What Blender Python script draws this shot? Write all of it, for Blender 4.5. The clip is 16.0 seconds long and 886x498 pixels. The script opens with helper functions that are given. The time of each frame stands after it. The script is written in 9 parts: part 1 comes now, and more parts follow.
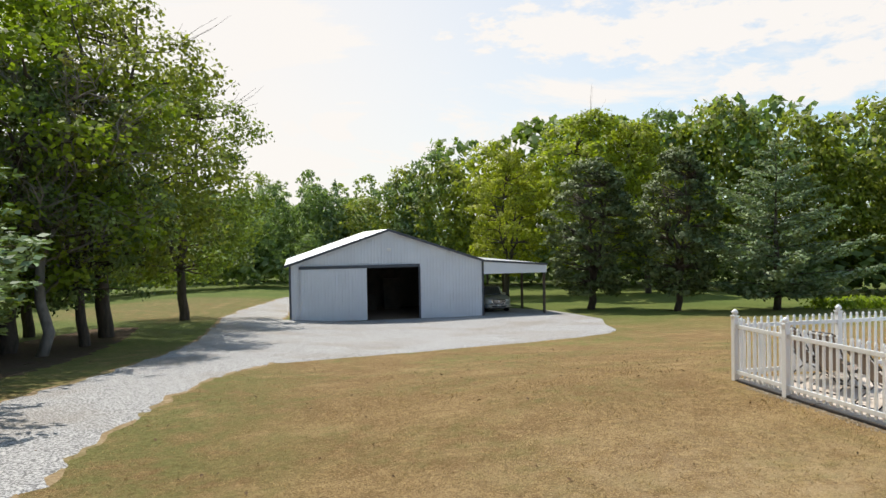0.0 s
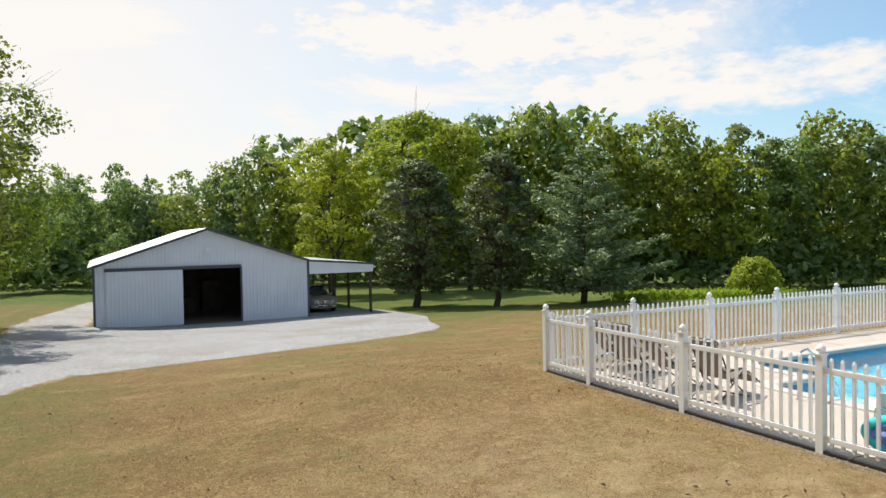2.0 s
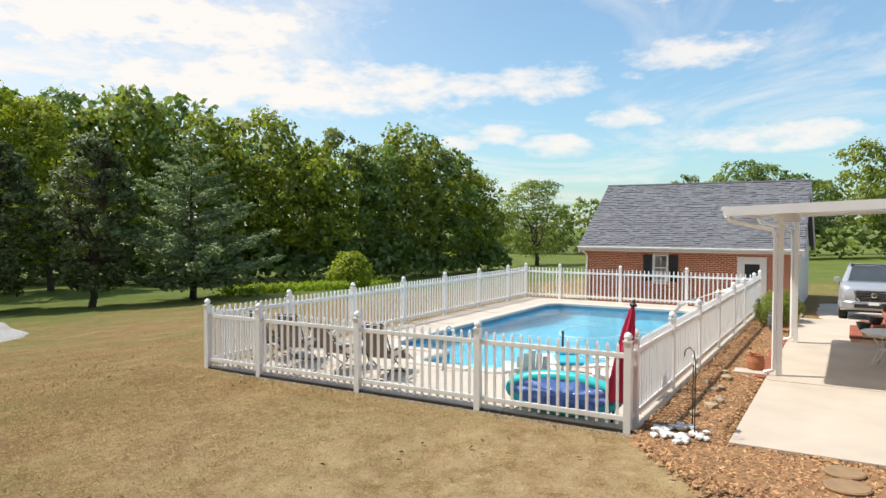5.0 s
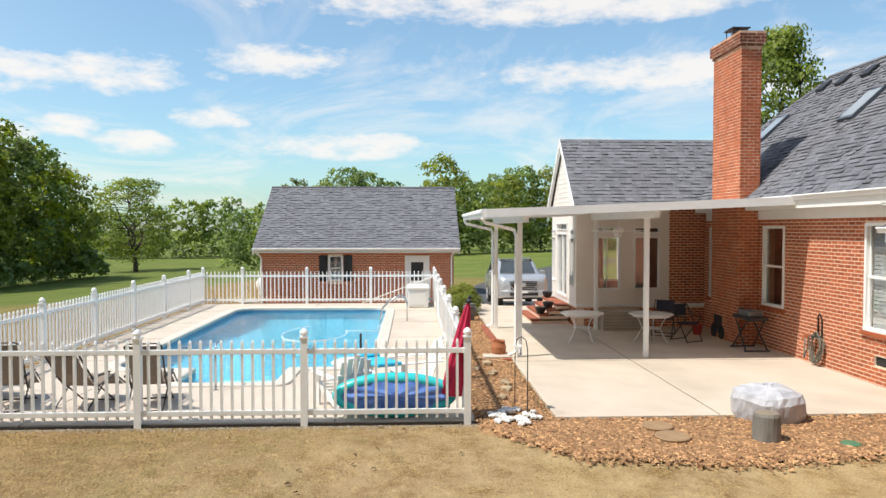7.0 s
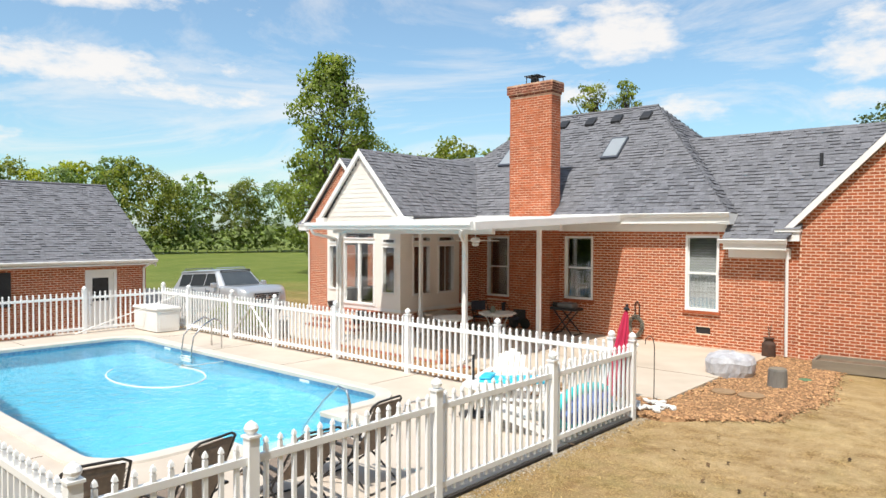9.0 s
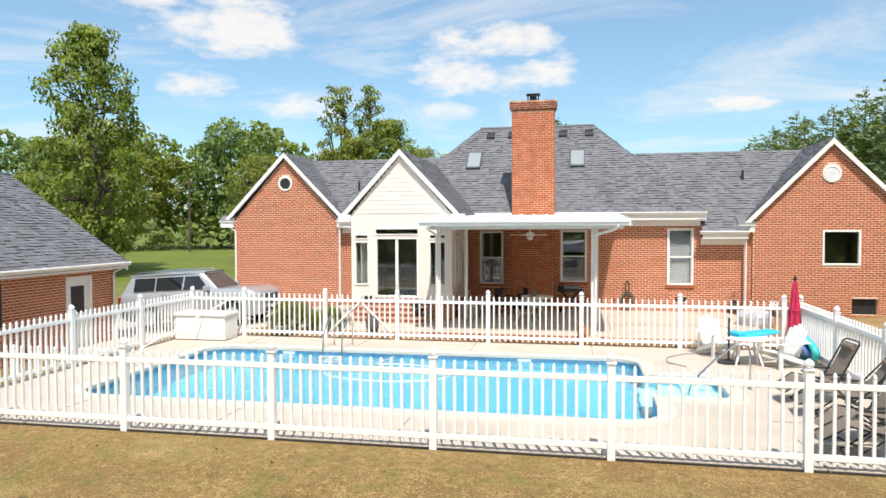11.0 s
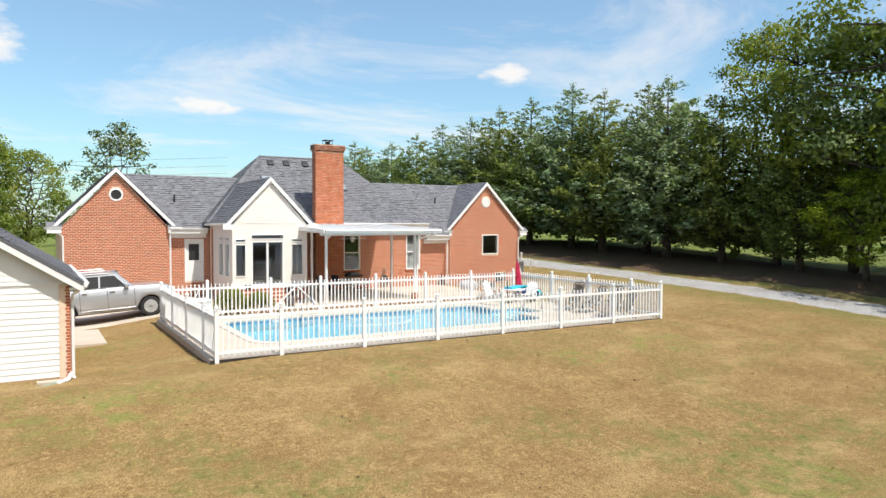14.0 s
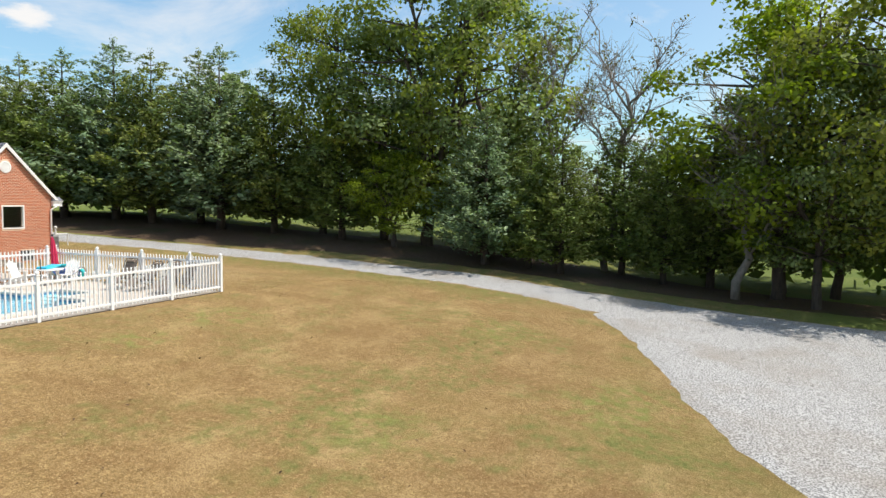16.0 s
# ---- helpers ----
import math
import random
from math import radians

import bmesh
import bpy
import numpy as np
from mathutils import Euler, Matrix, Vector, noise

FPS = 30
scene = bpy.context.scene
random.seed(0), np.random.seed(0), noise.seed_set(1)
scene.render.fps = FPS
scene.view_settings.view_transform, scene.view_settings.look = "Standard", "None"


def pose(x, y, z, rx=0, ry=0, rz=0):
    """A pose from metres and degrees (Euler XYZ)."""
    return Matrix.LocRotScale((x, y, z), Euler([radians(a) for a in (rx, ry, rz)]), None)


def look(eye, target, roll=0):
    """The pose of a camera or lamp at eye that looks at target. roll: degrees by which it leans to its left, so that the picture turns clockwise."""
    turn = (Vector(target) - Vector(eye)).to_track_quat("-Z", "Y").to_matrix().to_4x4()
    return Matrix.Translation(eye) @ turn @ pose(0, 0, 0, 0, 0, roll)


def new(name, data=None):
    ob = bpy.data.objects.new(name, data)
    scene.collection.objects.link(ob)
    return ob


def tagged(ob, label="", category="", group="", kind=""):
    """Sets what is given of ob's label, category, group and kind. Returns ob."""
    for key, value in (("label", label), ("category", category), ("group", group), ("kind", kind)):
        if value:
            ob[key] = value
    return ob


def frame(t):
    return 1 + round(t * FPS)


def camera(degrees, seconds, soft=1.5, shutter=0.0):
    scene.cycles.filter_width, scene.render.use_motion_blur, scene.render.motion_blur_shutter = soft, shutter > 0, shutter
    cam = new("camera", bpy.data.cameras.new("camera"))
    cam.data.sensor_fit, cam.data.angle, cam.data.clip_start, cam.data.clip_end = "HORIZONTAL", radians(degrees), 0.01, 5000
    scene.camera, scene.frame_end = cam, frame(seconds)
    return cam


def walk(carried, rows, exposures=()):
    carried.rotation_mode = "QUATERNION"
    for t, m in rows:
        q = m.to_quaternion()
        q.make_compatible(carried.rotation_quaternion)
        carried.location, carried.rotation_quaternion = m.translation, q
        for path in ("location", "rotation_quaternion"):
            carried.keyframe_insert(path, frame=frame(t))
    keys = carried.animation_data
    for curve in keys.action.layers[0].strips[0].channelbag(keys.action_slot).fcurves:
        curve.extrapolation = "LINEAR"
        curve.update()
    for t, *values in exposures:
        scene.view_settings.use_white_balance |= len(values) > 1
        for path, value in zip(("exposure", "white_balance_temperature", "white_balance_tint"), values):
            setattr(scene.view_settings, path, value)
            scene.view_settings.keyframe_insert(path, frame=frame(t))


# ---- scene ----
cam = camera(65.2, 16.0)
PATH = [
    (0, (-8.674, -3.597, 2.96), (-8.252, -1.642, 2.926), -1.0),
    (0.5, (-8.675, -3.652, 2.973), (-8.192, -1.712, 2.937), -1.0),
    (1, (-8.635, -3.687, 2.976), (-8.048, -1.776, 2.938), -1.0),
    (1.5, (-8.606, -3.632, 2.973), (-7.877, -1.77, 2.931), -0.9),
    (2, (-8.591, -3.579, 2.972), (-7.702, -1.788, 2.927), -1.0),
    (2.5, (-8.656, -3.525, 2.969), (-7.604, -1.825, 2.921), -0.8),
    (3, (-8.782, -3.438, 2.958), (-7.571, -1.847, 2.908), -0.7),
    (3.5, (-8.968, -3.263, 2.935), (-7.605, -1.8, 2.884), -0.7),
    (3.7, (-9.072, -3.192, 2.934), (-7.65, -1.786, 2.881), -0.7),
    (6, (-10.369, -1.826, 2.943), (-8.459, -1.236, 2.881), -0.0),
    (6.5, (-10.454, -0.912, 2.874), (-8.475, -0.626, 2.819), -0.5),
    (7, (-10.361, 0.819, 2.905), (-8.364, 0.732, 2.844), 0.0),
    (7.5, (-10.105, 4.051, 3.032), (-8.189, 3.483, 2.954), 1.4),
    (8, (-8.841, 7.014, 2.986), (-7.088, 6.052, 2.927), 0.8),
    (8.5, (-7.269, 8.801, 3.082), (-5.705, 7.557, 3.017), 0.3),
    (8.7, (-6.529, 9.56, 3.084), (-5.056, 8.208, 3.025), 0.3),
    (10.8, (4.136, 17.577, 3.103), (4.611, 15.635, 3.039), -0.3),
    (11, (5.293, 18.28, 3.101), (5.682, 16.32, 3.037), -0.2),
    (11.5, (8.449, 20.143, 3.071), (8.598, 18.149, 3.007), -0.4),
    (12, (11.377, 21.959, 2.876), (11.299, 19.961, 2.825), -1.0),
    (12.5, (14.836, 23.967, 3.118), (14.507, 21.995, 3.061), -0.9),
    (13, (17.749, 25.178, 3.373), (17.172, 23.264, 3.313), -0.4),
    (13.5, (19.783, 26.075, 3.554), (18.966, 24.25, 3.488), 0.5),
    (14, (20.398, 27.06, 3.462), (19.378, 25.341, 3.395), 0.1),
    (14.5, (20.148, 26.696, 3.439), (18.882, 25.149, 3.353), 0.5),
    (15, (20.079, 26.367, 3.391), (18.584, 25.042, 3.284), 0.8),
    (15.5, (20.18, 26.496, 3.446), (18.5, 25.419, 3.317), 0.6),
    (16, (20.325, 26.564, 3.494), (18.492, 25.775, 3.352), 0.7),
]
walk(cam, [(t, look(eye, target, roll)) for t, eye, target, roll in PATH],
     [(0.0, 0.12), (3.5, 0.14), (6.0, 0.16), (8.5, 0.18), (11.0, 0.20), (13.5, 0.22), (16.0, 0.20)])

# ---- world, sun and light ----
SUN_TO = Vector((-0.58, 1.75, 3.2)).normalized()
sun_data = bpy.data.lights.new("sun", "SUN")
sun_data.energy, sun_data.angle, sun_data.color = 4.6, radians(0.6), (1.0, 0.95, 0.87)
sun = new("sun", sun_data)
sun.matrix_world = look(Vector((0, 0, 60)), Vector((0, 0, 60)) - SUN_TO)

world = bpy.data.worlds.new("sky")
scene.world = world
world.use_nodes = True
wn, wl = world.node_tree.nodes, world.node_tree.links
wn.clear()
w_out = wn.new("ShaderNodeOutputWorld")
w_bg = wn.new("ShaderNodeBackground")
w_sky = wn.new("ShaderNodeTexSky")
w_sky.sky_type, w_sky.sun_disc = "NISHITA", False
w_sky.sun_elevation = math.asin(SUN_TO.z)
w_sky.sun_rotation = math.atan2(SUN_TO.x, SUN_TO.y)
w_sky.air_density, w_sky.dust_density, w_sky.ozone_density = 1.1, 0.9, 1.6
w_bg.inputs["Strength"].default_value = 0.13
w_tc = wn.new("ShaderNodeTexCoord")
w_sep = wn.new("ShaderNodeSeparateXYZ")
wl.new(w_tc.outputs["Generated"], w_sep.inputs[0])


def wmath(op, a, b=None, c=None):
    n = wn.new("ShaderNodeMath")
    n.operation = op
    for k, v in enumerate((a, b, c)):
        if v is None:
            continue
        if isinstance(v, (int, float)):
            n.inputs[k].default_value = v
        else:
            wl.new(v, n.inputs[k])
    return n.outputs[0]


# a flat cloud layer seen in perspective: direction divided by its height
up = wmath("MAXIMUM", wmath("ADD", w_sep.outputs["Z"], 0.10), 0.02)
w_flat = wn.new("ShaderNodeCombineXYZ")
wl.new(wmath("DIVIDE", w_sep.outputs["X"], up), w_flat.inputs[0])
wl.new(wmath("DIVIDE", w_sep.outputs["Y"], up), w_flat.inputs[1])


def cloud_layer(scale, detail, rough, lo, hi, distort, seed, stretch=(1, 1, 1)):
    nz = wn.new("ShaderNodeTexNoise")
    nz.inputs["Scale"].default_value = scale
    nz.inputs["Detail"].default_value = detail
    nz.inputs["Roughness"].default_value = rough
    nz.inputs["Distortion"].default_value = distort
    mp = wn.new("ShaderNodeMapping")
    mp.inputs["Location"].default_value = seed
    mp.inputs["Scale"].default_value = stretch
    wl.new(w_flat.outputs[0], mp.inputs[0])
    wl.new(mp.outputs[0], nz.inputs["Vector"])
    rm = wn.new("ShaderNodeMapRange")
    rm.interpolation_type = "SMOOTHSTEP"
    rm.inputs["From Min"].default_value, rm.inputs["From Max"].default_value = lo, hi
    wl.new(nz.outputs["Fac"], rm.inputs["Value"])
    return rm.outputs[0]


veil = cloud_layer(0.55, 8, 0.66, 0.40, 0.74, 1.4, (7.0, 2.2, 0.0), (0.9, 1.1, 1))
cover = wmath("MULTIPLY", veil, 0.62)
# single clouds: bearing, height, half width and half height in degrees
w_az = wmath("ARCTAN2", wmath("SUBTRACT", wmath("MULTIPLY", w_sep.outputs["X"], -math.cos(radians(50))), wmath("MULTIPLY", w_sep.outputs["Y"], math.sin(radians(50)))),
             wmath("SUBTRACT", wmath("MULTIPLY", w_sep.outputs["X"], math.sin(radians(50))), wmath("MULTIPLY", w_sep.outputs["Y"], math.cos(radians(50)))))
w_el = wmath("ARCSINE", w_sep.outputs["Z"])


def billow(scale, amount):
    nz = wn.new("ShaderNodeTexNoise")
    nz.inputs["Scale"].default_value, nz.inputs["Detail"].default_value, nz.inputs["Roughness"].default_value = scale, 7, 0.6
    mp = wn.new("ShaderNodeMapping")
    mp.inputs["Scale"].default_value = (1, 1, 2.4)
    wl.new(w_tc.outputs["Generated"], mp.inputs[0])
    wl.new(mp.outputs[0], nz.inputs["Vector"])
    return wmath("MULTIPLY", wmath("SUBTRACT", nz.outputs["Fac"], 0.5), amount)


ragged_edge = wmath("ADD", billow(8.0, 4.6), billow(30.0, 2.6))
for az, el, hw, hh in ((-96.4, 15.8, 17.0, 2.8), (-83.5, 11.0, 19.0, 2.2), (-67.9, 11.4, 10.3, 1.3), (-65.9, 7.3, 2.4, 0.9), (-69.1, 6.8, 1.8, 0.7), (-61.6, 6.4, 3.0, 1.0),
                       (-62.9, 11.5, 4.6, 1.8), (-56.0, 8.6, 2.8, 0.8), (-45.0, 6.6, 5.6, 1.1), (-50.4, 13.2, 4.9, 1.2), (22.2, 15.4, 5.6, 2.2), (27.2, 9.8, 3.4, 1.1),
                       (15.7, 16.9, 3.5, 0.8), (-25.0, 6.5, 3.0, 0.8), (42.4, 14.6, 4.8, 1.6), (42.9, 12.2, 6.0, 1.6), (39.6, 9.3, 2.4, 0.8), (19.4, 10.9, 2.6, 1.1),
                       (62.2, 9.3, 2.7, 0.7), (85.8, 12.3, 2.2, 1.0), (-27.6, 17.6, 21.0, 1.5), (-19.7, 12.2, 12.0, 1.5), (-12.0, 10.4, 7.0, 1.0)):
    du = wmath("MULTIPLY", wmath("SUBTRACT", w_az, radians(az)), 1 / radians(hw))
    dv = wmath("MULTIPLY", wmath("SUBTRACT", w_el, radians(el)), 1 / radians(hh))
    d2 = wmath("ADD", wmath("MULTIPLY", du, du), wmath("MULTIPLY", dv, dv))
    rm = wn.new("ShaderNodeMapRange")
    rm.interpolation_type = "SMOOTHSTEP"
    rm.inputs["From Min"].default_value, rm.inputs["From Max"].default_value = 1.7, -0.3
    rm.inputs["To Max"].default_value = 0.88
    wl.new(wmath("ADD", d2, ragged_edge), rm.inputs["Value"])
    cover = wmath("MAXIMUM", cover, rm.outputs[0])
# the air is whiter round the sun
glow = wmath("ADD", wmath("MULTIPLY", w_sep.outputs["X"], SUN_TO.x), wmath("MULTIPLY", w_sep.outputs["Y"], SUN_TO.y))
glow = wmath("MULTIPLY", wmath("POWER", wmath("MAXIMUM", wmath("MULTIPLY", glow, 2.0), 0.0), 1.8), 0.95)
cover = wmath("MINIMUM", wmath("ADD", wmath("MAXIMUM", cover, 0.10), glow), 0.97)
w_mix = wn.new("ShaderNodeMix")
w_mix.data_type = "RGBA"
w_mix.inputs[7].default_value = (7.0, 6.65, 6.3, 1)
w_tint = wn.new("ShaderNodeMix")
w_tint.data_type, w_tint.blend_type = "RGBA", "MULTIPLY"
w_tint.inputs[0].default_value = 1.0
w_tint.inputs[7].default_value = (0.78, 1.07, 1.15, 1)
wl.new(w_sky.outputs[0], w_tint.inputs[6])
wl.new(cover, w_mix.inputs[0])
wl.new(w_tint.outputs[2], w_mix.inputs[6])
wl.new(w_mix.outputs[2], w_bg.inputs["Color"])
wl.new(w_bg.outputs[0], w_out.inputs[0])


# ---- materials ----
def mat(name, c1, c2=None, scale=4.0, rough=0.6, metal=0.0, bump=0.0, bscale=60.0, vary=0.0, island=0.0,
        spec=0.5, stain=None, sscale=0.7, samount=0.5, coords="Object", stretch=(1, 1, 1), coat=0.0, thin=0.0, sharp=0.2):
    """A surface of two mixed colours with grain, larger stains and fine relief."""
    m = bpy.data.materials.new(name)
    m.use_nodes = True
    n, l = m.node_tree.nodes, m.node_tree.links
    p = n["Principled BSDF"]
    c2 = c2 or tuple(v * 0.8 for v in c1)
    if coords == "World":
        tc = n.new("ShaderNodeNewGeometry").outputs["Position"]
    else:
        tc = n.new("ShaderNodeTexCoord").outputs["Object"]
    mp = n.new("ShaderNodeMapping")
    mp.inputs["Scale"].default_value = stretch
    l.new(tc, mp.inputs[0])
    nz = n.new("ShaderNodeTexNoise")
    nz.inputs["Scale"].default_value, nz.inputs["Detail"].default_value = scale, 6
    l.new(mp.outputs[0], nz.inputs["Vector"])
    rm = n.new("ShaderNodeMapRange")
    rm.inputs["From Min"].default_value, rm.inputs["From Max"].default_value = 0.5 - sharp, 0.5 + sharp
    l.new(nz.outputs["Fac"], rm.inputs["Value"])
    mx = n.new("ShaderNodeMix")
    mx.data_type = "RGBA"
    mx.inputs[6].default_value, mx.inputs[7].default_value = (*c1, 1), (*c2, 1)
    l.new(rm.outputs[0], mx.inputs[0])
    col = mx.outputs[2]
    if stain:
        sz = n.new("ShaderNodeTexNoise")
        sz.inputs["Scale"].default_value, sz.inputs["Detail"].default_value = sscale, 5
        l.new(mp.outputs[0], sz.inputs["Vector"])
        sr = n.new("ShaderNodeMapRange")
        sr.inputs["From Min"].default_value, sr.inputs["From Max"].default_value = 0.48, 0.72
        sr.inputs["To Max"].default_value = samount
        l.new(sz.outputs["Fac"], sr.inputs["Value"])
        sm = n.new("ShaderNodeMix")
        sm.data_type = "RGBA"
        sm.inputs[7].default_value = (*stain, 1)
        l.new(sr.outputs[0], sm.inputs[0])
        l.new(col, sm.inputs[6])
        col = sm.outputs[2]
    if vary or island:
        src = n.new("ShaderNodeObjectInfo").outputs["Random"] if vary else n.new("ShaderNodeNewGeometry").outputs["Random Per Island"]
        amount = vary or island
        vr = n.new("ShaderNodeMapRange")
        vr.inputs["To Min"].default_value, vr.inputs["To Max"].default_value = 1 - amount, 1 + amount
        l.new(src, vr.inputs["Value"])
        hs = n.new("ShaderNodeHueSaturation")
        l.new(vr.outputs[0], hs.inputs["Value"])
        l.new(col, hs.inputs["Color"])
        col = hs.outputs[0]
    l.new(col, p.inputs["Base Color"])
    p.inputs["Roughness"].default_value, p.inputs["Metallic"].default_value = rough, metal
    p.inputs["Specular IOR Level"].default_value = spec
    p.inputs["Coat Weight"].default_value = coat
    if bump:
        bz = n.new("ShaderNodeTexNoise")
        bz.inputs["Scale"].default_value, bz.inputs["Detail"].default_value = bscale, 4
        l.new(mp.outputs[0], bz.inputs["Vector"])
        bp = n.new("ShaderNodeBump")
        bp.inputs["Strength"].default_value, bp.inputs["Distance"].default_value = bump, 0.02
        l.new(bz.outputs["Fac"], bp.inputs["Height"])
        l.new(bp.outputs[0], p.inputs["Normal"])
    if thin:
        tr = n.new("ShaderNodeBsdfTranslucent")
        l.new(col, tr.inputs["Color"])
        ms = n.new("ShaderNodeMixShader")
        ms.inputs[0].default_value = thin
        l.new(p.outputs[0], ms.inputs[1])
        l.new(tr.outputs[0], ms.inputs[2])
        l.new(ms.outputs[0], n["Material Output"].inputs["Surface"])
    return m


def glass(name, tint, rough=0.02, ior=1.45):
    m = bpy.data.materials.new(name)
    m.use_nodes = True
    p = m.node_tree.nodes["Principled BSDF"]
    p.inputs["Base Color"].default_value = (*tint, 1)
    p.inputs["Roughness"].default_value = rough
    p.inputs["Transmission Weight"].default_value = 1.0
    p.inputs["IOR"].default_value = ior
    return m


def lawn_material():
    m = bpy.data.materials.new("lawn")
    m.use_nodes = True
    n, l = m.node_tree.nodes, m.node_tree.links
    p = n["Principled BSDF"]
    pos = n.new("ShaderNodeNewGeometry").outputs["Position"]

    def noise_fac(scale, lo, hi, detail=5, seed=0.0, stretch=(1, 1, 1)):
        mp = n.new("ShaderNodeMapping")
        mp.inputs["Location"].default_value = (seed, seed * 1.7, 0)
        mp.inputs["Scale"].default_value = stretch
        l.new(pos, mp.inputs[0])
        nz = n.new("ShaderNodeTexNoise")
        nz.inputs["Scale"].default_value, nz.inputs["Detail"].default_value = scale, detail
        nz.inputs["Roughness"].default_value = 0.62
        l.new(mp.outputs[0], nz.inputs["Vector"])
        rm = n.new("ShaderNodeMapRange")
        rm.interpolation_type = "SMOOTHSTEP"
        rm.inputs["From Min"].default_value, rm.inputs["From Max"].default_value = lo, hi
        l.new(nz.outputs["Fac"], rm.inputs["Value"])
        return rm.outputs[0]

    def mixc(fac, a, b):
        mx = n.new("ShaderNodeMix")
        mx.data_type = "RGBA"
        for k, v in ((0, fac), (6, a), (7, b)):
            if isinstance(v, tuple):
                mx.inputs[k].default_value = (*v, 1)
            elif isinstance(v, float):
                mx.inputs[k].default_value = v
            else:
                l.new(v, mx.inputs[k])
        return mx.outputs[2]

    dry = mixc(noise_fac(9.0, 0.3, 0.7, 8), (0.185, 0.110, 0.040), (0.42, 0.275, 0.115))
    dry = mixc(noise_fac(0.9, 0.45, 0.68, 6, 4.0), dry, (0.23, 0.130, 0.050))
    dry = mixc(noise_fac(1.6, 0.52, 0.80, 8, 9.0), dry, (0.45, 0.315, 0.145))
    dry = mixc(noise_fac(15.0, 0.53, 0.63, 5, 17.0), dry, (0.160, 0.098, 0.037))
    dry = mixc(noise_fac(27.0, 0.54, 0.66, 4, 71.0), dry, (0.52, 0.37, 0.175))
    dry = mixc(noise_fac(0.8, 0.45, 0.70, 8, 83.0, (1.0, 0.5, 1.0)), dry, (0.225, 0.130, 0.052))
    dry = mixc(noise_fac(6.5, 0.53, 0.68, 7, 37.0), dry, (0.46, 0.310, 0.132))
    dry = mixc(noise_fac(0.55, 0.48, 0.72, 9, 57.0, (0.7, 1.3, 1.0)), dry, (0.46, 0.318, 0.145))
    dry = mixc(noise_fac(0.33, 0.52, 0.78, 8, 47.0), dry, (0.255, 0.178, 0.062))
    dry = mixc(noise_fac(5.2, 0.56, 0.72, 7, 29.0), dry, (0.190, 0.115, 0.042))
    # blades and gaps between them
    dry = mixc(noise_fac(42.0, 0.50, 0.60, 4, 19.0), dry, (0.165, 0.098, 0.036))
    dry = mixc(noise_fac(60.0, 0.56, 0.66, 3, 23.0), dry, (0.56, 0.40, 0.19))
    # paler stretch east of the pool: dry grass's backscattered sunlight put into the colour
    bl = n.new("ShaderNodeVectorMath")
    bl.operation = "DISTANCE"
    bl.inputs[1].default_value = (-3.5, -0.5, 0)
    fl_ = n.new("ShaderNodeMapping")
    fl_.inputs["Scale"].default_value = (1, 0.7, 0)
    l.new(pos, fl_.inputs[0])
    l.new(fl_.outputs[0], bl.inputs[0])
    bm_ = n.new("ShaderNodeMapRange")
    bm_.interpolation_type = "SMOOTHSTEP"
    bm_.inputs["From Min"].default_value, bm_.inputs["From Max"].default_value = 6.5, 1.5
    bm_.inputs["To Max"].default_value = 0.55
    l.new(bl.outputs["Value"], bm_.inputs["Value"])
    bx2 = n.new("ShaderNodeMath")
    bx2.operation = "MULTIPLY"
    l.new(bm_.outputs[0], bx2.inputs[0])
    l.new(noise_fac(2.2, 0.25, 0.70, 8, 91.0), bx2.inputs[1])
    dry = mixc(bx2.outputs[0], dry, (0.60, 0.46, 0.265))
    green = mixc(noise_fac(11.0, 0.3, 0.7, 8, 2.0), (0.120, 0.118, 0.030), (0.240, 0.230, 0.075))
    patches = noise_fac(0.30, 0.44, 0.58, 8, 13.0)
    fine = noise_fac(2.6, 0.35, 0.75, 6, 21.0)
    mm = n.new("ShaderNodeMath")
    mm.operation = "MULTIPLY"
    l.new(patches, mm.inputs[0])
    l.new(fine, mm.inputs[1])
    sy = n.new("ShaderNodeSeparateXYZ")
    l.new(pos, sy.inputs[0])
    gy = n.new("ShaderNodeMapRange")
    gy.inputs["From Min"].default_value, gy.inputs["From Max"].default_value = 0.0, 22.0
    gy.inputs["To Min"].default_value, gy.inputs["To Max"].default_value = 0.2, 1.35
    l.new(sy.outputs["Y"], gy.inputs["Value"])
    my = n.new("ShaderNodeMath")
    my.operation = "MULTIPLY"
    l.new(gy.outputs[0], my.inputs[0])
    l.new(mm.outputs[0], my.inputs[1])
    near = mixc(my.outputs[0], dry, green)
    # patches where the turf is still green
    spread = None
    for cx, cy, r in ((6.8, 12.0, 1.7), (3.2, 11.7, 2.2), (18.4, 2.8, 2.8), (19.4, 11.4, 3.4), (3.0, 24.0, 3.6), (8.0, 19.6, 2.4), (12.6, 11.6, 1.2), (-3.0, 19.0, 3.0)):
        flat = n.new("ShaderNodeVectorMath")
        flat.operation = "MULTIPLY"
        flat.inputs[1].default_value = (1, 1.35, 0)
        l.new(pos, flat.inputs[0])
        dd = n.new("ShaderNodeVectorMath")
        dd.operation = "DISTANCE"
        dd.inputs[1].default_value = (cx, cy * 1.35, 0)
        l.new(flat.outputs[0], dd.inputs[0])
        rg = n.new("ShaderNodeMapRange")
        rg.interpolation_type = "SMOOTHSTEP"
        rg.inputs["From Min"].default_value, rg.inputs["From Max"].default_value = r, r * 0.15
        l.new(dd.outputs["Value"], rg.inputs["Value"])
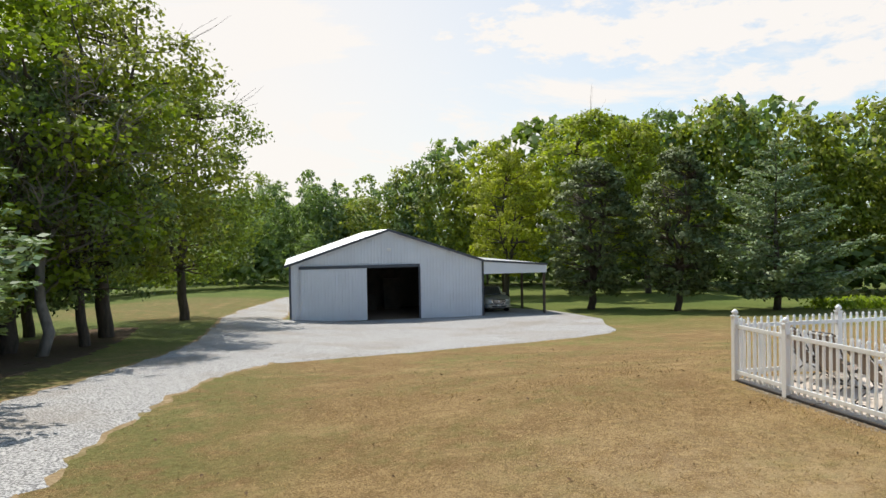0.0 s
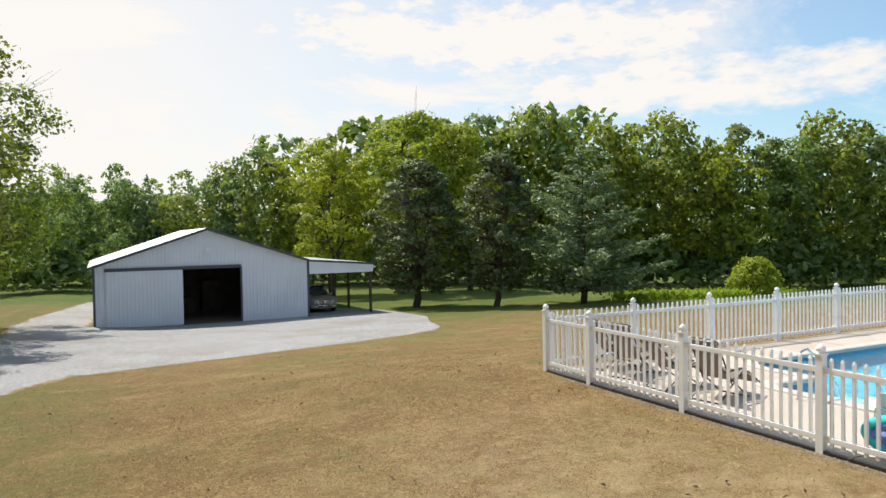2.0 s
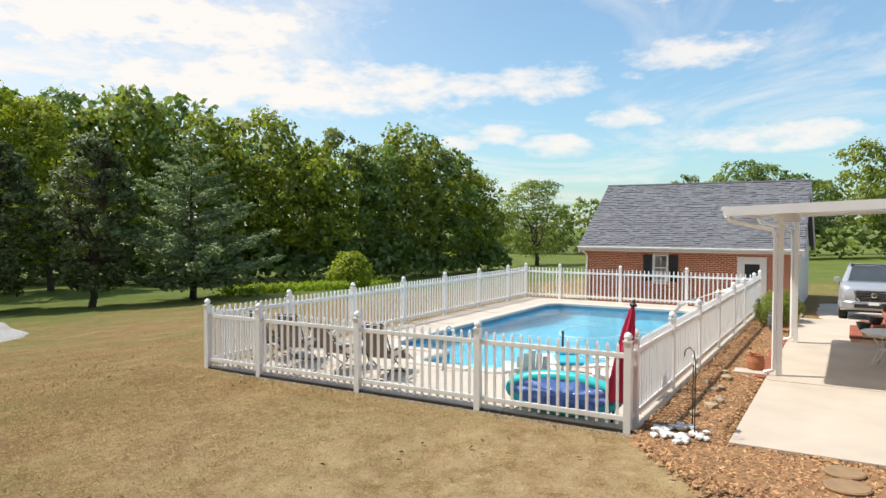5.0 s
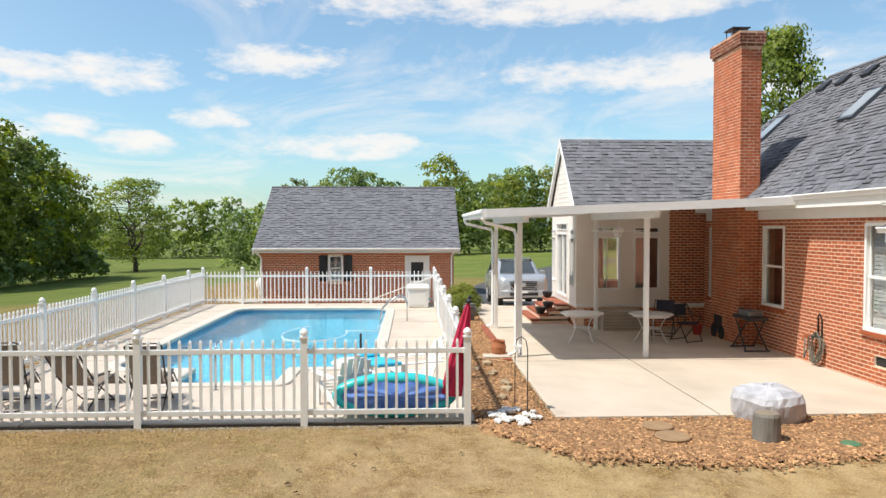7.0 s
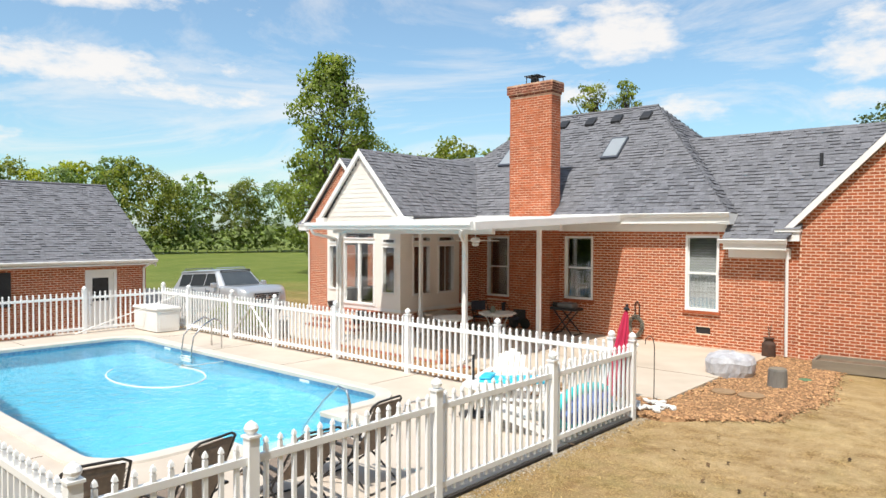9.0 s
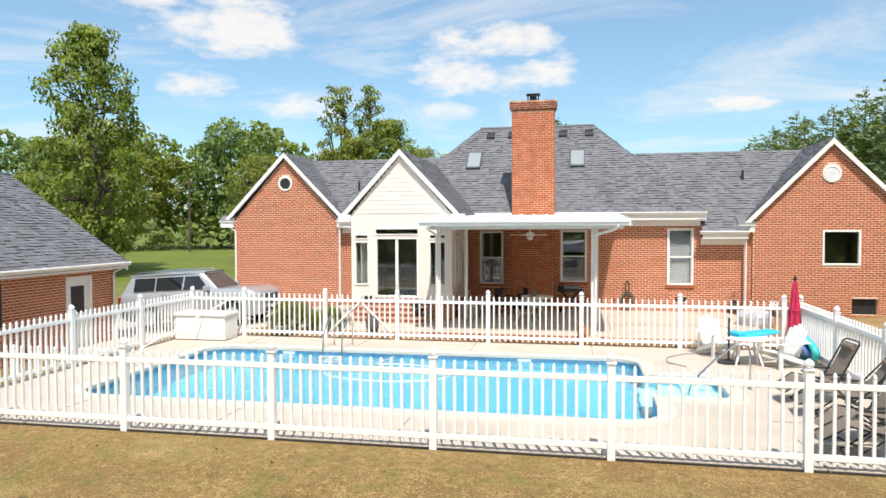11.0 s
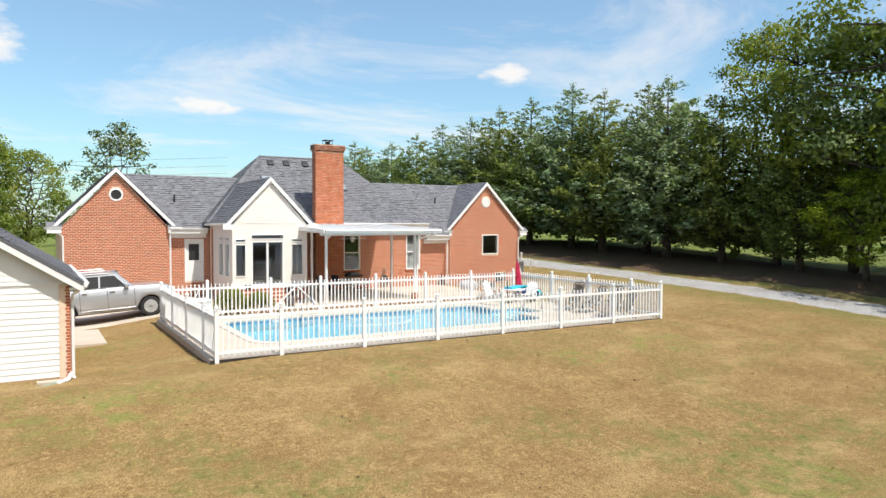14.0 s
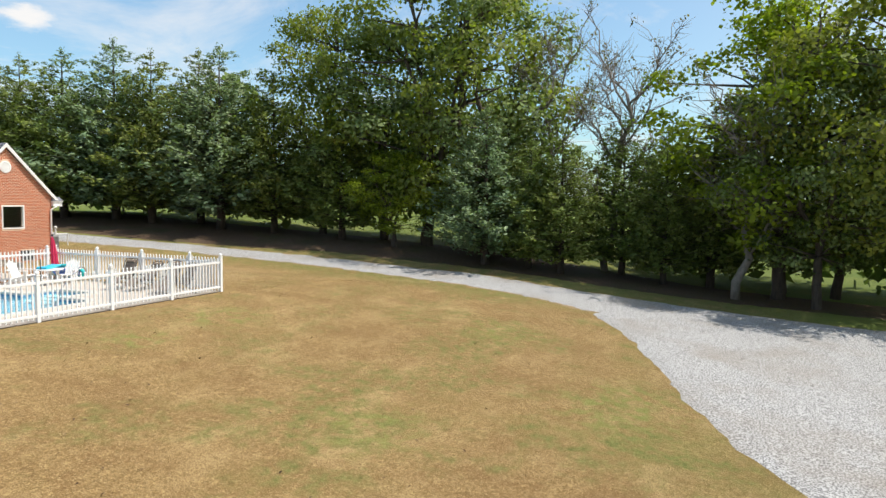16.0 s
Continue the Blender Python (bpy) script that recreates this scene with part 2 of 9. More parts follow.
        if spread:
            mxm = n.new("ShaderNodeMath")
            mxm.operation = "MAXIMUM"
            l.new(spread, mxm.inputs[0])
            l.new(rg.outputs[0], mxm.inputs[1])
            spread = mxm.outputs[0]
        else:
            spread = rg.outputs[0]
    sm = n.new("ShaderNodeMath")
    sm.operation = "MULTIPLY"
    l.new(spread, sm.inputs[0])
    l.new(noise_fac(2.3, 0.45, 0.64, 9, 33.0), sm.inputs[1])
    near = mixc(sm.outputs[0], near, mixc(noise_fac(12.0, 0.3, 0.7, 6, 5.0), (0.165, 0.175, 0.040), (0.275, 0.262, 0.085)))
    # greener turf beside the drive
    sx = n.new("ShaderNodeSeparateXYZ")
    l.new(pos, sx.inputs[0])
    fr = n.new("ShaderNodeMapRange")
    fr.interpolation_type = "SMOOTHSTEP"
    fr.inputs["From Min"].default_value, fr.inputs["From Max"].default_value = -7.6, -11.2
    fr.inputs["To Max"].default_value = 0.9
    l.new(sx.outputs["X"], fr.inputs["Value"])
    fm = n.new("ShaderNodeMath")
    fm.operation = "MULTIPLY"
    l.new(fr.outputs[0], fm.inputs[0])
    l.new(noise_fac(1.4, 0.30, 0.62, 7, 61.0), fm.inputs[1])
    near = mixc(fm.outputs[0], near, green)
    # the far fields and the strip under the trees stay green: distance from the yard's middle
    vd = n.new("ShaderNodeVectorMath")
    vd.operation = "DISTANCE"
    sc = n.new("ShaderNodeMapping")
    sc.inputs["Scale"].default_value = (0.92, 1.05, 0)
    l.new(pos, sc.inputs[0])
    vd.inputs[1].default_value = (5.0, 7.0, 0)
    l.new(sc.outputs[0], vd.inputs[0])
    ad = n.new("ShaderNodeMath")
    ad.operation = "MULTIPLY_ADD"
    ad.inputs[1].default_value = 14.0
    l.new(noise_fac(0.12, 0.2, 0.8, 4, 31.0), ad.inputs[0])
    l.new(vd.outputs["Value"], ad.inputs[2])
    dp = n.new("ShaderNodeVectorMath")
    dp.operation = "DISTANCE"
    dp.inputs[1].default_value = (-17.0, 58.0, 0)
    dl = n.new("ShaderNodeMapping")
    dl.inputs["Scale"].default_value = (1, 1, 0)
    l.new(pos, dl.inputs[0])
    l.new(dl.outputs[0], dp.inputs[0])
    dm = n.new("ShaderNodeMapRange")
    dm.inputs["From Min"].default_value, dm.inputs["From Max"].default_value = 18.0, 8.0
    dm.inputs["To Max"].default_value = -40.0
    l.new(dp.outputs["Value"], dm.inputs["Value"])
    de = n.new("ShaderNodeMath")
    l.new(ad.outputs[0], de.inputs[0])
    l.new(dm.outputs[0], de.inputs[1])
    far = n.new("ShaderNodeMapRange")
    far.interpolation_type = "SMOOTHSTEP"
    far.inputs["From Min"].default_value, far.inputs["From Max"].default_value = 24.0, 48.0
    l.new(de.outputs[0], far.inputs["Value"])
    meadow = mixc(noise_fac(0.25, 0.35, 0.7, 6, 40.0), (0.135, 0.180, 0.034), (0.235, 0.250, 0.062))
    meadow = mixc(noise_fac(7.0, 0.3, 0.7, 8, 50.0), meadow, (0.100, 0.135, 0.030))
    col = mixc(far.outputs[0], near, meadow)
    l.new(col, p.inputs["Base Color"])
    p.inputs["Roughness"].default_value = 0.9
    p.inputs["Diffuse Roughness"].default_value = 0.4
    p.inputs["Specular IOR Level"].default_value = 0.15
    bz = n.new("ShaderNodeTexNoise")
    bz.inputs["Scale"].default_value, bz.inputs["Detail"].default_value, bz.inputs["Roughness"].default_value = 14, 8, 0.7
    l.new(pos, bz.inputs["Vector"])
    bp = n.new("ShaderNodeBump")
    bp.inputs["Strength"].default_value, bp.inputs["Distance"].default_value = 0.9, 0.06
    l.new(bz.outputs["Fac"], bp.inputs["Height"])
    l.new(bp.outputs[0], p.inputs["Normal"])
    return m


LAWN = lawn_material()
GRAVEL = mat("gravel", (0.16, 0.155, 0.150), (0.54, 0.525, 0.505), 22, 0.9, bump=1.0, bscale=40, sharp=0.10, stain=(0.25, 0.205, 0.155), sscale=0.3, samount=0.6, coords="World", spec=0.2)
CONCRETE = mat("concrete", (0.52, 0.440, 0.360), (0.59, 0.510, 0.425), 1.6, 0.85, bump=0.12, bscale=90, stain=(0.42, 0.355, 0.275), sscale=0.5, samount=0.5, coords="World")
COPING = mat("coping", (0.64, 0.585, 0.515), (0.57, 0.515, 0.445), 3, 0.6, bump=0.05)
BRICK = mat("brick_red", (0.47, 0.135, 0.060), (0.35, 0.092, 0.040), 7, 0.85, bump=0.35, bscale=70, island=0.20, coords="World", spec=0.25)
BRICK_PIECE = mat("brick_piece", (0.47, 0.135, 0.060), (0.35, 0.092, 0.040), 7, 0.85, bump=0.35, bscale=70, vary=0.20, coords="World", spec=0.25)
MORTAR = mat("mortar", (0.82, 0.64, 0.49), (0.74, 0.56, 0.42), 9, 0.95, bump=0.3, bscale=90, coords="World")
SOOT_BRICK = mat("sooty_brick", (0.25, 0.078, 0.046), (0.11, 0.050, 0.036), 5, 0.9, bump=0.35, bscale=70, island=0.30, coords="World", spec=0.2)
OLD_MORTAR = mat("old_mortar", (0.46, 0.235, 0.145), (0.66, 0.47, 0.34), 3.5, 0.95, bump=0.3, bscale=90, sharp=0.12, coords="World")
SHINGLE = mat("shingle", (0.135, 0.138, 0.153), (0.225, 0.227, 0.245), 40, 0.9, bump=0.5, bscale=160, island=0.17, coords="World", spec=0.25)
SHINGLE_PIECE = mat("shingle_piece", (0.125, 0.129, 0.146), (0.215, 0.218, 0.238), 40, 0.9, bump=0.5, bscale=160, vary=0.24, coords="World", spec=0.25)
UNDERLAY = mat("underlay", (0.10, 0.102, 0.112), (0.14, 0.14, 0.15), 30, 0.95, coords="World")
WHITE = mat("white_paint", (0.86, 0.86, 0.845), (0.81, 0.81, 0.795), 2.5, 0.45, bump=0.03, bscale=30)
VINYL = mat("white_vinyl", (0.88, 0.885, 0.88), (0.84, 0.845, 0.84), 1.2, 0.35, stain=(0.72, 0.71, 0.67), sscale=2.5, samount=0.25)
CREAM = mat("cream_paint", (0.84, 0.795, 0.735), (0.80, 0.755, 0.695), 2.0, 0.5, bump=0.03, bscale=30)
SIDING = mat("white_siding", (0.86, 0.86, 0.85), (0.82, 0.82, 0.81), 0.8, 0.5, stain=(0.66, 0.63, 0.56), sscale=0.6, samount=0.25, coords="World")
STEEL = mat("barn_steel", (0.76, 0.79, 0.84), (0.70, 0.73, 0.78), 0.6, 0.42, metal=0.0, stain=(0.62, 0.63, 0.65), sscale=0.5, samount=0.3, coords="World")
STEEL_ROOF = mat("barn_roof_steel", (0.66, 0.68, 0.69), (0.58, 0.60, 0.62), 0.8, 0.38, metal=0.25, coords="World")
DARK_TRIM = mat("dark_trim", (0.055, 0.065, 0.085), (0.075, 0.085, 0.105), 3, 0.5)
# one dark colour that stands for the shade inside the barn
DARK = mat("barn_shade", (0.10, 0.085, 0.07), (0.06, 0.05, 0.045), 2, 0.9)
DIRT = mat("dirt", (0.20, 0.14, 0.09), (0.13, 0.09, 0.06), 6, 0.95, bump=0.5, bscale=30, coords="World")
LINER = mat("pool_liner", (0.055, 0.36, 0.52), (0.09, 0.43, 0.58), 3, 0.5, coords="World")
STEP_LINER = mat("pool_step_liner", (0.36, 0.72, 0.80), (0.42, 0.76, 0.83), 3, 0.5, coords="World")
TILE = mat("pool_tile", (0.035, 0.12, 0.26), (0.16, 0.33, 0.46), 14, 0.3, coords="World")
# double glazing: four faces reflect
PANE = glass("window_glass", (0.93, 0.96, 0.96), 0.02, 2.1)
# dim indoor light is put into this room colour
INSIDE = mat("room_inside_shade", (0.20, 0.18, 0.16), (0.15, 0.135, 0.12), 2, 0.9)
BLIND = mat("blind", (0.40, 0.41, 0.41), (0.34, 0.35, 0.35), 2, 0.7)
BLACK = mat("black_paint", (0.018, 0.018, 0.02), (0.03, 0.03, 0.032), 5, 0.5)
CHROME = mat("polished_steel", (0.62, 0.63, 0.64), (0.55, 0.56, 0.57), 5, 0.16, metal=1.0)
PALE_BARK = mat("pale_bark", (0.30, 0.27, 0.23), (0.19, 0.165, 0.14), 9, 0.95, bump=0.5, bscale=22, stretch=(1, 1, 0.25))
BARK = mat("bark", (0.115, 0.09, 0.068), (0.06, 0.046, 0.035), 9, 0.95, bump=0.8, bscale=22, stretch=(1, 1, 0.25))


def leaf_mat(name, c1, c2, tone, thin=0.45):
    m = mat(name, c1, c2, 0.5, 0.55, island=0.36, spec=0.25, thin=thin)
    n, l = m.node_tree.nodes, m.node_tree.links
    # each tree has its own tone
    oi = n.new("ShaderNodeObjectInfo")
    for node in list(n):
        if node.bl_idname == "ShaderNodeHueSaturation":
            mr = n.new("ShaderNodeMapRange")
            mr.inputs["To Min"].default_value, mr.inputs["To Max"].default_value = 0.5 - tone, 0.5 + tone
            l.new(oi.outputs["Random"], mr.inputs["Value"])
            l.new(mr.outputs[0], node.inputs["Hue"])
    # light that comes through a leaf is yellower
    for node in list(n):
        if node.bl_idname == "ShaderNodeBsdfTranslucent":
            src = node.inputs["Color"].links[0].from_socket
            mx = n.new("ShaderNodeMix")
            mx.data_type, mx.blend_type = "RGBA", "MULTIPLY"
            mx.inputs[0].default_value = 1.0
            mx.inputs[7].default_value = (1.22, 1.40, 0.60, 1)
            l.new(src, mx.inputs[6])
            l.new(mx.outputs[2], node.inputs["Color"])
    return m


LEAF = leaf_mat("leaf_green", (0.134, 0.171, 0.037), (0.314, 0.330, 0.073), 0.018)
LEAF_BRIGHT = leaf_mat("leaf_bright_green", (0.122, 0.158, 0.030), (0.275, 0.305, 0.050), 0.016)
LEAF_LIME = leaf_mat("leaf_lime", (0.17, 0.24, 0.02), (0.30, 0.36, 0.03), 0.012)
LEAF_YELLOW = leaf_mat("leaf_yellow_green", (0.25, 0.275, 0.028), (0.40, 0.405, 0.050), 0.012)
LEAF_PALE = leaf_mat("leaf_pale", (0.122, 0.146, 0.051), (0.209, 0.228, 0.085), 0.010)
LEAF_DARK = leaf_mat("leaf_dark", (0.122, 0.174, 0.061), (0.275, 0.331, 0.110), 0.012, 0.35)
LEAF_PEAR = leaf_mat("leaf_pear", (0.095, 0.132, 0.053), (0.172, 0.211, 0.084), 0.010, 0.2)
NEEDLE = leaf_mat("needles", (0.137, 0.208, 0.104), (0.267, 0.325, 0.176), 0.010, 0.25)
CEDAR = leaf_mat("cedar_green", (0.130, 0.178, 0.042), (0.252, 0.284, 0.070), 0.014, 0.25)
TAN_LEAF = leaf_mat("leaf_tan", (0.16, 0.13, 0.05), (0.11, 0.115, 0.035), 0.012)


# ---- mesh helpers ----
def soft_normals(me, normals):
    """One normal for each vertex, so that leaves shade as the mass they belong to."""
    me.polygons.foreach_set("use_smooth", [True] * len(me.polygons))
    at = me.attributes.new("custom_normal", "FLOAT_VECTOR", "POINT")
    at.data.foreach_set("vector", normals.ravel())


class Mesh:
    """Collects vertices and faces of one mesh."""

    def __init__(self):
        self.v, self.f, self.n = [], [], []

    def add(self, verts, faces):
        k = len(self.v)
        self.v.extend(tuple(p) for p in verts)
        self.f.extend(tuple(k + i for i in fc) for fc in faces)
        return self

    def box(self, x0, x1, y0, y1, z0, z1, m=None):
        vs = [Vector((x, y, z)) for z in (z0, z1) for y in (y0, y1) for x in (x0, x1)]
        if m is not None:
            vs = [m @ q for q in vs]
        return self.add(vs, [(0, 2, 3, 1), (4, 5, 7, 6), (0, 1, 5, 4), (2, 6, 7, 3), (0, 4, 6, 2), (1, 3, 7, 5)])

    def quad(self, a, b, c, d):
        return self.add([a, b, c, d], [(0, 1, 2, 3)])

    def tube(self, pts, radii, n=8, caps=True):
        """A round bar through pts."""
        pts = [Vector(p) for p in pts]
        if isinstance(radii, (int, float)):
            radii = [radii] * len(pts)
        rings, k = [], len(self.v)
        ref = Vector((0, 0, 1))
        for i, q in enumerate(pts):
            d = (pts[min(i + 1, len(pts) - 1)] - pts[max(i - 1, 0)]).normalized()
            if i == 0:
                ref = Vector((1, 0, 0)) if abs(d.z) > 0.8 else Vector((0, 0, 1))
            a = ref.cross(d).normalized()
            b = d.cross(a)
            ref = b
            for j in range(n):
                w = 2 * math.pi * j / n
                self.v.append(tuple(q + radii[i] * (math.cos(w) * a + math.sin(w) * b)))
        for i in range(len(pts) - 1):
            for j in range(n):
                j2 = (j + 1) % n
                self.f.append((k + i * n + j, k + i * n + j2, k + (i + 1) * n + j2, k + (i + 1) * n + j))
        if caps:
            self.f.append(tuple(k + j for j in reversed(range(n))))
            self.f.append(tuple(k + (len(pts) - 1) * n + j for j in range(n)))
        return self

    def lathe(self, profile, n=16, at=(0, 0, 0)):
        """A turned shape: (radius, height) rows about a vertical axis."""
        k = len(self.v)
        for r, z in profile:
            for j in range(n):
                w = 2 * math.pi * j / n
                self.v.append((at[0] + r * math.cos(w), at[1] + r * math.sin(w), at[2] + z))
        for i in range(len(profile) - 1):
            for j in range(n):
                j2 = (j + 1) % n
                self.f.append((k + i * n + j, k + i * n + j2, k + (i + 1) * n + j2, k + (i + 1) * n + j))
        self.f.append(tuple(k + j for j in reversed(range(n))))
        self.f.append(tuple(k + (len(profile) - 1) * n + j for j in range(n)))
        return self

    def prism(self, outline, y0, y1, axis="y"):
        """A flat outline of (a, z) pulled along y (or along x)."""
        n, k = len(outline), len(self.v)
        for d in (y0, y1):
            for a, z in outline:
                self.v.append((a, d, z) if axis == "y" else ((d, a, z) if axis == "x" else (a, z, d)))
        self.f.append(tuple(k + i for i in range(n)))
        self.f.append(tuple(k + n + i for i in reversed(range(n))))
        for i in range(n):
            j = (i + 1) % n
            self.f.append((k + i, k + n + i, k + n + j, k + j))
        return self

    def data(self, name, material, smooth=False):
        me = bpy.data.meshes.new(name)
        me.from_pydata(self.v, [], self.f)
        me.materials.append(material)
        if smooth:
            me.polygons.foreach_set("use_smooth", [True] * len(me.polygons))
        if self.n:
            soft_normals(me, np.array(self.n, np.float32))
        me.update()
        return me


def fix_normals(me):
    bm = bmesh.new()
    bm.from_mesh(me)
    bmesh.ops.recalc_face_normals(bm, faces=bm.faces)
    bm.to_mesh(me)
    bm.free()


def part(name, mesh, material, parent=None, label="", at=None, bevel=0.0, smooth=False, fix=True):
    """Links a mesh as one object, under a thing or a part."""
    me = mesh.data(name, material, smooth)
    if fix and len(me.polygons) < 4000:
        fix_normals(me)
    ob = new(name, me)
    if parent is not None:
        ob.parent = parent
    if at is not None:
        ob.matrix_basis = at
    if label:
        tagged(ob, label)
    if bevel:
        b = ob.modifiers.new("bevel", "BEVEL")
        b.width, b.segments, b.limit_method = bevel, 2, "ANGLE"
    return ob


def thing(name, at, label, category, group="", kind=""):
    ob = new(name)
    ob.empty_display_size = 0.2
    ob.matrix_basis = at
    return tagged(ob, label, category, group, kind)


def smooth(a, b, x):
    t = min(max((x - a) / (b - a), 0.0), 1.0)
    return t * t * (3 - 2 * t)


# ---- the ground ----
def ground_z(x, y):
    """Height of the ground: a level yard that falls to the barn and rises along the drive."""
    dy, dx = max(y - 10.0, 0.0), min(max(-1.5 - x, 0.0) * 0.5, 5.25)
    d = math.hypot(dx * smooth(2, 12, y), dy)
    z = -3.4 * (1 - math.exp(-d / 22.0)) * (1 - 0.2 * smooth(-4, -14, x))
    if y < 10:
        z = min(-0.55 + (10 - y) * 0.06, 1.35) * smooth(-3.0, -11.0, x)
    z += 0.68 * smooth(-13, -22, x) * smooth(28, 8, y)
    z -= 0.42 * smooth(14.6, 19.2, x) * smooth(12, 6, y)
    z -= 2.6 * (1 - math.exp(-max(x - 30, 0.0) / 45.0)) * smooth(-40, 25, y)
    z += 0.05 * noise.noise(Vector((x * 0.09, y * 0.09, 0.3))) * smooth(0.3, 4.0, max(-x, y - 9.0, x - 17.5, 0.0))
    return z - 0.03 + smooth(110, 420, y) * 30 * smooth(160, -60, x)


def steps(lo, hi, step, out):
    vals = list(np.arange(lo, hi + 0.001, step))
    left, d = lo, step
    while left > -out:
        d *= 1.28
        left -= d
        vals.insert(0, left)
    right, d = hi, step
    while right < out:
        d *= 1.28
        right += d
        vals.append(right)
    return vals


def build_ground():
    xs, ys = steps(-46, 62, 1.0, 2200), steps(-36, 70, 1.0, 2200)
    m = Mesh()
    for y in ys:
        for x in xs:
            z = ground_z(x, y)
            if 1.2 < x < 15.6 and 0.8 < y < 8.0:
                z = -2.6
            elif -0.2 < x < 16.6 and -0.2 < y < 9.0:
                z = min(z, -0.055)
            m.v.append((float(x), float(y), z))
    w = len(xs)
    for j in range(len(ys) - 1):
        for i in range(w - 1):
            m.f.append((j * w + i, j * w + i + 1, (j + 1) * w + i + 1, (j + 1) * w + i))
    g = part("ground", m, LAWN, smooth=True, fix=False)
    tagged(g, "sun-dried lawn in tan and green, sloping to far meadows", "lawn", kind="structure")


build_ground()


def loft(name, rows, across, material, lift, label, category, ragged=1.0):
    """A strip laid on the ground between pairs of edge points, with an uneven rim."""
    m = Mesh()
    fine = []
    for i in range(len(rows) - 1):
        (a, b), (c, d) = rows[i], rows[i + 1]
        k = max(2, int((Vector(c) - Vector(a)).length / 0.35))
        for s in range(k):
            t = s / k
            fine.append((Vector(a).lerp(Vector(c), t), Vector(b).lerp(Vector(d), t)))
    fine.append((Vector(rows[-1][0]), Vector(rows[-1][1])))
    for a, b in fine:
        ra = 0.10 * noise.noise(Vector((a.x * 0.9, a.y * 0.9, 5))) + 0.09 * noise.noise(Vector((a.x * 3, a.y * 3, 8)))
        rb = 0.10 * noise.noise(Vector((b.x * 0.9, b.y * 0.9, 6))) + 0.09 * noise.noise(Vector((b.x * 3, b.y * 3, 9)))
        dirn = (b - a).normalized()
        a, b = a + dirn * ra * ragged, b + dirn * rb * ragged
        for s in range(across + 1):
            q = a.lerp(b, s / across)
            edge = min(s, across - s) / across
            m.v.append((q.x, q.y, ground_z(q.x, q.y) + (-0.05 if s in (0, across) else lift)))
    w = across + 1
    for j in range(len(fine) - 1):
        for i in range(across):
            m.f.append((j * w + i, j * w + i + 1, (j + 1) * w + i + 1, (j + 1) * w + i))
    ob = part(name, m, material, smooth=True, fix=False)
    return tagged(ob, label, category, kind="structure")


def widen(rows, d0, d1):
    out = []
    for a, b in rows:
        a, b = Vector(a), Vector(b)
        u = (a - b).normalized()
        out.append((tuple(a + u * d0), tuple(b - u * d1)))
    return out


# drive: east rim, west rim, from the south to behind the barn
DRIVE_ROWS = [((-3.0, -44.0), (-6.4, -45.0)), ((-7.6, -20.0), (-11.0, -21.0)), ((-9.2, -11.0), (-12.6, -12.0)), ((-10.4, -6.0), (-13.9, -6.4)), ((-11.3, -0.6), (-14.8, -0.6)),
              ((-12.0, 5.0), (-15.3, 6.0)), ((-12.0, 10.0), (-15.6, 12.5)), ((-10.9, 17.0), (-14.7, 19.0)), ((-9.4, 20.6), (-13.9, 25.0)), ((-8.4, 24.0), (-13.4, 31.0)),
              ((-8.8, 32.0), (-13.4, 36.0)), ((-9.2, 44.0), (-13.6, 46.0)), ((-8.9, 52.0), (-12.4, 54.0)), ((-7.0, 66.0), (-9.6, 68.0))]
VERGE = mat("worn_verge", (0.24, 0.165, 0.085), (0.34, 0.255, 0.150), 11, 0.95, bump=0.6, bscale=40, stain=(0.16, 0.15, 0.05), sscale=1.2, samount=0.8, coords="World", spec=0.1, sharp=0.12)
loft("driveway_verge", widen(DRIVE_ROWS, 0.14, 0.25), 18, VERGE, 0.016, "straw-brown worn strip along the gravel drive", "verge", 3.0)
loft("driveway", DRIVE_ROWS, 16, GRAVEL, 0.035,
     "pale grey crushed-stone drive with worn edges", "driveway", 3.2)
# needle litter under the cedars: east rim, west rim
LITTER = mat("needle_litter", (0.085, 0.055, 0.036), (0.14, 0.095, 0.062), 9, 0.95, bump=0.6, bscale=30, stain=(0.075, 0.080, 0.030), sscale=0.5, samount=0.6, coords="World", spec=0.1)
loft("needle_litter", [((-6.0, -70.0), (-20.0, -72.0)), ((-10.2, -30.0), (-22.0, -32.0)), ((-12.4, -16.0), (-24.0, -16.0)), ((-14.6, -5.0), (-25.0, -5.0)), ((-16.6, 3.0), (-25.0, 3.0)),
                       ((-17.0, 14.0), (-24.0, 14.0)), ((-16.6, 24.0), (-22.6, 24.0)), ((-16.8, 34.0), (-22.0, 34.0)), ((-17.6, 40.0), (-20.0, 41.0))], 24, LITTER, 0.022,
     "dark needle and leaf litter under the trees", "leaf litter", 3.0)
# lot before the barn: near rim, far rim
loft("gravel_lot", [((-12.2, 21.0), (-12.6, 44.6)), ((-9.0, 20.6), (-9.2, 44.6)), ((-6.2, 22.4), (-5.0, 44.6)), ((-3.0, 23.7), (0.0, 44.6)), ((0.8, 24.95), (5.0, 52.0)),
                    ((4.3, 26.4), (8.6, 50.0)), ((6.5, 27.8), (10.4, 46.0)), ((7.6, 29.5), (10.6, 42.0)), ((8.6, 33.0), (10.3, 37.0))], 40, GRAVEL, 0.045,
     "wide pale gravel lot in front of the barn", "gravel", 2.0)


# ---- pool, deck and fence ----
POOL_X0, POOL_X1, POOL_Y0, POOL_Y1 = 4.0, 14.65, 1.75, 7.0


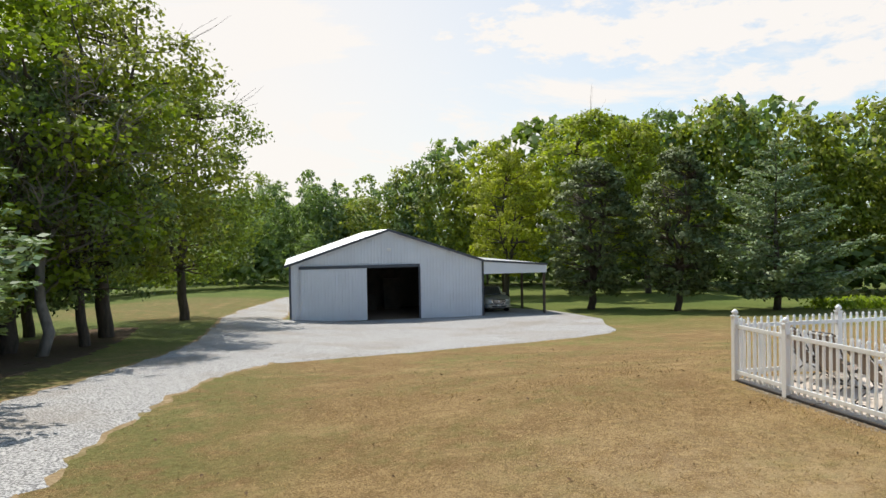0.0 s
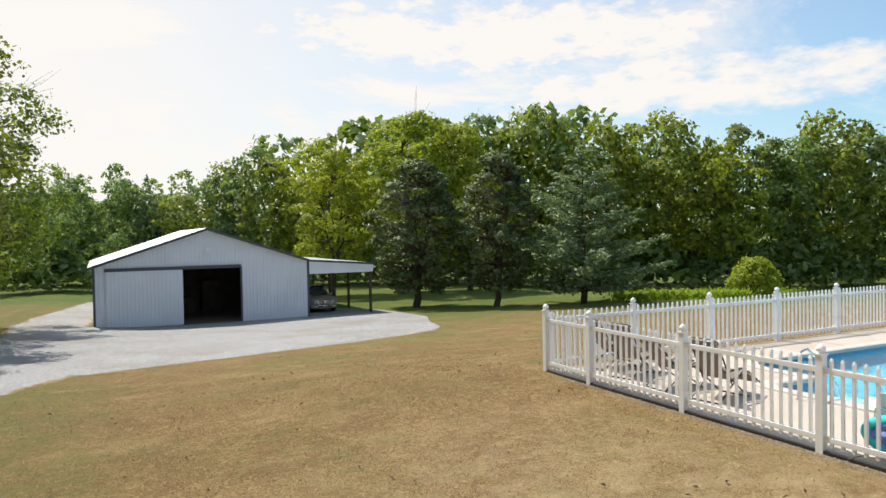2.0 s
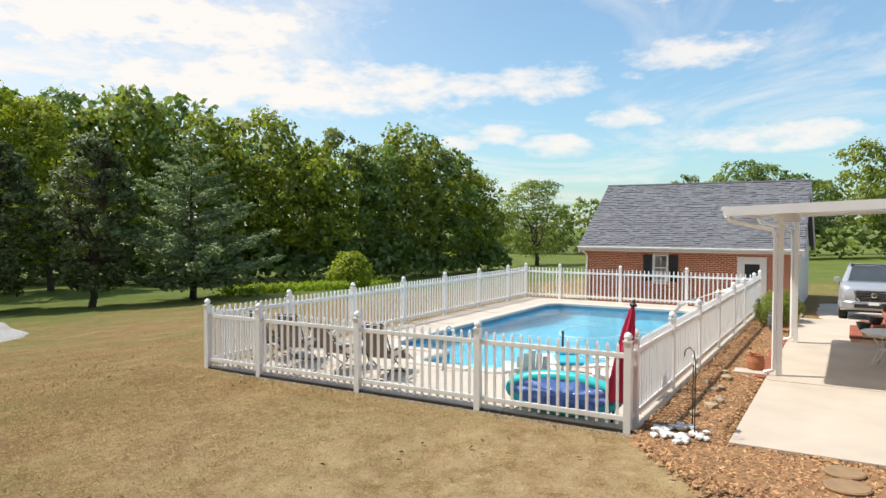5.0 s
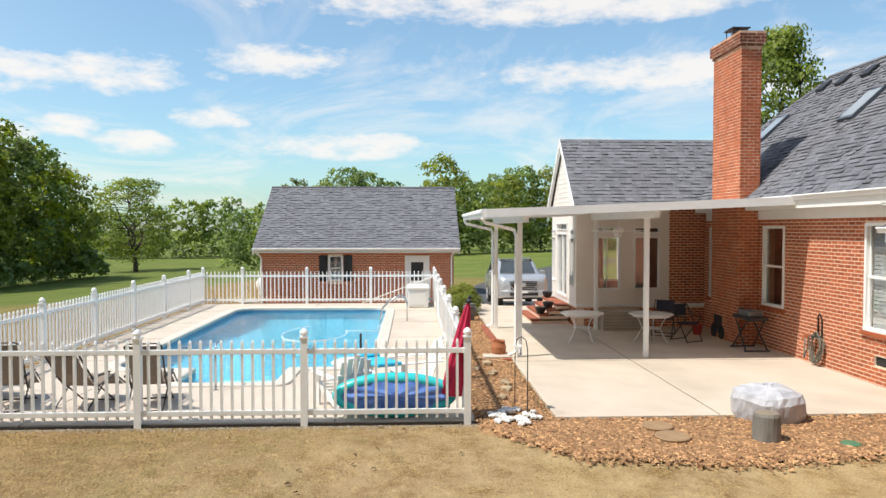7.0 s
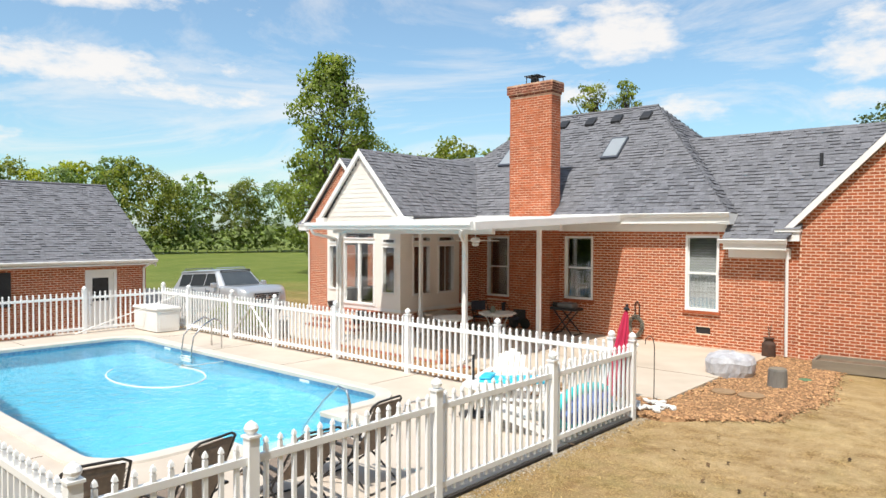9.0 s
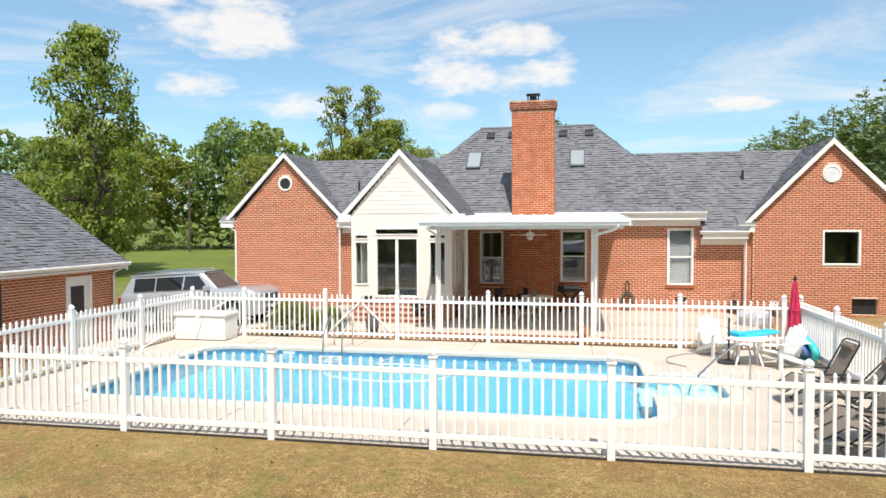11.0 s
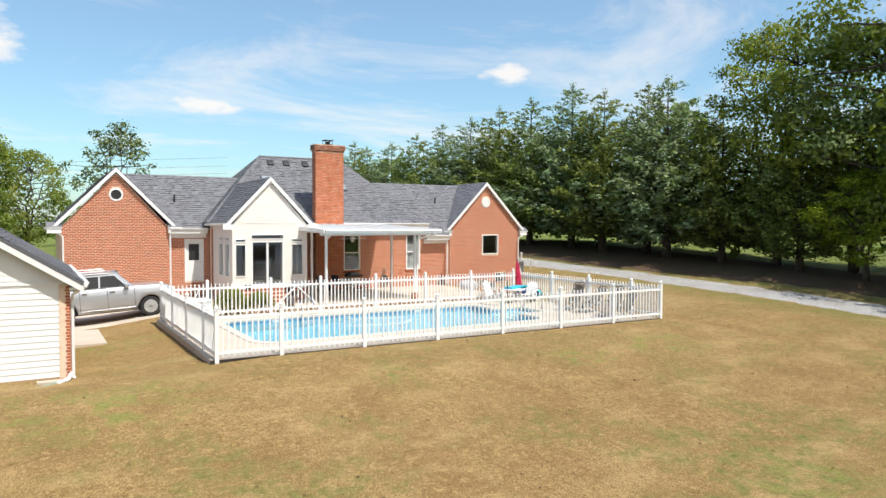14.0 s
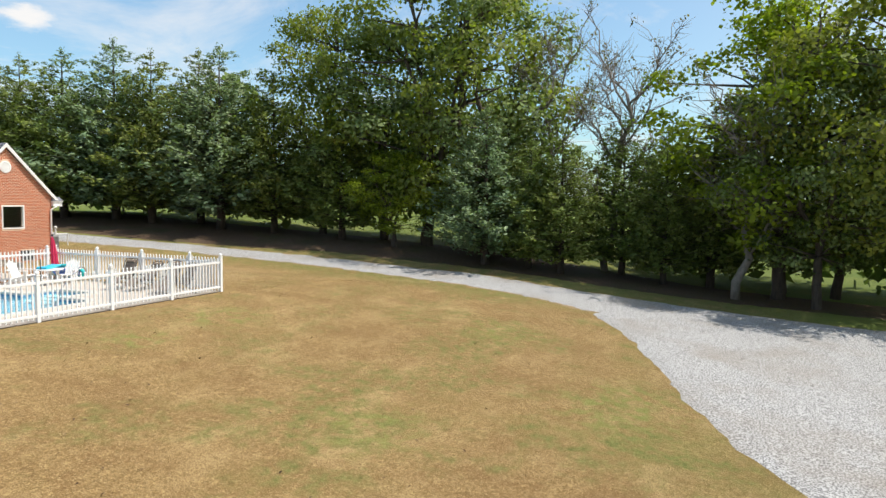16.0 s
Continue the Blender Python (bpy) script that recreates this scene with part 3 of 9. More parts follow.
def arc(cx, cy, r, a0, a1, n=6):
    return [(cx + r * math.cos(radians(a0 + (a1 - a0) * i / n)), cy + r * math.sin(radians(a0 + (a1 - a0) * i / n))) for i in range(n + 1)]


def pool_outline(grow=0.0):
    """Rounded oblong with a bay for the steps at its west end, anticlockwise."""
    x0, x1, y0, y1, r = POOL_X0 - grow, POOL_X1 + grow, POOL_Y0 - grow, POOL_Y1 + grow, 0.62 + grow
    b0, b1, bx = 3.40 - grow, 5.28 + grow, 2.62 - grow
    pts = arc(x0 + r, y0 + r, r, 180, 270) + arc(x1 - r, y0 + r, r, 270, 360) + arc(x1 - r, y1 - r, r, 0, 90) + arc(x0 + r, y1 - r, r, 90, 180)
    pts += [(x0, b1), *arc(bx + 0.3, b1 - 0.3, 0.3, 90, 180, 3), *arc(bx + 0.3, b0 + 0.3, 0.3, 180, 270, 3), (x0, b0)]
    return pts


def flat_with_hole(outer, hole, z):
    """Faces between an outer outline and a hole, as a filled sheet."""
    bm = bmesh.new()
    loops = []
    for ring in (outer, hole):
        vs = [bm.verts.new((x, y, z)) for x, y in ring]
        loops += [bm.edges.new((vs[i], vs[(i + 1) % len(vs)])) for i in range(len(vs))]
    bmesh.ops.triangle_fill(bm, use_beauty=True, use_dissolve=False, edges=loops)
    bm.verts.index_update()
    out = [tuple(v.co) for v in bm.verts], [tuple(v.index for v in f.verts) for f in bm.faces]
    bm.free()
    return out


def build_pool():
    rim = pool_outline(0.30)
    deck_out = [(0.0, -0.12), (16.5, -0.12), (16.5, 8.80), (0.0, 8.80)]
    vs, fs = flat_with_hole(deck_out, rim, 0.0)
    m = Mesh().add(vs, fs)
    for ring in (deck_out,):
        for i in range(4):
            (ax, ay), (bx, by) = ring[i], ring[(i + 1) % 4]
            m.quad((ax, ay, 0), (bx, by, 0), (bx, by, -0.5), (ax, ay, -0.5))
    deck = part("pool_deck", m, CONCRETE)
    tagged(deck, "pale sun-bleached concrete slab round the pool", "pool deck", kind="structure")
    joints = Mesh()
    for y0, y1, x in [(-0.1, 1.4, v) for v in (2.2, 5.0, 8.0, 11.0, 14.0)] + [(7.35, 8.9, v) for v in (2.2, 5.0, 8.0, 11.0, 14.0)]:
        joints.box(x - 0.006, x + 0.006, y0, y1, -0.01, 0.004)
    for x0, x1, y in ((-0.1, 2.3, 2.0), (-0.1, 2.3, 6.6), (14.98, 16.5, 4.4)):
        joints.box(x0, x1, y - 0.006, y + 0.006, -0.01, 0.004)
    part("joint", joints, DIRT, deck)

    pool = thing("swimming_pool", pose(0, 0, 0), "vinyl-lined in-ground swimming pool full of clear blue water", "swimming pool", kind="structure")
    inner = pool_outline(0.0)
    c = Mesh()
    n = len(inner)
    prof = [(0.30, 0.0), (0.29, 0.035), (0.04, 0.04), (0.0, 0.02), (0.0, -0.05)]
    rings = [pool_outline(g) for g, _ in prof]
    for (g, z), ring in zip(prof, rings):
        c.v.extend((x, y, z) for x, y in ring)
    for r in range(len(prof) - 1):
        for i in range(n):
            j = (i + 1) % n
            c.f.append((r * n + i, r * n + j, (r + 1) * n + j, (r + 1) * n + i))
    part("coping", c, COPING, pool, "pale rounded concrete coping", smooth=False)
    band = Mesh()
    ring = pool_outline(0.002)
    for i in range(n):
        j = (i + 1) % n
        (ax, ay), (bx, by) = ring[i], ring[j]
        band.quad((ax, ay, -0.05), (bx, by, -0.05), (bx, by, -0.24), (ax, ay, -0.24))
    part("tile_band", band, TILE, pool, "dark blue mosaic band")
    basin = Mesh()
    low = pool_outline(0.0)
    depth = [-1.05 - 0.95 * smooth(7, 13, x) for x, y in low]
    for i in range(n):
        j = (i + 1) % n
        (ax, ay), (bx, by) = low[i], low[j]
        basin.quad((ax, ay, -0.24), (bx, by, -0.24), (bx, by, depth[j]), (ax, ay, depth[i]))
    cx = [POOL_X0 - 1.4 + i * (POOL_X1 - POOL_X0 + 1.4) / 14 for i in range(15)]
    for i in range(14):
        za, zb = -1.05 - 0.95 * smooth(7, 13, cx[i]), -1.05 - 0.95 * smooth(7, 13, cx[i + 1])
        basin.quad((cx[i], POOL_Y0, za), (cx[i + 1], POOL_Y0, zb), (cx[i + 1], POOL_Y1, zb), (cx[i], POOL_Y1, za))
    part("liner", basin, LINER, pool, "bright blue liner")
    for k in range(3):
        st = Mesh().box(2.6, 3.1 + 0.42 * k + (0.2 if k == 0 else 0.2), 3.38, 5.3, -1.06, -0.32 - 0.24 * k)
        part("step", st, STEP_LINER, pool, "pale moulded pool step", bevel=0.03)
    # water, filled to just below the coping
    w = Mesh()
    surf = pool_outline(-0.001)
    vs, fs = [], []
    bm = bmesh.new()
    bm.faces.new([bm.verts.new((x, y, -0.11)) for x, y in surf])
    bmesh.ops.triangulate(bm, faces=bm.faces)
    bm.verts.index_update()
    w.add([v.co for v in bm.verts], [tuple(v.index for v in f.verts) for f in bm.faces])
    bm.free()
    wm = glass("pool_water", (0.80, 0.96, 1.0), 0.03, 1.33)
    n2, l2 = wm.node_tree.nodes, wm.node_tree.links
    nz = n2.new("ShaderNodeTexNoise")
    nz.inputs["Scale"].default_value, nz.inputs["Detail"].default_value, nz.inputs["Distortion"].default_value = 3.2, 3, 0.6
    l2.new(n2.new("ShaderNodeNewGeometry").outputs["Position"], nz.inputs["Vector"])
    bp = n2.new("ShaderNodeBump")
    bp.inputs["Strength"].default_value, bp.inputs["Distance"].default_value = 0.6, 0.05
    l2.new(nz.outputs["Fac"], bp.inputs["Height"])
    l2.new(bp.outputs[0], n2["Principled BSDF"].inputs["Normal"])
    water = part("water", w, wm, pool, "clear rippled blue water", smooth=True, fix=False)
    water.visible_shadow = False


build_pool()

RAIL_TOP, RAIL_LOW = 1.065, 0.15
PICKETS = {}


def picket_mesh():
    m = Mesh()
    h, s = 1.17, 0.019
    m.box(-s, s, -s, s, 0.055, h)
    m.box(-0.012, 0.012, -0.012, 0.012, h, h + 0.018)
    top = [(-0.022, -0.022, h + 0.018), (0.022, -0.022, h + 0.018), (0.022, 0.022, h + 0.018), (-0.022, 0.022, h + 0.018),
           (-0.015, -0.015, h + 0.052), (0.015, -0.015, h + 0.052), (0.015, 0.015, h + 0.052), (-0.015, 0.015, h + 0.052), (0, 0, h + 0.078)]
    m.add(top, [(0, 3, 2, 1), (0, 1, 5, 4), (1, 2, 6, 5), (2, 3, 7, 6), (3, 0, 4, 7), (4, 5, 8), (5, 6, 8), (6, 7, 8), (7, 4, 8)])
    me = m.data("picket", VINYL)
    fix_normals(me)
    return me


PICKET = picket_mesh()
POST = Mesh().box(-0.052, 0.052, -0.052, 0.052, -0.11, 1.27).data("post", VINYL)
POST_CAP = Mesh().box(-0.066, 0.066, -0.066, 0.066, 1.262, 1.285).lathe([(0.030, 0), (0.034, 0.012), (0.060, 0.035), (0.066, 0.062), (0.050, 0.095), (0.012, 0.125)], 12, (0, 0, 1.285)).data("post_cap", VINYL)
fix_normals(POST), fix_normals(POST_CAP)


def fence_run(name, at, label, stops, posts, category="fence"):
    """A run of picket panels between the stops along x; posts lists where the posts stand."""
    f = thing(name, at, label, category, "pool fences")
    for x in posts:
        p = new("post", POST)
        p.parent, p.matrix_basis = f, pose(x, 0, 0)
        q = new("post_cap", POST_CAP)
        q.parent = p
    for a, b in zip(stops, stops[1:]):
        for z in (RAIL_TOP, RAIL_LOW):
            part("rail", Mesh().box(a + 0.045, b - 0.045, -0.026, 0.026, z - 0.038, z + 0.038), VINYL, f, bevel=0.005)
        n = max(1, round((b - a) / 0.1525) - 1)
        for k in range(n):
            o = new("picket", PICKET)
            o.parent = f
            o.matrix_basis = pose(a + (k + 1) * (b - a) / (n + 1), 0, 0, 0, 0, random.gauss(0, 0.6))
    return f


P = 2.44
side = [0, P, 2 * P, 3 * P, 8.8]
fence_run("picket_fence", pose(0, 0, 0, 0, 0, 90), "white vinyl picket fence before the lounge chairs", side, side[:-1])
top = [P * k for k in range(7)] + [16.35]
fence_run("picket_fence", pose(0, 8.8, 0), "long white vinyl picket fence facing the lawn", top, top)
fence_run("picket_fence", pose(16.35, 0, 0, 0, 0, 90), "white vinyl picket fence facing the garage", side, side[:-1])
fence_run("picket_fence", pose(0, 0, 0), "white vinyl picket fence between pool and patio", [0, 0.38, 0.38 + P, 0.38 + 2 * P, 0.38 + 3 * P, 10.2], [0.38, 0.38 + P, 0.38 + 2 * P, 0.38 + 3 * P, 10.2])
fence_run("picket_fence", pose(12.28, 0, 0), "white vinyl picket fence behind the pump box", [0, P, 16.35 - 12.28], [0, P])
gate = fence_run("fence_gate", pose(10.25, 0, 0), "closed white vinyl picket gate with a crossed brace", [0, 1.98], [], "gate")
for p0, p1 in (((0.10, 0.22), (0.95, 1.0)), ((1.88, 0.22), (1.03, 1.0))):
    part("brace", Mesh().tube([(p0[0], 0.045, p0[1]), (p1[0], 0.045, p1[1])], 0.028, 4), VINYL, gate)
# the shaded gap under the deck rim, put into the edging's dark colour
EDGE_WOOD_SHADE = mat("edging_timber_shade", (0.022, 0.018, 0.015), (0.040, 0.032, 0.026), 5, 0.9, bump=0.4, bscale=40, stretch=(0.2, 0.2, 1))
edging = part("deck_edging", Mesh().box(-0.045, -0.003, -0.17, 8.85, -0.26, -0.012).box(-0.003, 16.505, 8.803, 8.85, -0.26, -0.012), EDGE_WOOD_SHADE)
tagged(edging, "timber edging round the pool deck, the gap's shade put into its dark colour", "edging", kind="structure")


# ---- masonry and roofing ----
class Brickwork:
    """Gathers the bricks of one wall: some as pieces, the rest joined."""

    def __init__(self, parent):
        self.parent, self.m, self.pieces = parent, Mesh(), 0

    def lay(self, origin, u, normal, v0, v1, left, right, holes=(), near=None, shift=0.0):
        """Courses from height v0 to v1; left and right give the limits at a height; holes are (u0, u1, z0, z1)."""
        o, u, nrm = Vector(origin), Vector(u), Vector(normal)
        course, length, joint, proud = 0.0765, 0.2135, 0.0175, 0.0015
        k, z = 0, v0
        while z + course - joint <= v1 + 0.001:
            a, b = z, z + course - joint
            spans = [(left(b), right(b))]
            for h0, h1, z0, z1 in holes:
                if b > z0 and a < z1:
                    spans = [s for lo, hi in spans for s in ((lo, min(hi, h0)), (max(lo, h1), hi)) if s[1] - s[0] > 0.03]
            for lo, hi in spans:
                x = math.floor((lo - shift) / length) * length + shift - (length / 2 if k % 2 else 0)
                while x < hi:
                    p, q = max(x, lo), min(x + length - joint, hi)
                    if q - p > 0.025:
                        full = q - p > length - joint - 0.002
                        if near and full and self.pieces < 290 and near(p, a):
                            ob = new("brick", brick_mesh(u, nrm))
                            ob.parent = self.parent
                            ob.matrix_basis = Matrix.Translation(o + u * p + Vector((0, 0, a)))
                            self.pieces += 1
                        else:
                            d = nrm * (proud + 0.002 * random.random())
                            c = [o + u * s + Vector((0, 0, t)) for s, t in ((p, a), (q, a), (q, b), (p, b))]
                            self.m.add(c + [w + d for w in c], [(4, 5, 6, 7), (0, 1, 5, 4), (1, 2, 6, 5), (2, 3, 7, 6), (3, 0, 4, 7)])
                    x += length
            z += course
            k += 1
        return self

    def done(self, material=None, label="red-brown brick in running bond"):
        ob = part("brickwork", self.m, material or BRICK, self.parent, label, fix=False)
        ob["kind"] = "stuff"
        return ob


BRICK_CACHE = {}


def brick_mesh(u, nrm):
    key = (tuple(u), tuple(nrm))
    if key not in BRICK_CACHE:
        d = nrm * 0.0025
        c = [u * s + Vector((0, 0, t)) for s, t in ((0, 0), (0.196, 0), (0.196, 0.059), (0, 0.059))]
        BRICK_CACHE[key] = Mesh().add(c + [w + d for w in c], [(4, 5, 6, 7), (0, 1, 5, 4), (1, 2, 6, 5), (2, 3, 7, 6), (3, 0, 4, 7)]).data("brick", BRICK_PIECE)
    return BRICK_CACHE[key]


def panel_with_holes(m, a0, a1, z0, z1, holes, b0, b1, axis="y"):
    """One slab from a0 to a1 with rectangular openings cut right through."""
    us = sorted({a0, a1, *[min(max(h, a0), a1) for p, q, _, _ in holes for h in (p, q)]})
    zs = sorted({z0, z1, *[min(max(h, z0), z1) for _, _, p, q in holes for h in (p, q)]})
    nu, nz = len(us), len(zs)
    vs = [(u, b, z) if axis == "y" else (b, u, z) for b in (b0, b1) for z in zs for u in us]
    solid = {}
    for j in range(nz - 1):
        for i in range(nu - 1):
            u, z = (us[i] + us[i + 1]) / 2, (zs[j] + zs[j + 1]) / 2
            solid[i, j] = not any(p < u < q and r < z < s for p, q, r, s in holes)
    fs, back = [], nu * nz
    for (i, j), on in solid.items():
        if not on:
            continue
        c = [j * nu + i, j * nu + i + 1, (j + 1) * nu + i + 1, (j + 1) * nu + i]
        fs += [tuple(c), tuple(back + k for k in reversed(c))]
        for (di, dj), (p, q) in (((0, -1), (0, 1)), ((1, 0), (1, 2)), ((0, 1), (2, 3)), ((-1, 0), (3, 0))):
            if not solid.get((i + di, j + dj), False):
                fs.append((c[p], c[q], back + c[q], back + c[p]))
    return m.add(vs, fs)


class Roofing:
    def __init__(self, parent):
        self.parent, self.m, self.decks, self.pieces = parent, Mesh(), [], 0

    def slope(self, poly, up, near=None, thick=0.09):
        """Shingles on a plane outline of 3D points; up is the way up the slope."""
        pts = [Vector(p) for p in poly]
        nrm = (pts[1] - pts[0]).cross(pts[2] - pts[0]).normalized()
        if nrm.z < 0:
            nrm = -nrm
        v = (Vector(up) - nrm * Vector(up).dot(nrm)).normalized()
        u = v.cross(nrm)
        o = pts[0]
        flat = [((p - o).dot(u), (p - o).dot(v)) for p in pts]
        k = len(pts)
        self.decks.append(Mesh())
        self.decks[-1].add([*pts, *[p - nrm * thick for p in pts]], [tuple(range(k)), tuple(reversed(range(k, 2 * k)))] + [(i, (i + 1) % k, k + (i + 1) % k, k + i) for i in range(k)])
        lo, hi = min(q for _, q in flat), max(q for _, q in flat)
        step, c = 0.145, 0
        z = lo
        while z < hi - 0.03:
            mid = min(z + step * 0.5, hi - 0.01)
            xs = []
            for (a, p), (b, q) in zip(flat, flat[1:] + flat[:1]):
                if (p - mid) * (q - mid) < 0:
                    xs.append(a + (b - a) * (mid - p) / (q - p))
            if len(xs) >= 2:
                x, end = min(xs), max(xs)
                x -= 0.0
                while x < end - 0.02:
                    w = min(random.uniform(0.10, 0.25), end - x)
                    lift = random.choice((0.008, 0.012, 0.026, 0.036))
                    top = min(z + step + 0.012, hi)
                    a, b = x, x + w - 0.004
                    q = [o + u * s + v * t + nrm * e for s, t, e in ((a, z, lift), (b, z, lift), (b, top, 0.003), (a, top, 0.003), (a, z, 0.0), (b, z, 0.0))]
                    fs = [(0, 1, 2, 3), (4, 5, 1, 0)]
                    if near and self.pieces < 290 and near(q[0]):
                        ob = new("shingle", Mesh().add(q, fs).data("shingle", SHINGLE_PIECE))
                        ob.parent = self.parent
                        self.pieces += 1
                    else:
                        self.m.add(q, fs)
                    x += w
            z += step
            c += 1
        return self

    def done(self):
        for d in self.decks:
            part("roof_deck", d, UNDERLAY, self.parent)
        s = part("shingles", self.m, SHINGLE, self.parent, "grey architectural asphalt shingles", fix=False)
        s["kind"] = "stuff"


def window(parent, x0, x1, z0, z1, y, out=1.0, sash=True, blind=False, axis="y", frame_w=0.06, grid=(0, 0), name="window"):
    """A white window set in an opening of a wall whose face is at y; out is the way it faces."""
    def bx(m, a0, a1, d0, d1, c0, c1):
        lo, hi = sorted((y + out * d0, y + out * d1))
        return m.box(a0, a1, lo, hi, c0, c1) if axis == "y" else m.box(lo, hi, a0, a1, c0, c1)

    w = part(name, bx(bx(bx(bx(Mesh(), x0, x1, -0.09, 0.03, z1 - frame_w, z1), x0, x1, -0.09, 0.035, z0, z0 + frame_w), x0, x0 + frame_w, -0.09, 0.03, z0 + frame_w, z1 - frame_w), x1 - frame_w, x1, -0.09, 0.03, z0 + frame_w, z1 - frame_w), WHITE, parent, "white-framed window")
    if sash:
        zm = (z0 + z1) / 2
        part("meeting_rail", bx(Mesh(), x0 + frame_w, x1 - frame_w, -0.06, -0.01, zm - 0.025, zm + 0.025), WHITE, w)
        for a, b, dep in ((z0 + frame_w, zm - 0.025, -0.035), (zm + 0.025, z1 - frame_w, -0.05)):
            for c in (x0 + frame_w, x1 - frame_w - 0.03):
                part("sash_stile", bx(Mesh(), c, c + 0.03, dep - 0.012, dep + 0.012, a, b), WHITE, w)
    bars = Mesh()
    for i in range(1, grid[0]):
        c = x0 + frame_w + (x1 - x0 - 2 * frame_w) * i / grid[0]
        bx(bars, c - 0.01, c + 0.01, -0.05, -0.03, z0 + frame_w, z1 - frame_w)
    for i in range(1, grid[1]):
        c = z0 + frame_w + (z1 - z0 - 2 * frame_w) * i / grid[1]
        bx(bars, x0 + frame_w, x1 - frame_w, -0.052, -0.028, c - 0.01, c + 0.01)
    if bars.v:
        part("glazing_bar", bars, WHITE, w)
    pane = part("pane", bx(Mesh(), x0 + frame_w, x1 - frame_w, -0.046, -0.042, z0 + frame_w, z1 - frame_w), PANE, w)
    pane.visible_shadow = False
    if blind:
        b = Mesh()
        k = 26
        for i in range(k):
            c = z0 + frame_w + (z1 - z0 - 2 * frame_w) * i / k
            bx(b, x0 + frame_w, x1 - frame_w, -0.16, -0.125, c, c + (z1 - z0) / k * 0.8)
        part("blind", b, BLIND, w, "closed pale slatted blind")
    return w


def gable_outline(xc, half, z_eave, z_peak):
    return [(xc - half, z_eave), (xc + half, z_eave), (xc, z_peak)]


# ---- the house ----
BASE = -0.25
house = thing("house", pose(0, 0, 0), "single-storey red brick house with steep grey shingle roofs", "house")
MAIN_Y, EAST_Y, WEST_Y, SUN_Y, LINK_Y = -7.65, -7.55, -8.1, -3.88, -8.35

main_holes = [(1.34, 2.24, 0.99, 3.0), (5.05, 6.02, 1.05, 2.95), (8.13, 9.02, 0.95, 2.92), (1.55, 1.95, 0.38, 0.56)]
m = panel_with_holes(Mesh(), -0.75, 12.9, BASE, 3.45, main_holes + [(-1.0, 1.04, 3.16, 3.6)], MAIN_Y - 0.28, MAIN_Y)
main_wall = part("wall", m, MORTAR, house, "red brick wall with sash windows")
bw = Brickwork(main_wall)
bw.lay((0, MAIN_Y, 0), (1, 0, 0), (0, 1, 0), BASE, 3.40, lambda z: -0.62 if z < 3.16 else 1.05, lambda z: 12.9,
       [(a - 0.0, b + 0.0, c - 0.09, d) for a, b, c, d in main_holes[:3]] + [main_holes[3]], near=lambda p, z: 1.9 < p < 4.6 and 0.0 < z < 2.4)
bw.done()
sills = []
for a, b, c, d in main_holes[:3]:
    s = part("window_sill", Mesh().box(a - 0.05, b + 0.05, MAIN_Y - 0.02, MAIN_Y + 0.06, c - 0.085, c - 0.005), BRICK, house, "sloped brick sill", bevel=0.006)
window(house, *main_holes[0], MAIN_Y, blind=True)
window(house, *main_holes[1], MAIN_Y)
window(house, *main_holes[2], MAIN_Y)

# east wing, gable to the pool
EX, EH, EPK = -3.12, 2.50, 5.95
ew_hole = (-4.05, -2.85, 1.74, 2.94)
crawl = (-4.6, -3.8, 0.05, 0.60)
m = panel_with_holes(Mesh(), EX - EH, EX + EH, BASE, 3.35, [ew_hole, crawl], EAST_Y - 0.28, EAST_Y)
m.prism([(EX - EH, 3.35), (EX + EH, 3.35), (EX, EPK - 0.1)], EAST_Y - 0.28, EAST_Y)
m.box(EX - EH, EX - EH + 0.28, -16.2, EAST_Y - 0.28, BASE, 3.35)
east_wall = part("wall", m, MORTAR, house, "red brick gable wall with a square window")
bw = Brickwork(east_wall)


def gable_limits(xc, half, ze, zp):
    return (lambda z: xc - (half if z < ze else max(0.0, half * (zp - z) / (zp - ze)))), (lambda z: xc + (half if z < ze else max(0.0, half * (zp - z) / (zp - ze))))


lft, rgt = gable_limits(EX, EH, 3.35, EPK - 0.1)
oc = 0.29
oculus = [(EX - math.sqrt(max(oc * oc - (z - 4.87) ** 2, 0)), EX + math.sqrt(max(oc * oc - (z - 4.87) ** 2, 0)), z, z + 0.075) for z in np.arange(4.58, 5.16, 0.0765)]
bw.lay((0, EAST_Y, 0), (1, 0, 0), (0, 1, 0), BASE, EPK - 0.15, lft, rgt, [(ew_hole[0], ew_hole[1], ew_hole[2] - 0.08, ew_hole[3]), crawl, *oculus])
bw.lay((EX - EH, 0, 0), (0, -1, 0), (-1, 0, 0), BASE, 3.35, lambda z: 7.56, lambda z: 13.0)
bw.done()
window(house, *ew_hole, EAST_Y, sash=False)
part("crawl_hatch", Mesh().box(-4.58, -3.82, EAST_Y - 0.2, EAST_Y - 0.14, 0.05, 0.6), BLACK, house, "dark crawl-space opening")


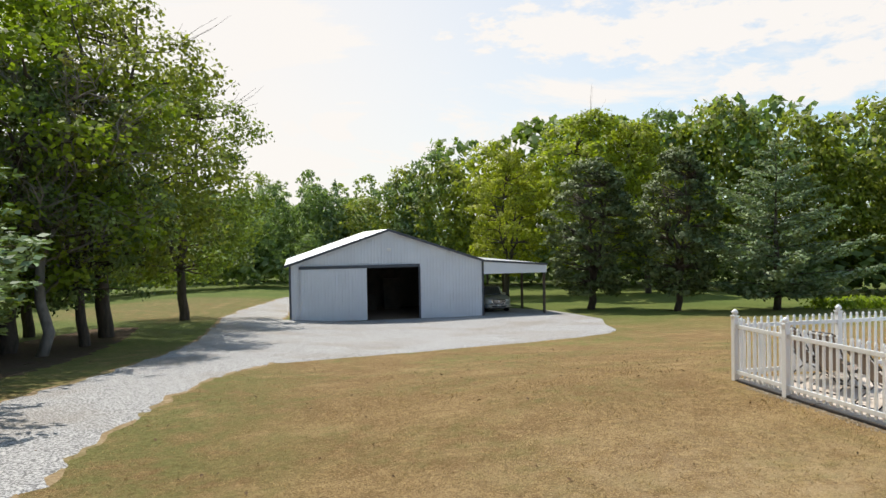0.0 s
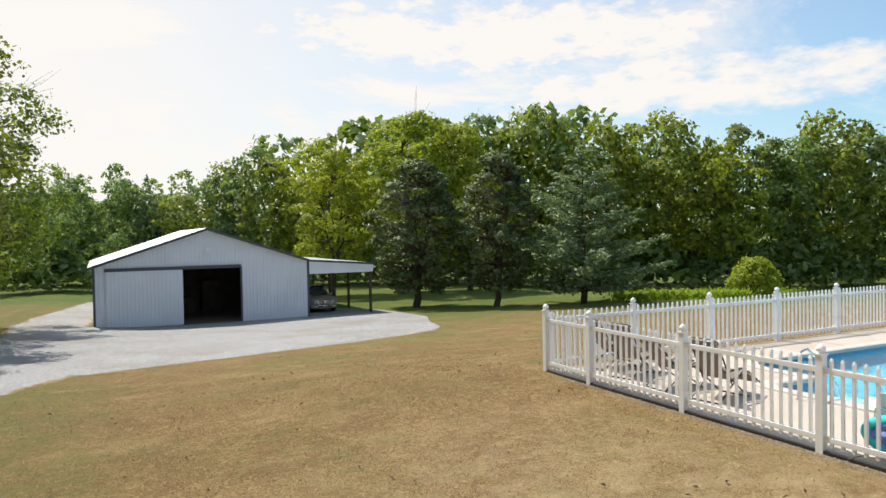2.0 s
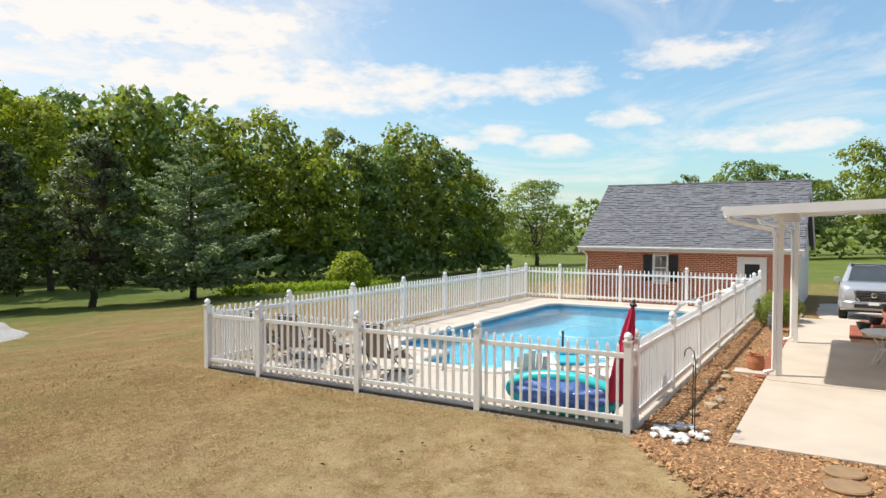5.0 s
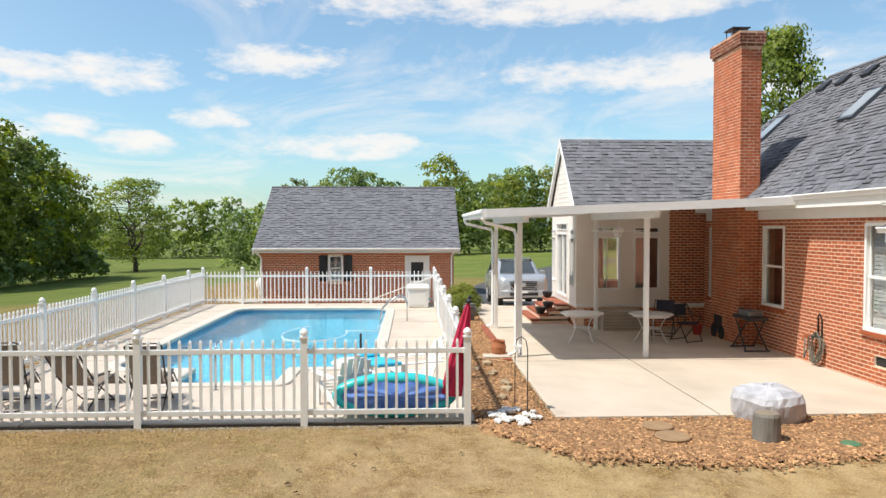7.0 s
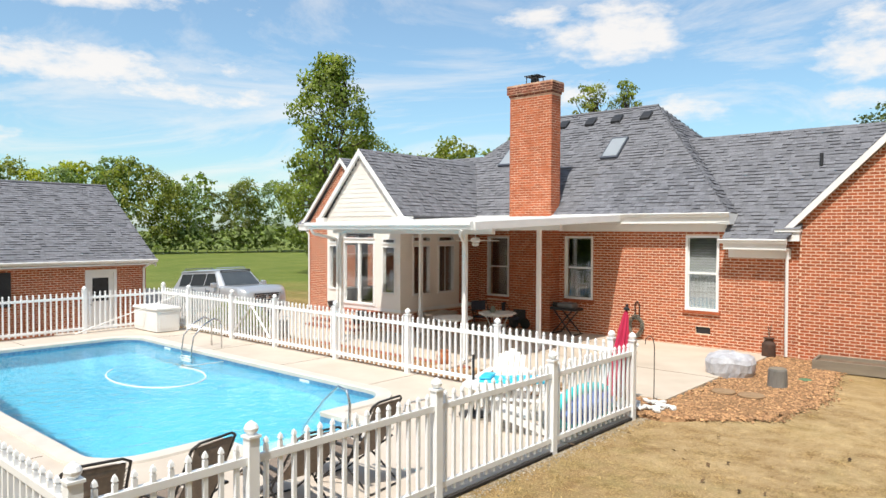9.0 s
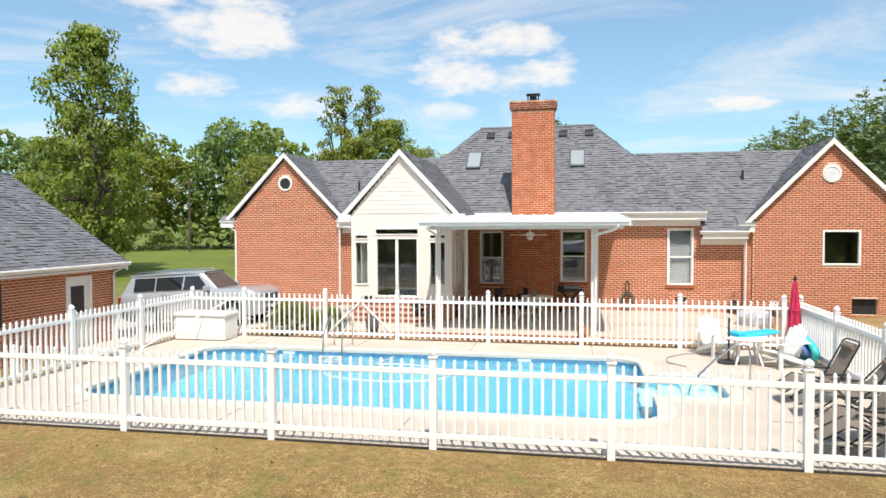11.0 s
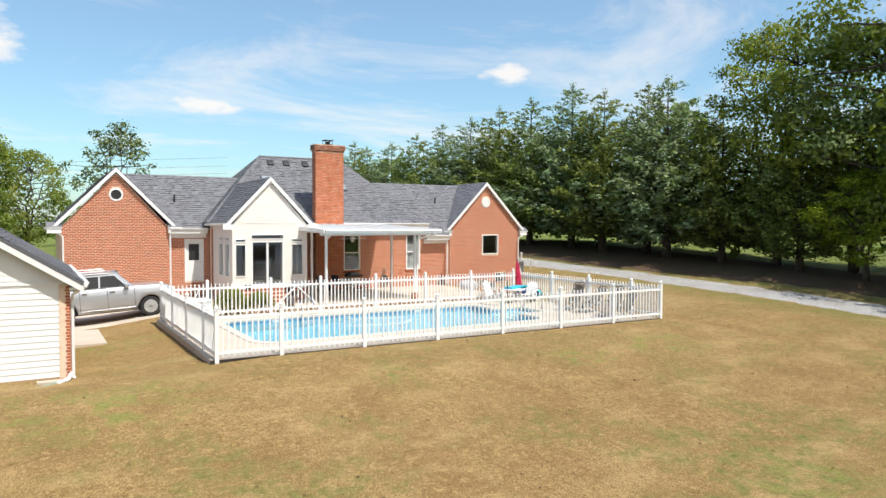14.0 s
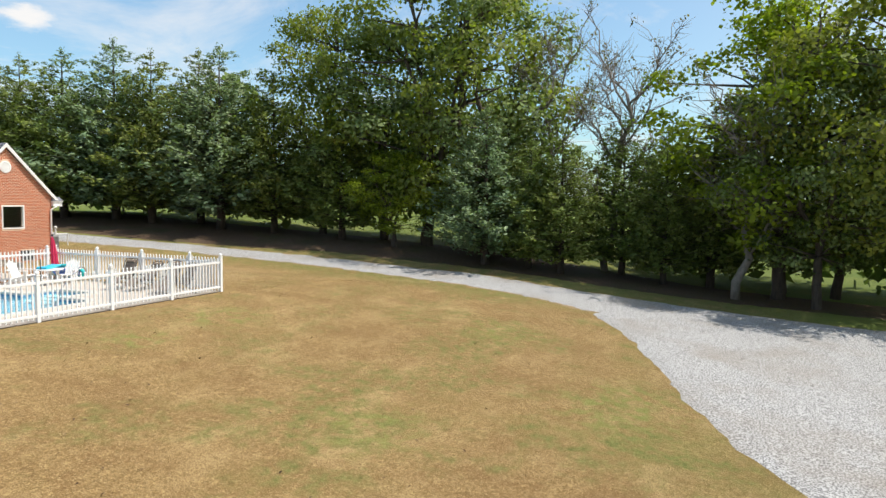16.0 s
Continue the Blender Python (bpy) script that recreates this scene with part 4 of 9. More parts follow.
def round_vent(x, z, y, filled):
    ring = Mesh()
    n = 24
    prof = [(0.30, 0.0), (0.30, 0.035), (0.235, 0.045), (0.215, 0.0)]
    for r, d in prof:
        ring.v.extend((x + r * math.cos(2 * math.pi * i / n), y + d, z + r * math.sin(2 * math.pi * i / n)) for i in range(n))
    for k in range(3):
        for i in range(n):
            ring.f.append((k * n + i, k * n + (i + 1) % n, (k + 1) * n + (i + 1) % n, (k + 1) * n + i))
    v = part("gable_vent", ring, WHITE, house, "round white gable vent")
    d = Mesh()
    d.add([(x + 0.225 * math.cos(2 * math.pi * i / n), y + 0.012, z + 0.225 * math.sin(2 * math.pi * i / n)) for i in range(n)], [tuple(range(n))])
    part("backing", d, WHITE if filled else BLACK, v)
    if filled:
        for k in range(6):
            zz = z - 0.17 + k * 0.062
            h = math.sqrt(0.21 ** 2 - (zz - z) ** 2)
            part("slat", Mesh().add([(x - h, y + 0.014, zz + 0.03), (x + h, y + 0.014, zz + 0.03), (x + h, y + 0.035, zz), (x - h, y + 0.035, zz)], [(0, 1, 2, 3)]), WHITE, v)


round_vent(EX, 4.87, EAST_Y, True)

# west wing
WX, WH, WPK = 17.04, 2.25, 5.98
m = Mesh().box(WX - WH, WX + WH, WEST_Y - 0.28, WEST_Y, BASE - 0.4, 3.4).prism([(WX - WH, 3.4), (WX + WH, 3.4), (WX, WPK - 0.1)], WEST_Y - 0.28, WEST_Y)
m.box(WX + WH - 0.28, WX + WH, -16.2, WEST_Y - 0.28, BASE - 0.4, 3.4).box(WX - WH, WX - WH + 0.2, LINK_Y - 0.2, WEST_Y - 0.28, BASE, 3.4)
west_wall = part("wall", m, MORTAR, house, "red brick gable wall with a round vent")
bw = Brickwork(west_wall)
lft, rgt = gable_limits(WX, WH, 3.4, WPK - 0.1)
oculus = [(WX - math.sqrt(max(oc * oc - (z - 4.87) ** 2, 0)), WX + math.sqrt(max(oc * oc - (z - 4.87) ** 2, 0)), z, z + 0.075) for z in np.arange(4.58, 5.16, 0.0765)]
bw.lay((0, WEST_Y, 0), (1, 0, 0), (0, 1, 0), BASE - 0.4, WPK - 0.15, lft, rgt, oculus)
bw.done()
round_vent(WX, 4.87, WEST_Y, False)

# link wall with the back door
door_hole = (13.12, 14.02, 0.72, 2.80)
m = panel_with_holes(Mesh(), 12.7, WX - WH, BASE, 3.3, [door_hole], LINK_Y - 0.25, LINK_Y)
link_wall = part("wall", m, MORTAR, house, "red brick wall beside the back door")
bw = Brickwork(link_wall)
bw.lay((0, LINK_Y, 0), (1, 0, 0), (0, 1, 0), BASE, 3.3, lambda z: 12.7, lambda z: WX - WH, [door_hole])
bw.done()
d = part("back_door", Mesh().box(13.2, 13.94, LINK_Y - 0.12, LINK_Y - 0.07, 0.74, 2.74), WHITE, house, "white half-glazed back door", bevel=0.004)
part("door_frame", Mesh().box(13.12, 13.2, LINK_Y - 0.12, LINK_Y + 0.02, 0.72, 2.80).box(13.94, 14.02, LINK_Y - 0.12, LINK_Y + 0.02, 0.72, 2.80).box(13.2, 13.94, LINK_Y - 0.12, LINK_Y + 0.02, 2.74, 2.80), WHITE, d)
part("door_pane", Mesh().box(13.33, 13.81, LINK_Y - 0.068, LINK_Y - 0.064, 1.75, 2.55), BLACK, d, "dark door glass")
part("door_handle", Mesh().tube([(13.27, LINK_Y - 0.05, 1.68), (13.27, LINK_Y - 0.01, 1.68)], 0.025, 8), CHROME, d)

# back and side shell so that light and reflections are right; room shade is in its colour
part("wall", Mesh().box(EX - EH, WX + WH, -16.4, -16.2, BASE, 3.35), MORTAR, house, "plain brick wall on the far side")
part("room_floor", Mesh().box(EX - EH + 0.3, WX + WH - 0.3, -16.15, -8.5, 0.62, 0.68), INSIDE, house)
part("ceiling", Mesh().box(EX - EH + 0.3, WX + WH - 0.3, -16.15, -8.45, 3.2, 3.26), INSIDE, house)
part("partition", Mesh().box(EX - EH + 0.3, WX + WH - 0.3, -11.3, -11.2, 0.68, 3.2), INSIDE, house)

# roofs
roof = part("roof_ridge", Mesh().tube([(4.75, -11.36, 7.30), (9.5, -11.36, 7.30)], 0.06, 6), SHINGLE, house)
rf = Roofing(roof)
FY, BY, RY = -7.28, -15.4, -11.36
near_s = lambda q: q.y > -9.2 and 1.8 < q.x < 5.5
rf.slope([(1.0, FY, 3.60), (13.2, FY, 3.60), (9.5, RY, 7.30), (4.75, RY, 7.30)], (0, -1, 1), near_s)
rf.slope([(1.0, FY, 3.60), (4.75, RY, 7.30), (1.0, BY, 3.60)], (1, 0, 1))
rf.slope([(13.2, FY, 3.60), (9.5, RY, 7.30), (13.2, BY, 3.60)], (-1, 0, 1))
rf.slope([(1.0, BY, 3.60), (13.2, BY, 3.60), (9.5, RY, 7.30), (4.75, RY, 7.30)], (0, 1, 1))
rf.slope([(-0.36, -7.22, 2.93), (1.12, -7.22, 2.93), (1.12, -8.0, 3.6226), (4.0, -10.7, 6.02), (-3.1, -10.7, 6.02)], (0, -1, 1))
rf.slope([(-3.1, -14.2, 2.93), (4.2, -14.2, 2.93), (4.2, -10.7, 6.02), (-3.1, -10.7, 6.02)], (0, 1, 1))
rf.slope([(9.0, -7.95, 3.35), (14.42, -7.95, 3.35), (17.0, -10.8, 6.03), (9.0, -10.8, 6.03)], (0, -1, 1))
rf.slope([(9.0, -13.65, 3.35), (17.0, -13.65, 3.35), (17.0, -10.8, 6.03), (9.0, -10.8, 6.03)], (0, 1, 1))
for xc, pk, half, ze, y0, y1 in ((EX, 6.08, 2.92, 3.10, EAST_Y + 0.14, -16.4), (WX, 6.12, 2.72, 3.30, WEST_Y + 0.14, -16.4), (11.12, 5.66, 1.98, 3.55, SUN_Y + 0.12, -11.0)):
    for sgn in (-1, 1):
        rf.slope([(xc + sgn * half, y0, ze), (xc + sgn * half, y1, ze), (xc, y1, pk), (xc, y0, pk)], (-sgn, 0, 1))
rf.done()


def rake_boards(xc, half, ze, zp, y, w=0.2, th=0.09, name="rake_board"):
    for sgn in (-1, 1):
        a, b = Vector((xc + sgn * half, y, ze)), Vector((xc, y, zp))
        d = (b - a).normalized()
        nrm = Vector((d.z * -sgn, 0, abs(d.x)))
        dn = Vector((0, 0, -1)) * w
        o = Mesh()
        vs = [a, b, b + dn, a + dn]
        vs = [v + Vector((0, 0.025, -0.005)) for v in vs]
        o.add(vs + [v + Vector((0, -th, 0)) for v in vs], [(0, 1, 2, 3), (7, 6, 5, 4), (0, 4, 5, 1), (1, 5, 6, 2), (2, 6, 7, 3), (3, 7, 4, 0)])
        part(name, o, WHITE, house, "white rake board")


rake_boards(EX, 2.92, 3.10, 6.08, EAST_Y + 0.14, 0.20)
rake_boards(WX, 2.72, 3.30, 6.12, WEST_Y + 0.14, 0.20)
rake_boards(11.12, 1.98, 3.55, 5.66, SUN_Y + 0.12, 0.20)


def gutter(name, x0, x1, y, z, parent, axis="x", fascia=0.2):
    """An ogee gutter with the fascia behind it."""
    prof = [(-0.02, 0.0), (0.09, 0.0), (0.10, -0.02), (0.075, -0.06), (0.055, -0.105), (-0.02, -0.105)]
    o = Mesh()
    if axis == "x":
        o.prism([(y + a, z + b) for a, b in prof], x0, x1, "x")
    else:
        o.prism([(y + a * fascia, z + b) for a, b in prof], x0, x1, "y")
    return part(name, o, WHITE, parent, "white gutter")


def boxed_eave(x0, x1, y_wall, y_out, z):
    """Soffit and frieze closing an eave."""
    part("soffit", Mesh().box(x0, x1, y_wall - 0.02, y_out, z - 0.30, z - 0.26), WHITE, house)
    part("fascia", Mesh().box(x0, x1, y_out - 0.03, y_out, z - 0.26, z - 0.03), WHITE, house)
    part("frieze", Mesh().box(x0, x1, y_wall - 0.02, y_wall + 0.05, z - 0.52, z - 0.302), WHITE, house)


gutter("gutter", 0.95, 9.2, FY + 0.01, 3.60, house)
boxed_eave(1.0, 9.2, MAIN_Y, FY, 3.62)
part("soffit", Mesh().box(1.0, 1.3, -10, FY, 3.30, 3.34), WHITE, house)
part("fascia", Mesh().box(0.97, 0.995, -10.0, FY, 3.30, 3.575), WHITE, house)
gutter("gutter", -0.42, 1.2, -7.21, 2.92, house)
boxed_eave(-0.40, 1.1, MAIN_Y, -7.22, 2.96)
gutter("gutter", 13.0, 14.7, -7.94, 3.34, house)
boxed_eave(13.0, 14.7, LINK_Y, -7.95, 3.37)


def eave_return(xc, sgn, half_wall, half_roof, y, z):
    """The boxed corner under the foot of a gable's rake."""
    a, b = sorted((xc + sgn * (half_wall - 0.02), xc + sgn * (half_roof + 0.08)))
    r = part("eave_return", Mesh().box(a, b, y - 0.10, y + 0.16, z - 0.34, z - 0.12).box(a - 0.03, b + 0.03, y - 0.10, y + 0.20, z - 0.12, z - 0.05), WHITE, house, "boxed white eave return")
    part("return_cap", Mesh().prism([(y - 0.1, z - 0.05), (y + 0.22, z - 0.05), (y - 0.1, z + 0.16)], a - 0.03, b + 0.03, "x"), SHINGLE, r)


for sgn in (-1, 1):
    eave_return(EX, sgn, EH, 2.92, EAST_Y, 3.22)
    eave_return(WX, sgn, WH, 2.72, WEST_Y, 3.44)
gutter("gutter", -16.4, EAST_Y + 0.14, EX - 2.92, 3.12, house, "y", -1.0)
gutter("gutter", -16.4, WEST_Y + 0.14, WX + 2.72, 3.32, house, "y", 1.0)


def downspout(pts, parent, w=0.04):
    return part("downspout", Mesh().tube(pts, w, 4), WHITE, parent, "white square downspout")


downspout([(-0.32, -7.16, 2.86), (-0.36, -7.44, 2.62), (-0.36, -7.48, 0.05)], house)
downspout([(-5.95, -7.30, 3.0), (-5.50, -7.46, 2.7), (-5.50, -7.47, 0.1)], house)
downspout([(14.66, -7.9, 3.25), (14.72, -8.02, 3.0), (14.72, -8.03, 0.1)], house)
downspout([(19.55, -7.98, 3.2), (19.22, -8.03, 2.95), (19.22, -8.04, -0.3)], house)

# chimney
CX0, CX1, CY0, CY1, CZ = 6.22, 7.76, -7.64, -7.14, 7.30
chim = part("chimney", Mesh().box(CX0, CX1, CY0, CY1, BASE, CZ).box(CX0 - 0.03, CX1 + 0.03, CY0 - 0.03, CY1 + 0.03, CZ, CZ + 0.08).box(CX0 - 0.075, CX1 + 0.075, CY0 - 0.075, CY1 + 0.075, CZ + 0.08, CZ + 0.36), OLD_MORTAR, house, "tall red brick chimney with a corbelled top")
bw = Brickwork(chim)
bw.lay((0, CY1, 0), (1, 0, 0), (0, 1, 0), BASE, CZ, lambda z: CX0, lambda z: CX1)
bw.lay((CX0, 0, 0), (0, -1, 0), (-1, 0, 0), BASE, CZ, lambda z: -CY1, lambda z: -CY0)
bw.lay((CX1, 0, 0), (0, 1, 0), (1, 0, 0), 3.0, CZ, lambda z: CY0, lambda z: CY1)
bw.done()
bw = Brickwork(chim)
e = 0.075
q = 0.03
bw.lay((0, CY1 + q, 0), (1, 0, 0), (0, 1, 0), CZ + 0.003, CZ + 0.08, lambda z: CX0 - q, lambda z: CX1 + q)
bw.lay((CX0 - q, 0, 0), (0, -1, 0), (-1, 0, 0), CZ + 0.003, CZ + 0.08, lambda z: -CY1 - q, lambda z: -CY0 + q)
bw.lay((CX1 + q, 0, 0), (0, 1, 0), (1, 0, 0), CZ + 0.003, CZ + 0.08, lambda z: CY0 - q, lambda z: CY1 + q)
bw.lay((0, CY1 + e, 0), (1, 0, 0), (0, 1, 0), CZ + 0.09, CZ + 0.36, lambda z: CX0 - e, lambda z: CX1 + e)
bw.lay((CX0 - e, 0, 0), (0, -1, 0), (-1, 0, 0), CZ + 0.09, CZ + 0.36, lambda z: -CY1 - e, lambda z: -CY0 + e)
bw.lay((CX1 + e, 0, 0), (0, 1, 0), (1, 0, 0), CZ + 0.09, CZ + 0.36, lambda z: CY0 - e, lambda z: CY1 + e)
bw.done(SOOT_BRICK, "soot-darkened bricks of the chimney top")
cap = part("chimney_cap", Mesh().box(6.75, 7.25, -7.62, -7.16, 7.90, 7.925).box(6.8, 7.2, -7.58, -7.20, 7.66, 7.70), BLACK, chim, "black metal chimney cap")
for a in (6.8, 7.18):
    for b in (-7.58, -7.22):
        part("cap_leg", Mesh().box(a, a + 0.02, b, b + 0.02, 7.66, 7.91), BLACK, cap)
part("flue", Mesh().lathe([(0.13, 0), (0.13, 0.2), (0.11, 0.2)], 12, (7.0, -7.39, 7.64)), BLACK, cap)


def skylight(x, parent):
    s = 3.70 / 4.08
    y0, y1 = -9.25, -10.05
    z = lambda y: 3.60 + (FY - y) * s
    o = Mesh()
    nv = Vector((0, s, 1)).normalized() * 0.09
    c = [Vector((x - 0.29, y0, z(y0))), Vector((x + 0.29, y0, z(y0))), Vector((x + 0.29, y1, z(y1))), Vector((x - 0.29, y1, z(y1)))]
    o.add(c + [v + nv for v in c], [(4, 5, 6, 7), (0, 1, 5, 4), (1, 2, 6, 5), (2, 3, 7, 6), (3, 0, 4, 7)])
    f = part("skylight", o, DARK_TRIM, parent, "dark-framed roof skylight")
    mid = sum(c, Vector()) / 4
    g = [mid + (v - mid) * 0.86 + nv * 1.06 for v in c]
    part("skylight_pane", Mesh().add(g, [(0, 1, 2, 3)]), SKY_PANE, f, "glossy skylight glass with reflected sky put into its pale colour")


# opaque pane: part of the sky's reflection is painted as its pale base colour
SKY_PANE = mat("skylight_pane", (0.34, 0.37, 0.39), (0.30, 0.33, 0.35), 2, 0.08, spec=0.8)
skylight(5.42, roof)
skylight(9.52, roof)
for x in (4.95, 6.0, 7.0, 8.1, 9.0):
    v = part("roof_vent", Mesh().prism([(-10.75, 0.0), (-11.0, 0.23), (-11.02, 0.34), (-10.82, 0.19), (-10.72, 0.08)], x - 0.17, x + 0.17, "x"), BLACK, roof, "low black roof vent", at=pose(0, 0, 6.76))
for x, y, z in ((-0.64, -9.35, 4.85), (14.3, -9.3, 4.66)):
    part("vent_pipe", Mesh().tube([(x, y, z - 0.1), (x, y, z + 0.32)], 0.045, 10), BLACK, roof, "short plumbing vent pipe")

# ---- sunroom ----
S0, S1, SF = 9.39, 12.82, 0.72
sun_holes = [(10.50, 12.0, 0.76, 2.76), (10.50, 12.0, 2.84, 3.06), (12.22, 12.70, 1.18, 2.62), (9.60, 10.15, 1.18, 2.62), (12.22, 12.70, 2.70, 2.86), (9.60, 10.15, 2.70, 2.86)]
m = panel_with_holes(Mesh(), S0, S1, SF, 3.5, sun_holes, SUN_Y - 0.14, SUN_Y)
m.prism([(S0, 3.5), (S1, 3.5), (11.12, 5.42)], SUN_Y - 0.14, SUN_Y)
sunroom = part("sunroom_front", m, CREAM, house, "cream glazed sunroom gable with a sliding door")
lap = Mesh()
z = 3.55
while z < 5.3:
    h = (5.42 - z) / (5.42 - 3.5) * (S1 - S0) / 2
    lap.add([(11.12 - h, SUN_Y + 0.013, z), (11.12 + h, SUN_Y + 0.013, z), (11.12 + h * 0.95, SUN_Y + 0.006, z + 0.14), (11.12 - h * 0.95, SUN_Y + 0.006, z + 0.14), (11.12 - h, SUN_Y, z), (11.12 + h, SUN_Y, z)], [(0, 1, 2, 3), (4, 5, 1, 0)])
    z += 0.145
part("gable_siding", lap, CREAM, sunroom, "cream lap siding")
side_holes = [(-5.18, -4.40, 1.12, 2.66), (-6.33, -5.55, 1.12, 2.66), (-5.18, -4.40, 2.74, 2.94), (-6.33, -5.55, 2.74, 2.94)]
m = panel_with_holes(Mesh(), -6.60, SUN_Y - 0.14, SF, 3.5, side_holes, S0, S0 + 0.12, "x")
sun_e = part("sunroom_side", m, CREAM, house, "cream sunroom wall with tall windows")
m = panel_with_holes(Mesh(), -8.3, SUN_Y - 0.14, SF, 3.5, side_holes, S1 - 0.12, S1, "x")
sun_b = part("sunroom_brick_wall", Mesh().box(S0 + 0.01, S0 + 0.12, -7.64, -6.603, SF, 3.5), MORTAR, house, "brick side wall beside the sunroom")
bw = Brickwork(sun_b)
bw.lay((S0 + 0.01, 0, 0), (0, -1, 0), (-1, 0, 0), SF - 0.1, 3.45, lambda z: 6.603, lambda z: 7.64)
bw.done()
# added linings darken the pale sunroom walls: shade put into the colour
part("sunroom_lining", Mesh().box(S0 + 0.13, S1 - 0.13, -7.60, -7.55, SF, 3.42), INSIDE, house, "added inner lining of the sunroom, its dark colour standing for shade")
part("sunroom_lining", panel_with_holes(Mesh(), -7.54, SUN_Y - 0.16, SF + 0.01, 3.41, side_holes, S1 - 0.15, S1 - 0.123, "x"), INSIDE, house, "added inner lining of the sunroom, its dark colour standing for shade")
# added dark sheet over the white floor, in place of shade
part("sunroom_floor_shade", Mesh().box(S0 + 0.14, S1 - 0.16, -7.54, SUN_Y - 0.16, SF, SF + 0.008), INSIDE, house, "added dark sheet on the floor that stands for shade")
sun_w = part("sunroom_side", m, CREAM, house, "cream sunroom wall with tall windows")
for a, b, c, d in side_holes:
    window(sun_e, a, b, c, d, S0, -1.0, sash=False, axis="x", frame_w=0.05, grid=(2, 0) if d - c > 1 else (0, 0))
    window(sun_w, a, b, c, d, S1, 1.0, sash=False, axis="x", frame_w=0.05)
for a, b, c, d in sun_holes[1:]:
    window(sunroom, a, b, c, d, SUN_Y, sash=False, frame_w=0.035)
slider = part("sliding_door", Mesh().box(10.50, 10.57, SUN_Y - 0.1, SUN_Y + 0.02, 0.76, 2.76).box(11.93, 12.0, SUN_Y - 0.1, SUN_Y + 0.02, 0.76, 2.76).box(11.21, 11.30, SUN_Y - 0.08, SUN_Y, 0.76, 2.76).box(10.57, 11.93, SUN_Y - 0.1, SUN_Y + 0.02, 2.70, 2.76).box(10.57, 11.93, SUN_Y - 0.1, SUN_Y + 0.02, 0.76, 0.83), WHITE, sunroom, "white-framed sliding glass door")
for a, b in ((10.57, 11.21), (11.30, 11.93)):
    g = part("door_pane", Mesh().box(a, b, SUN_Y - 0.05, SUN_Y - 0.045, 0.83, 2.70), PANE, slider)
    g.visible_shadow = False
part("sunroom_floor", Mesh().box(S0, S1, -8.3, SUN_Y - 0.01, SF - 0.1, SF), WHITE, house)
part("sunroom_ceiling", Mesh().box(S0 + 0.12, S1 - 0.12, -8.3, SUN_Y - 0.15, 3.42, 3.48), WHITE, house)
knee = part("sunroom_base", Mesh().box(S0 + 0.02, S1 - 0.02, -8.2, SUN_Y - 0.02, BASE, SF - 0.1), MORTAR, house, "brick footing under the sunroom")
bw = Brickwork(knee)
bw.lay((0, SUN_Y - 0.02, 0), (1, 0, 0), (0, 1, 0), BASE, SF - 0.1, lambda z: S0 + 0.02, lambda z: S1 - 0.02)
bw.lay((S0 + 0.02, 0, 0), (0, -1, 0), (-1, 0, 0), BASE, SF - 0.1, lambda z: 4.12, lambda z: 7.65)
bw.done()
for sgn, xe in ((-1, S0), (1, S1)):
    part("eave_return", Mesh().box(min(xe, xe + sgn * 0.42), max(xe, xe + sgn * 0.42), SUN_Y - 0.12, SUN_Y + 0.14, 3.28, 3.52), WHITE, sunroom, "boxed white eave return")
gutter("gutter", -7.9, SUN_Y + 0.1, 13.1, 3.55, house, "y", 1.0)

# ---- patio cover and slab ----
slab = part("patio_slab", Mesh().box(0.02, 14.6, -7.66, -1.36, -0.16, 0.03), mat("patio_concrete", (0.52, 0.44, 0.35), (0.59, 0.505, 0.41), 1.1, 0.85, bump=0.1, bscale=80, stain=(0.41, 0.34, 0.26), sscale=0.6, samount=0.5, coords="World"), bevel=0.01)
tagged(slab, "broad pale concrete patio beside the house", "patio", kind="structure")
part("joint", Mesh().box(0.04, 9.4, -3.915, -3.90, 0.02, 0.034), DIRT, slab, "dark contraction joint")
part("joint", Mesh().box(4.4, 4.412, -7.6, -1.4, 0.02, 0.034), DIRT, slab)
cover = thing("patio_cover", pose(0, 0, 0), "white aluminium patio cover on slim posts", "patio cover")
R0, R1 = 4.02, 9.72
o = Mesh()
o.add([(R0, -0.72, 3.18), (R1, -0.72, 3.18), (R1, -7.5, 3.46), (R0, -7.5, 3.46), (R0, -0.72, 3.26), (R1, -0.72, 3.26), (R1, -7.5, 3.54), (R0, -7.5, 3.54)],
      [(0, 3, 2, 1), (4, 5, 6, 7), (0, 1, 5, 4), (1, 2, 6, 5), (2, 3, 7, 6), (3, 0, 4, 7)])
part("roof_panel", o, WHITE, cover, "white ribbed roof panel")
for k in range(13):
    x = R0 + 0.2 + k * 0.45
    part("rib", Mesh().add([(x - 0.02, -0.75, 3.26), (x + 0.02, -0.75, 3.26), (x + 0.02, -7.48, 3.54), (x - 0.02, -7.48, 3.54), (x - 0.012, -0.75, 3.30), (x + 0.012, -0.75, 3.30), (x + 0.012, -7.48, 3.58), (x - 0.012, -7.48, 3.58)],
         [(0, 3, 2, 1), (4, 5, 6, 7), (0, 1, 5, 4), (1, 2, 6, 5), (2, 3, 7, 6), (3, 0, 4, 7)]), WHITE, cover)
part("front_gutter", Mesh().prism([(-0.72, 3.12), (-0.72, 3.30), (-0.63, 3.30), (-0.60, 3.27), (-0.60, 3.22), (-0.64, 3.20), (-0.64, 3.14), (-0.66, 3.12)], R0, R1, "x"), WHITE, cover, "white front gutter")
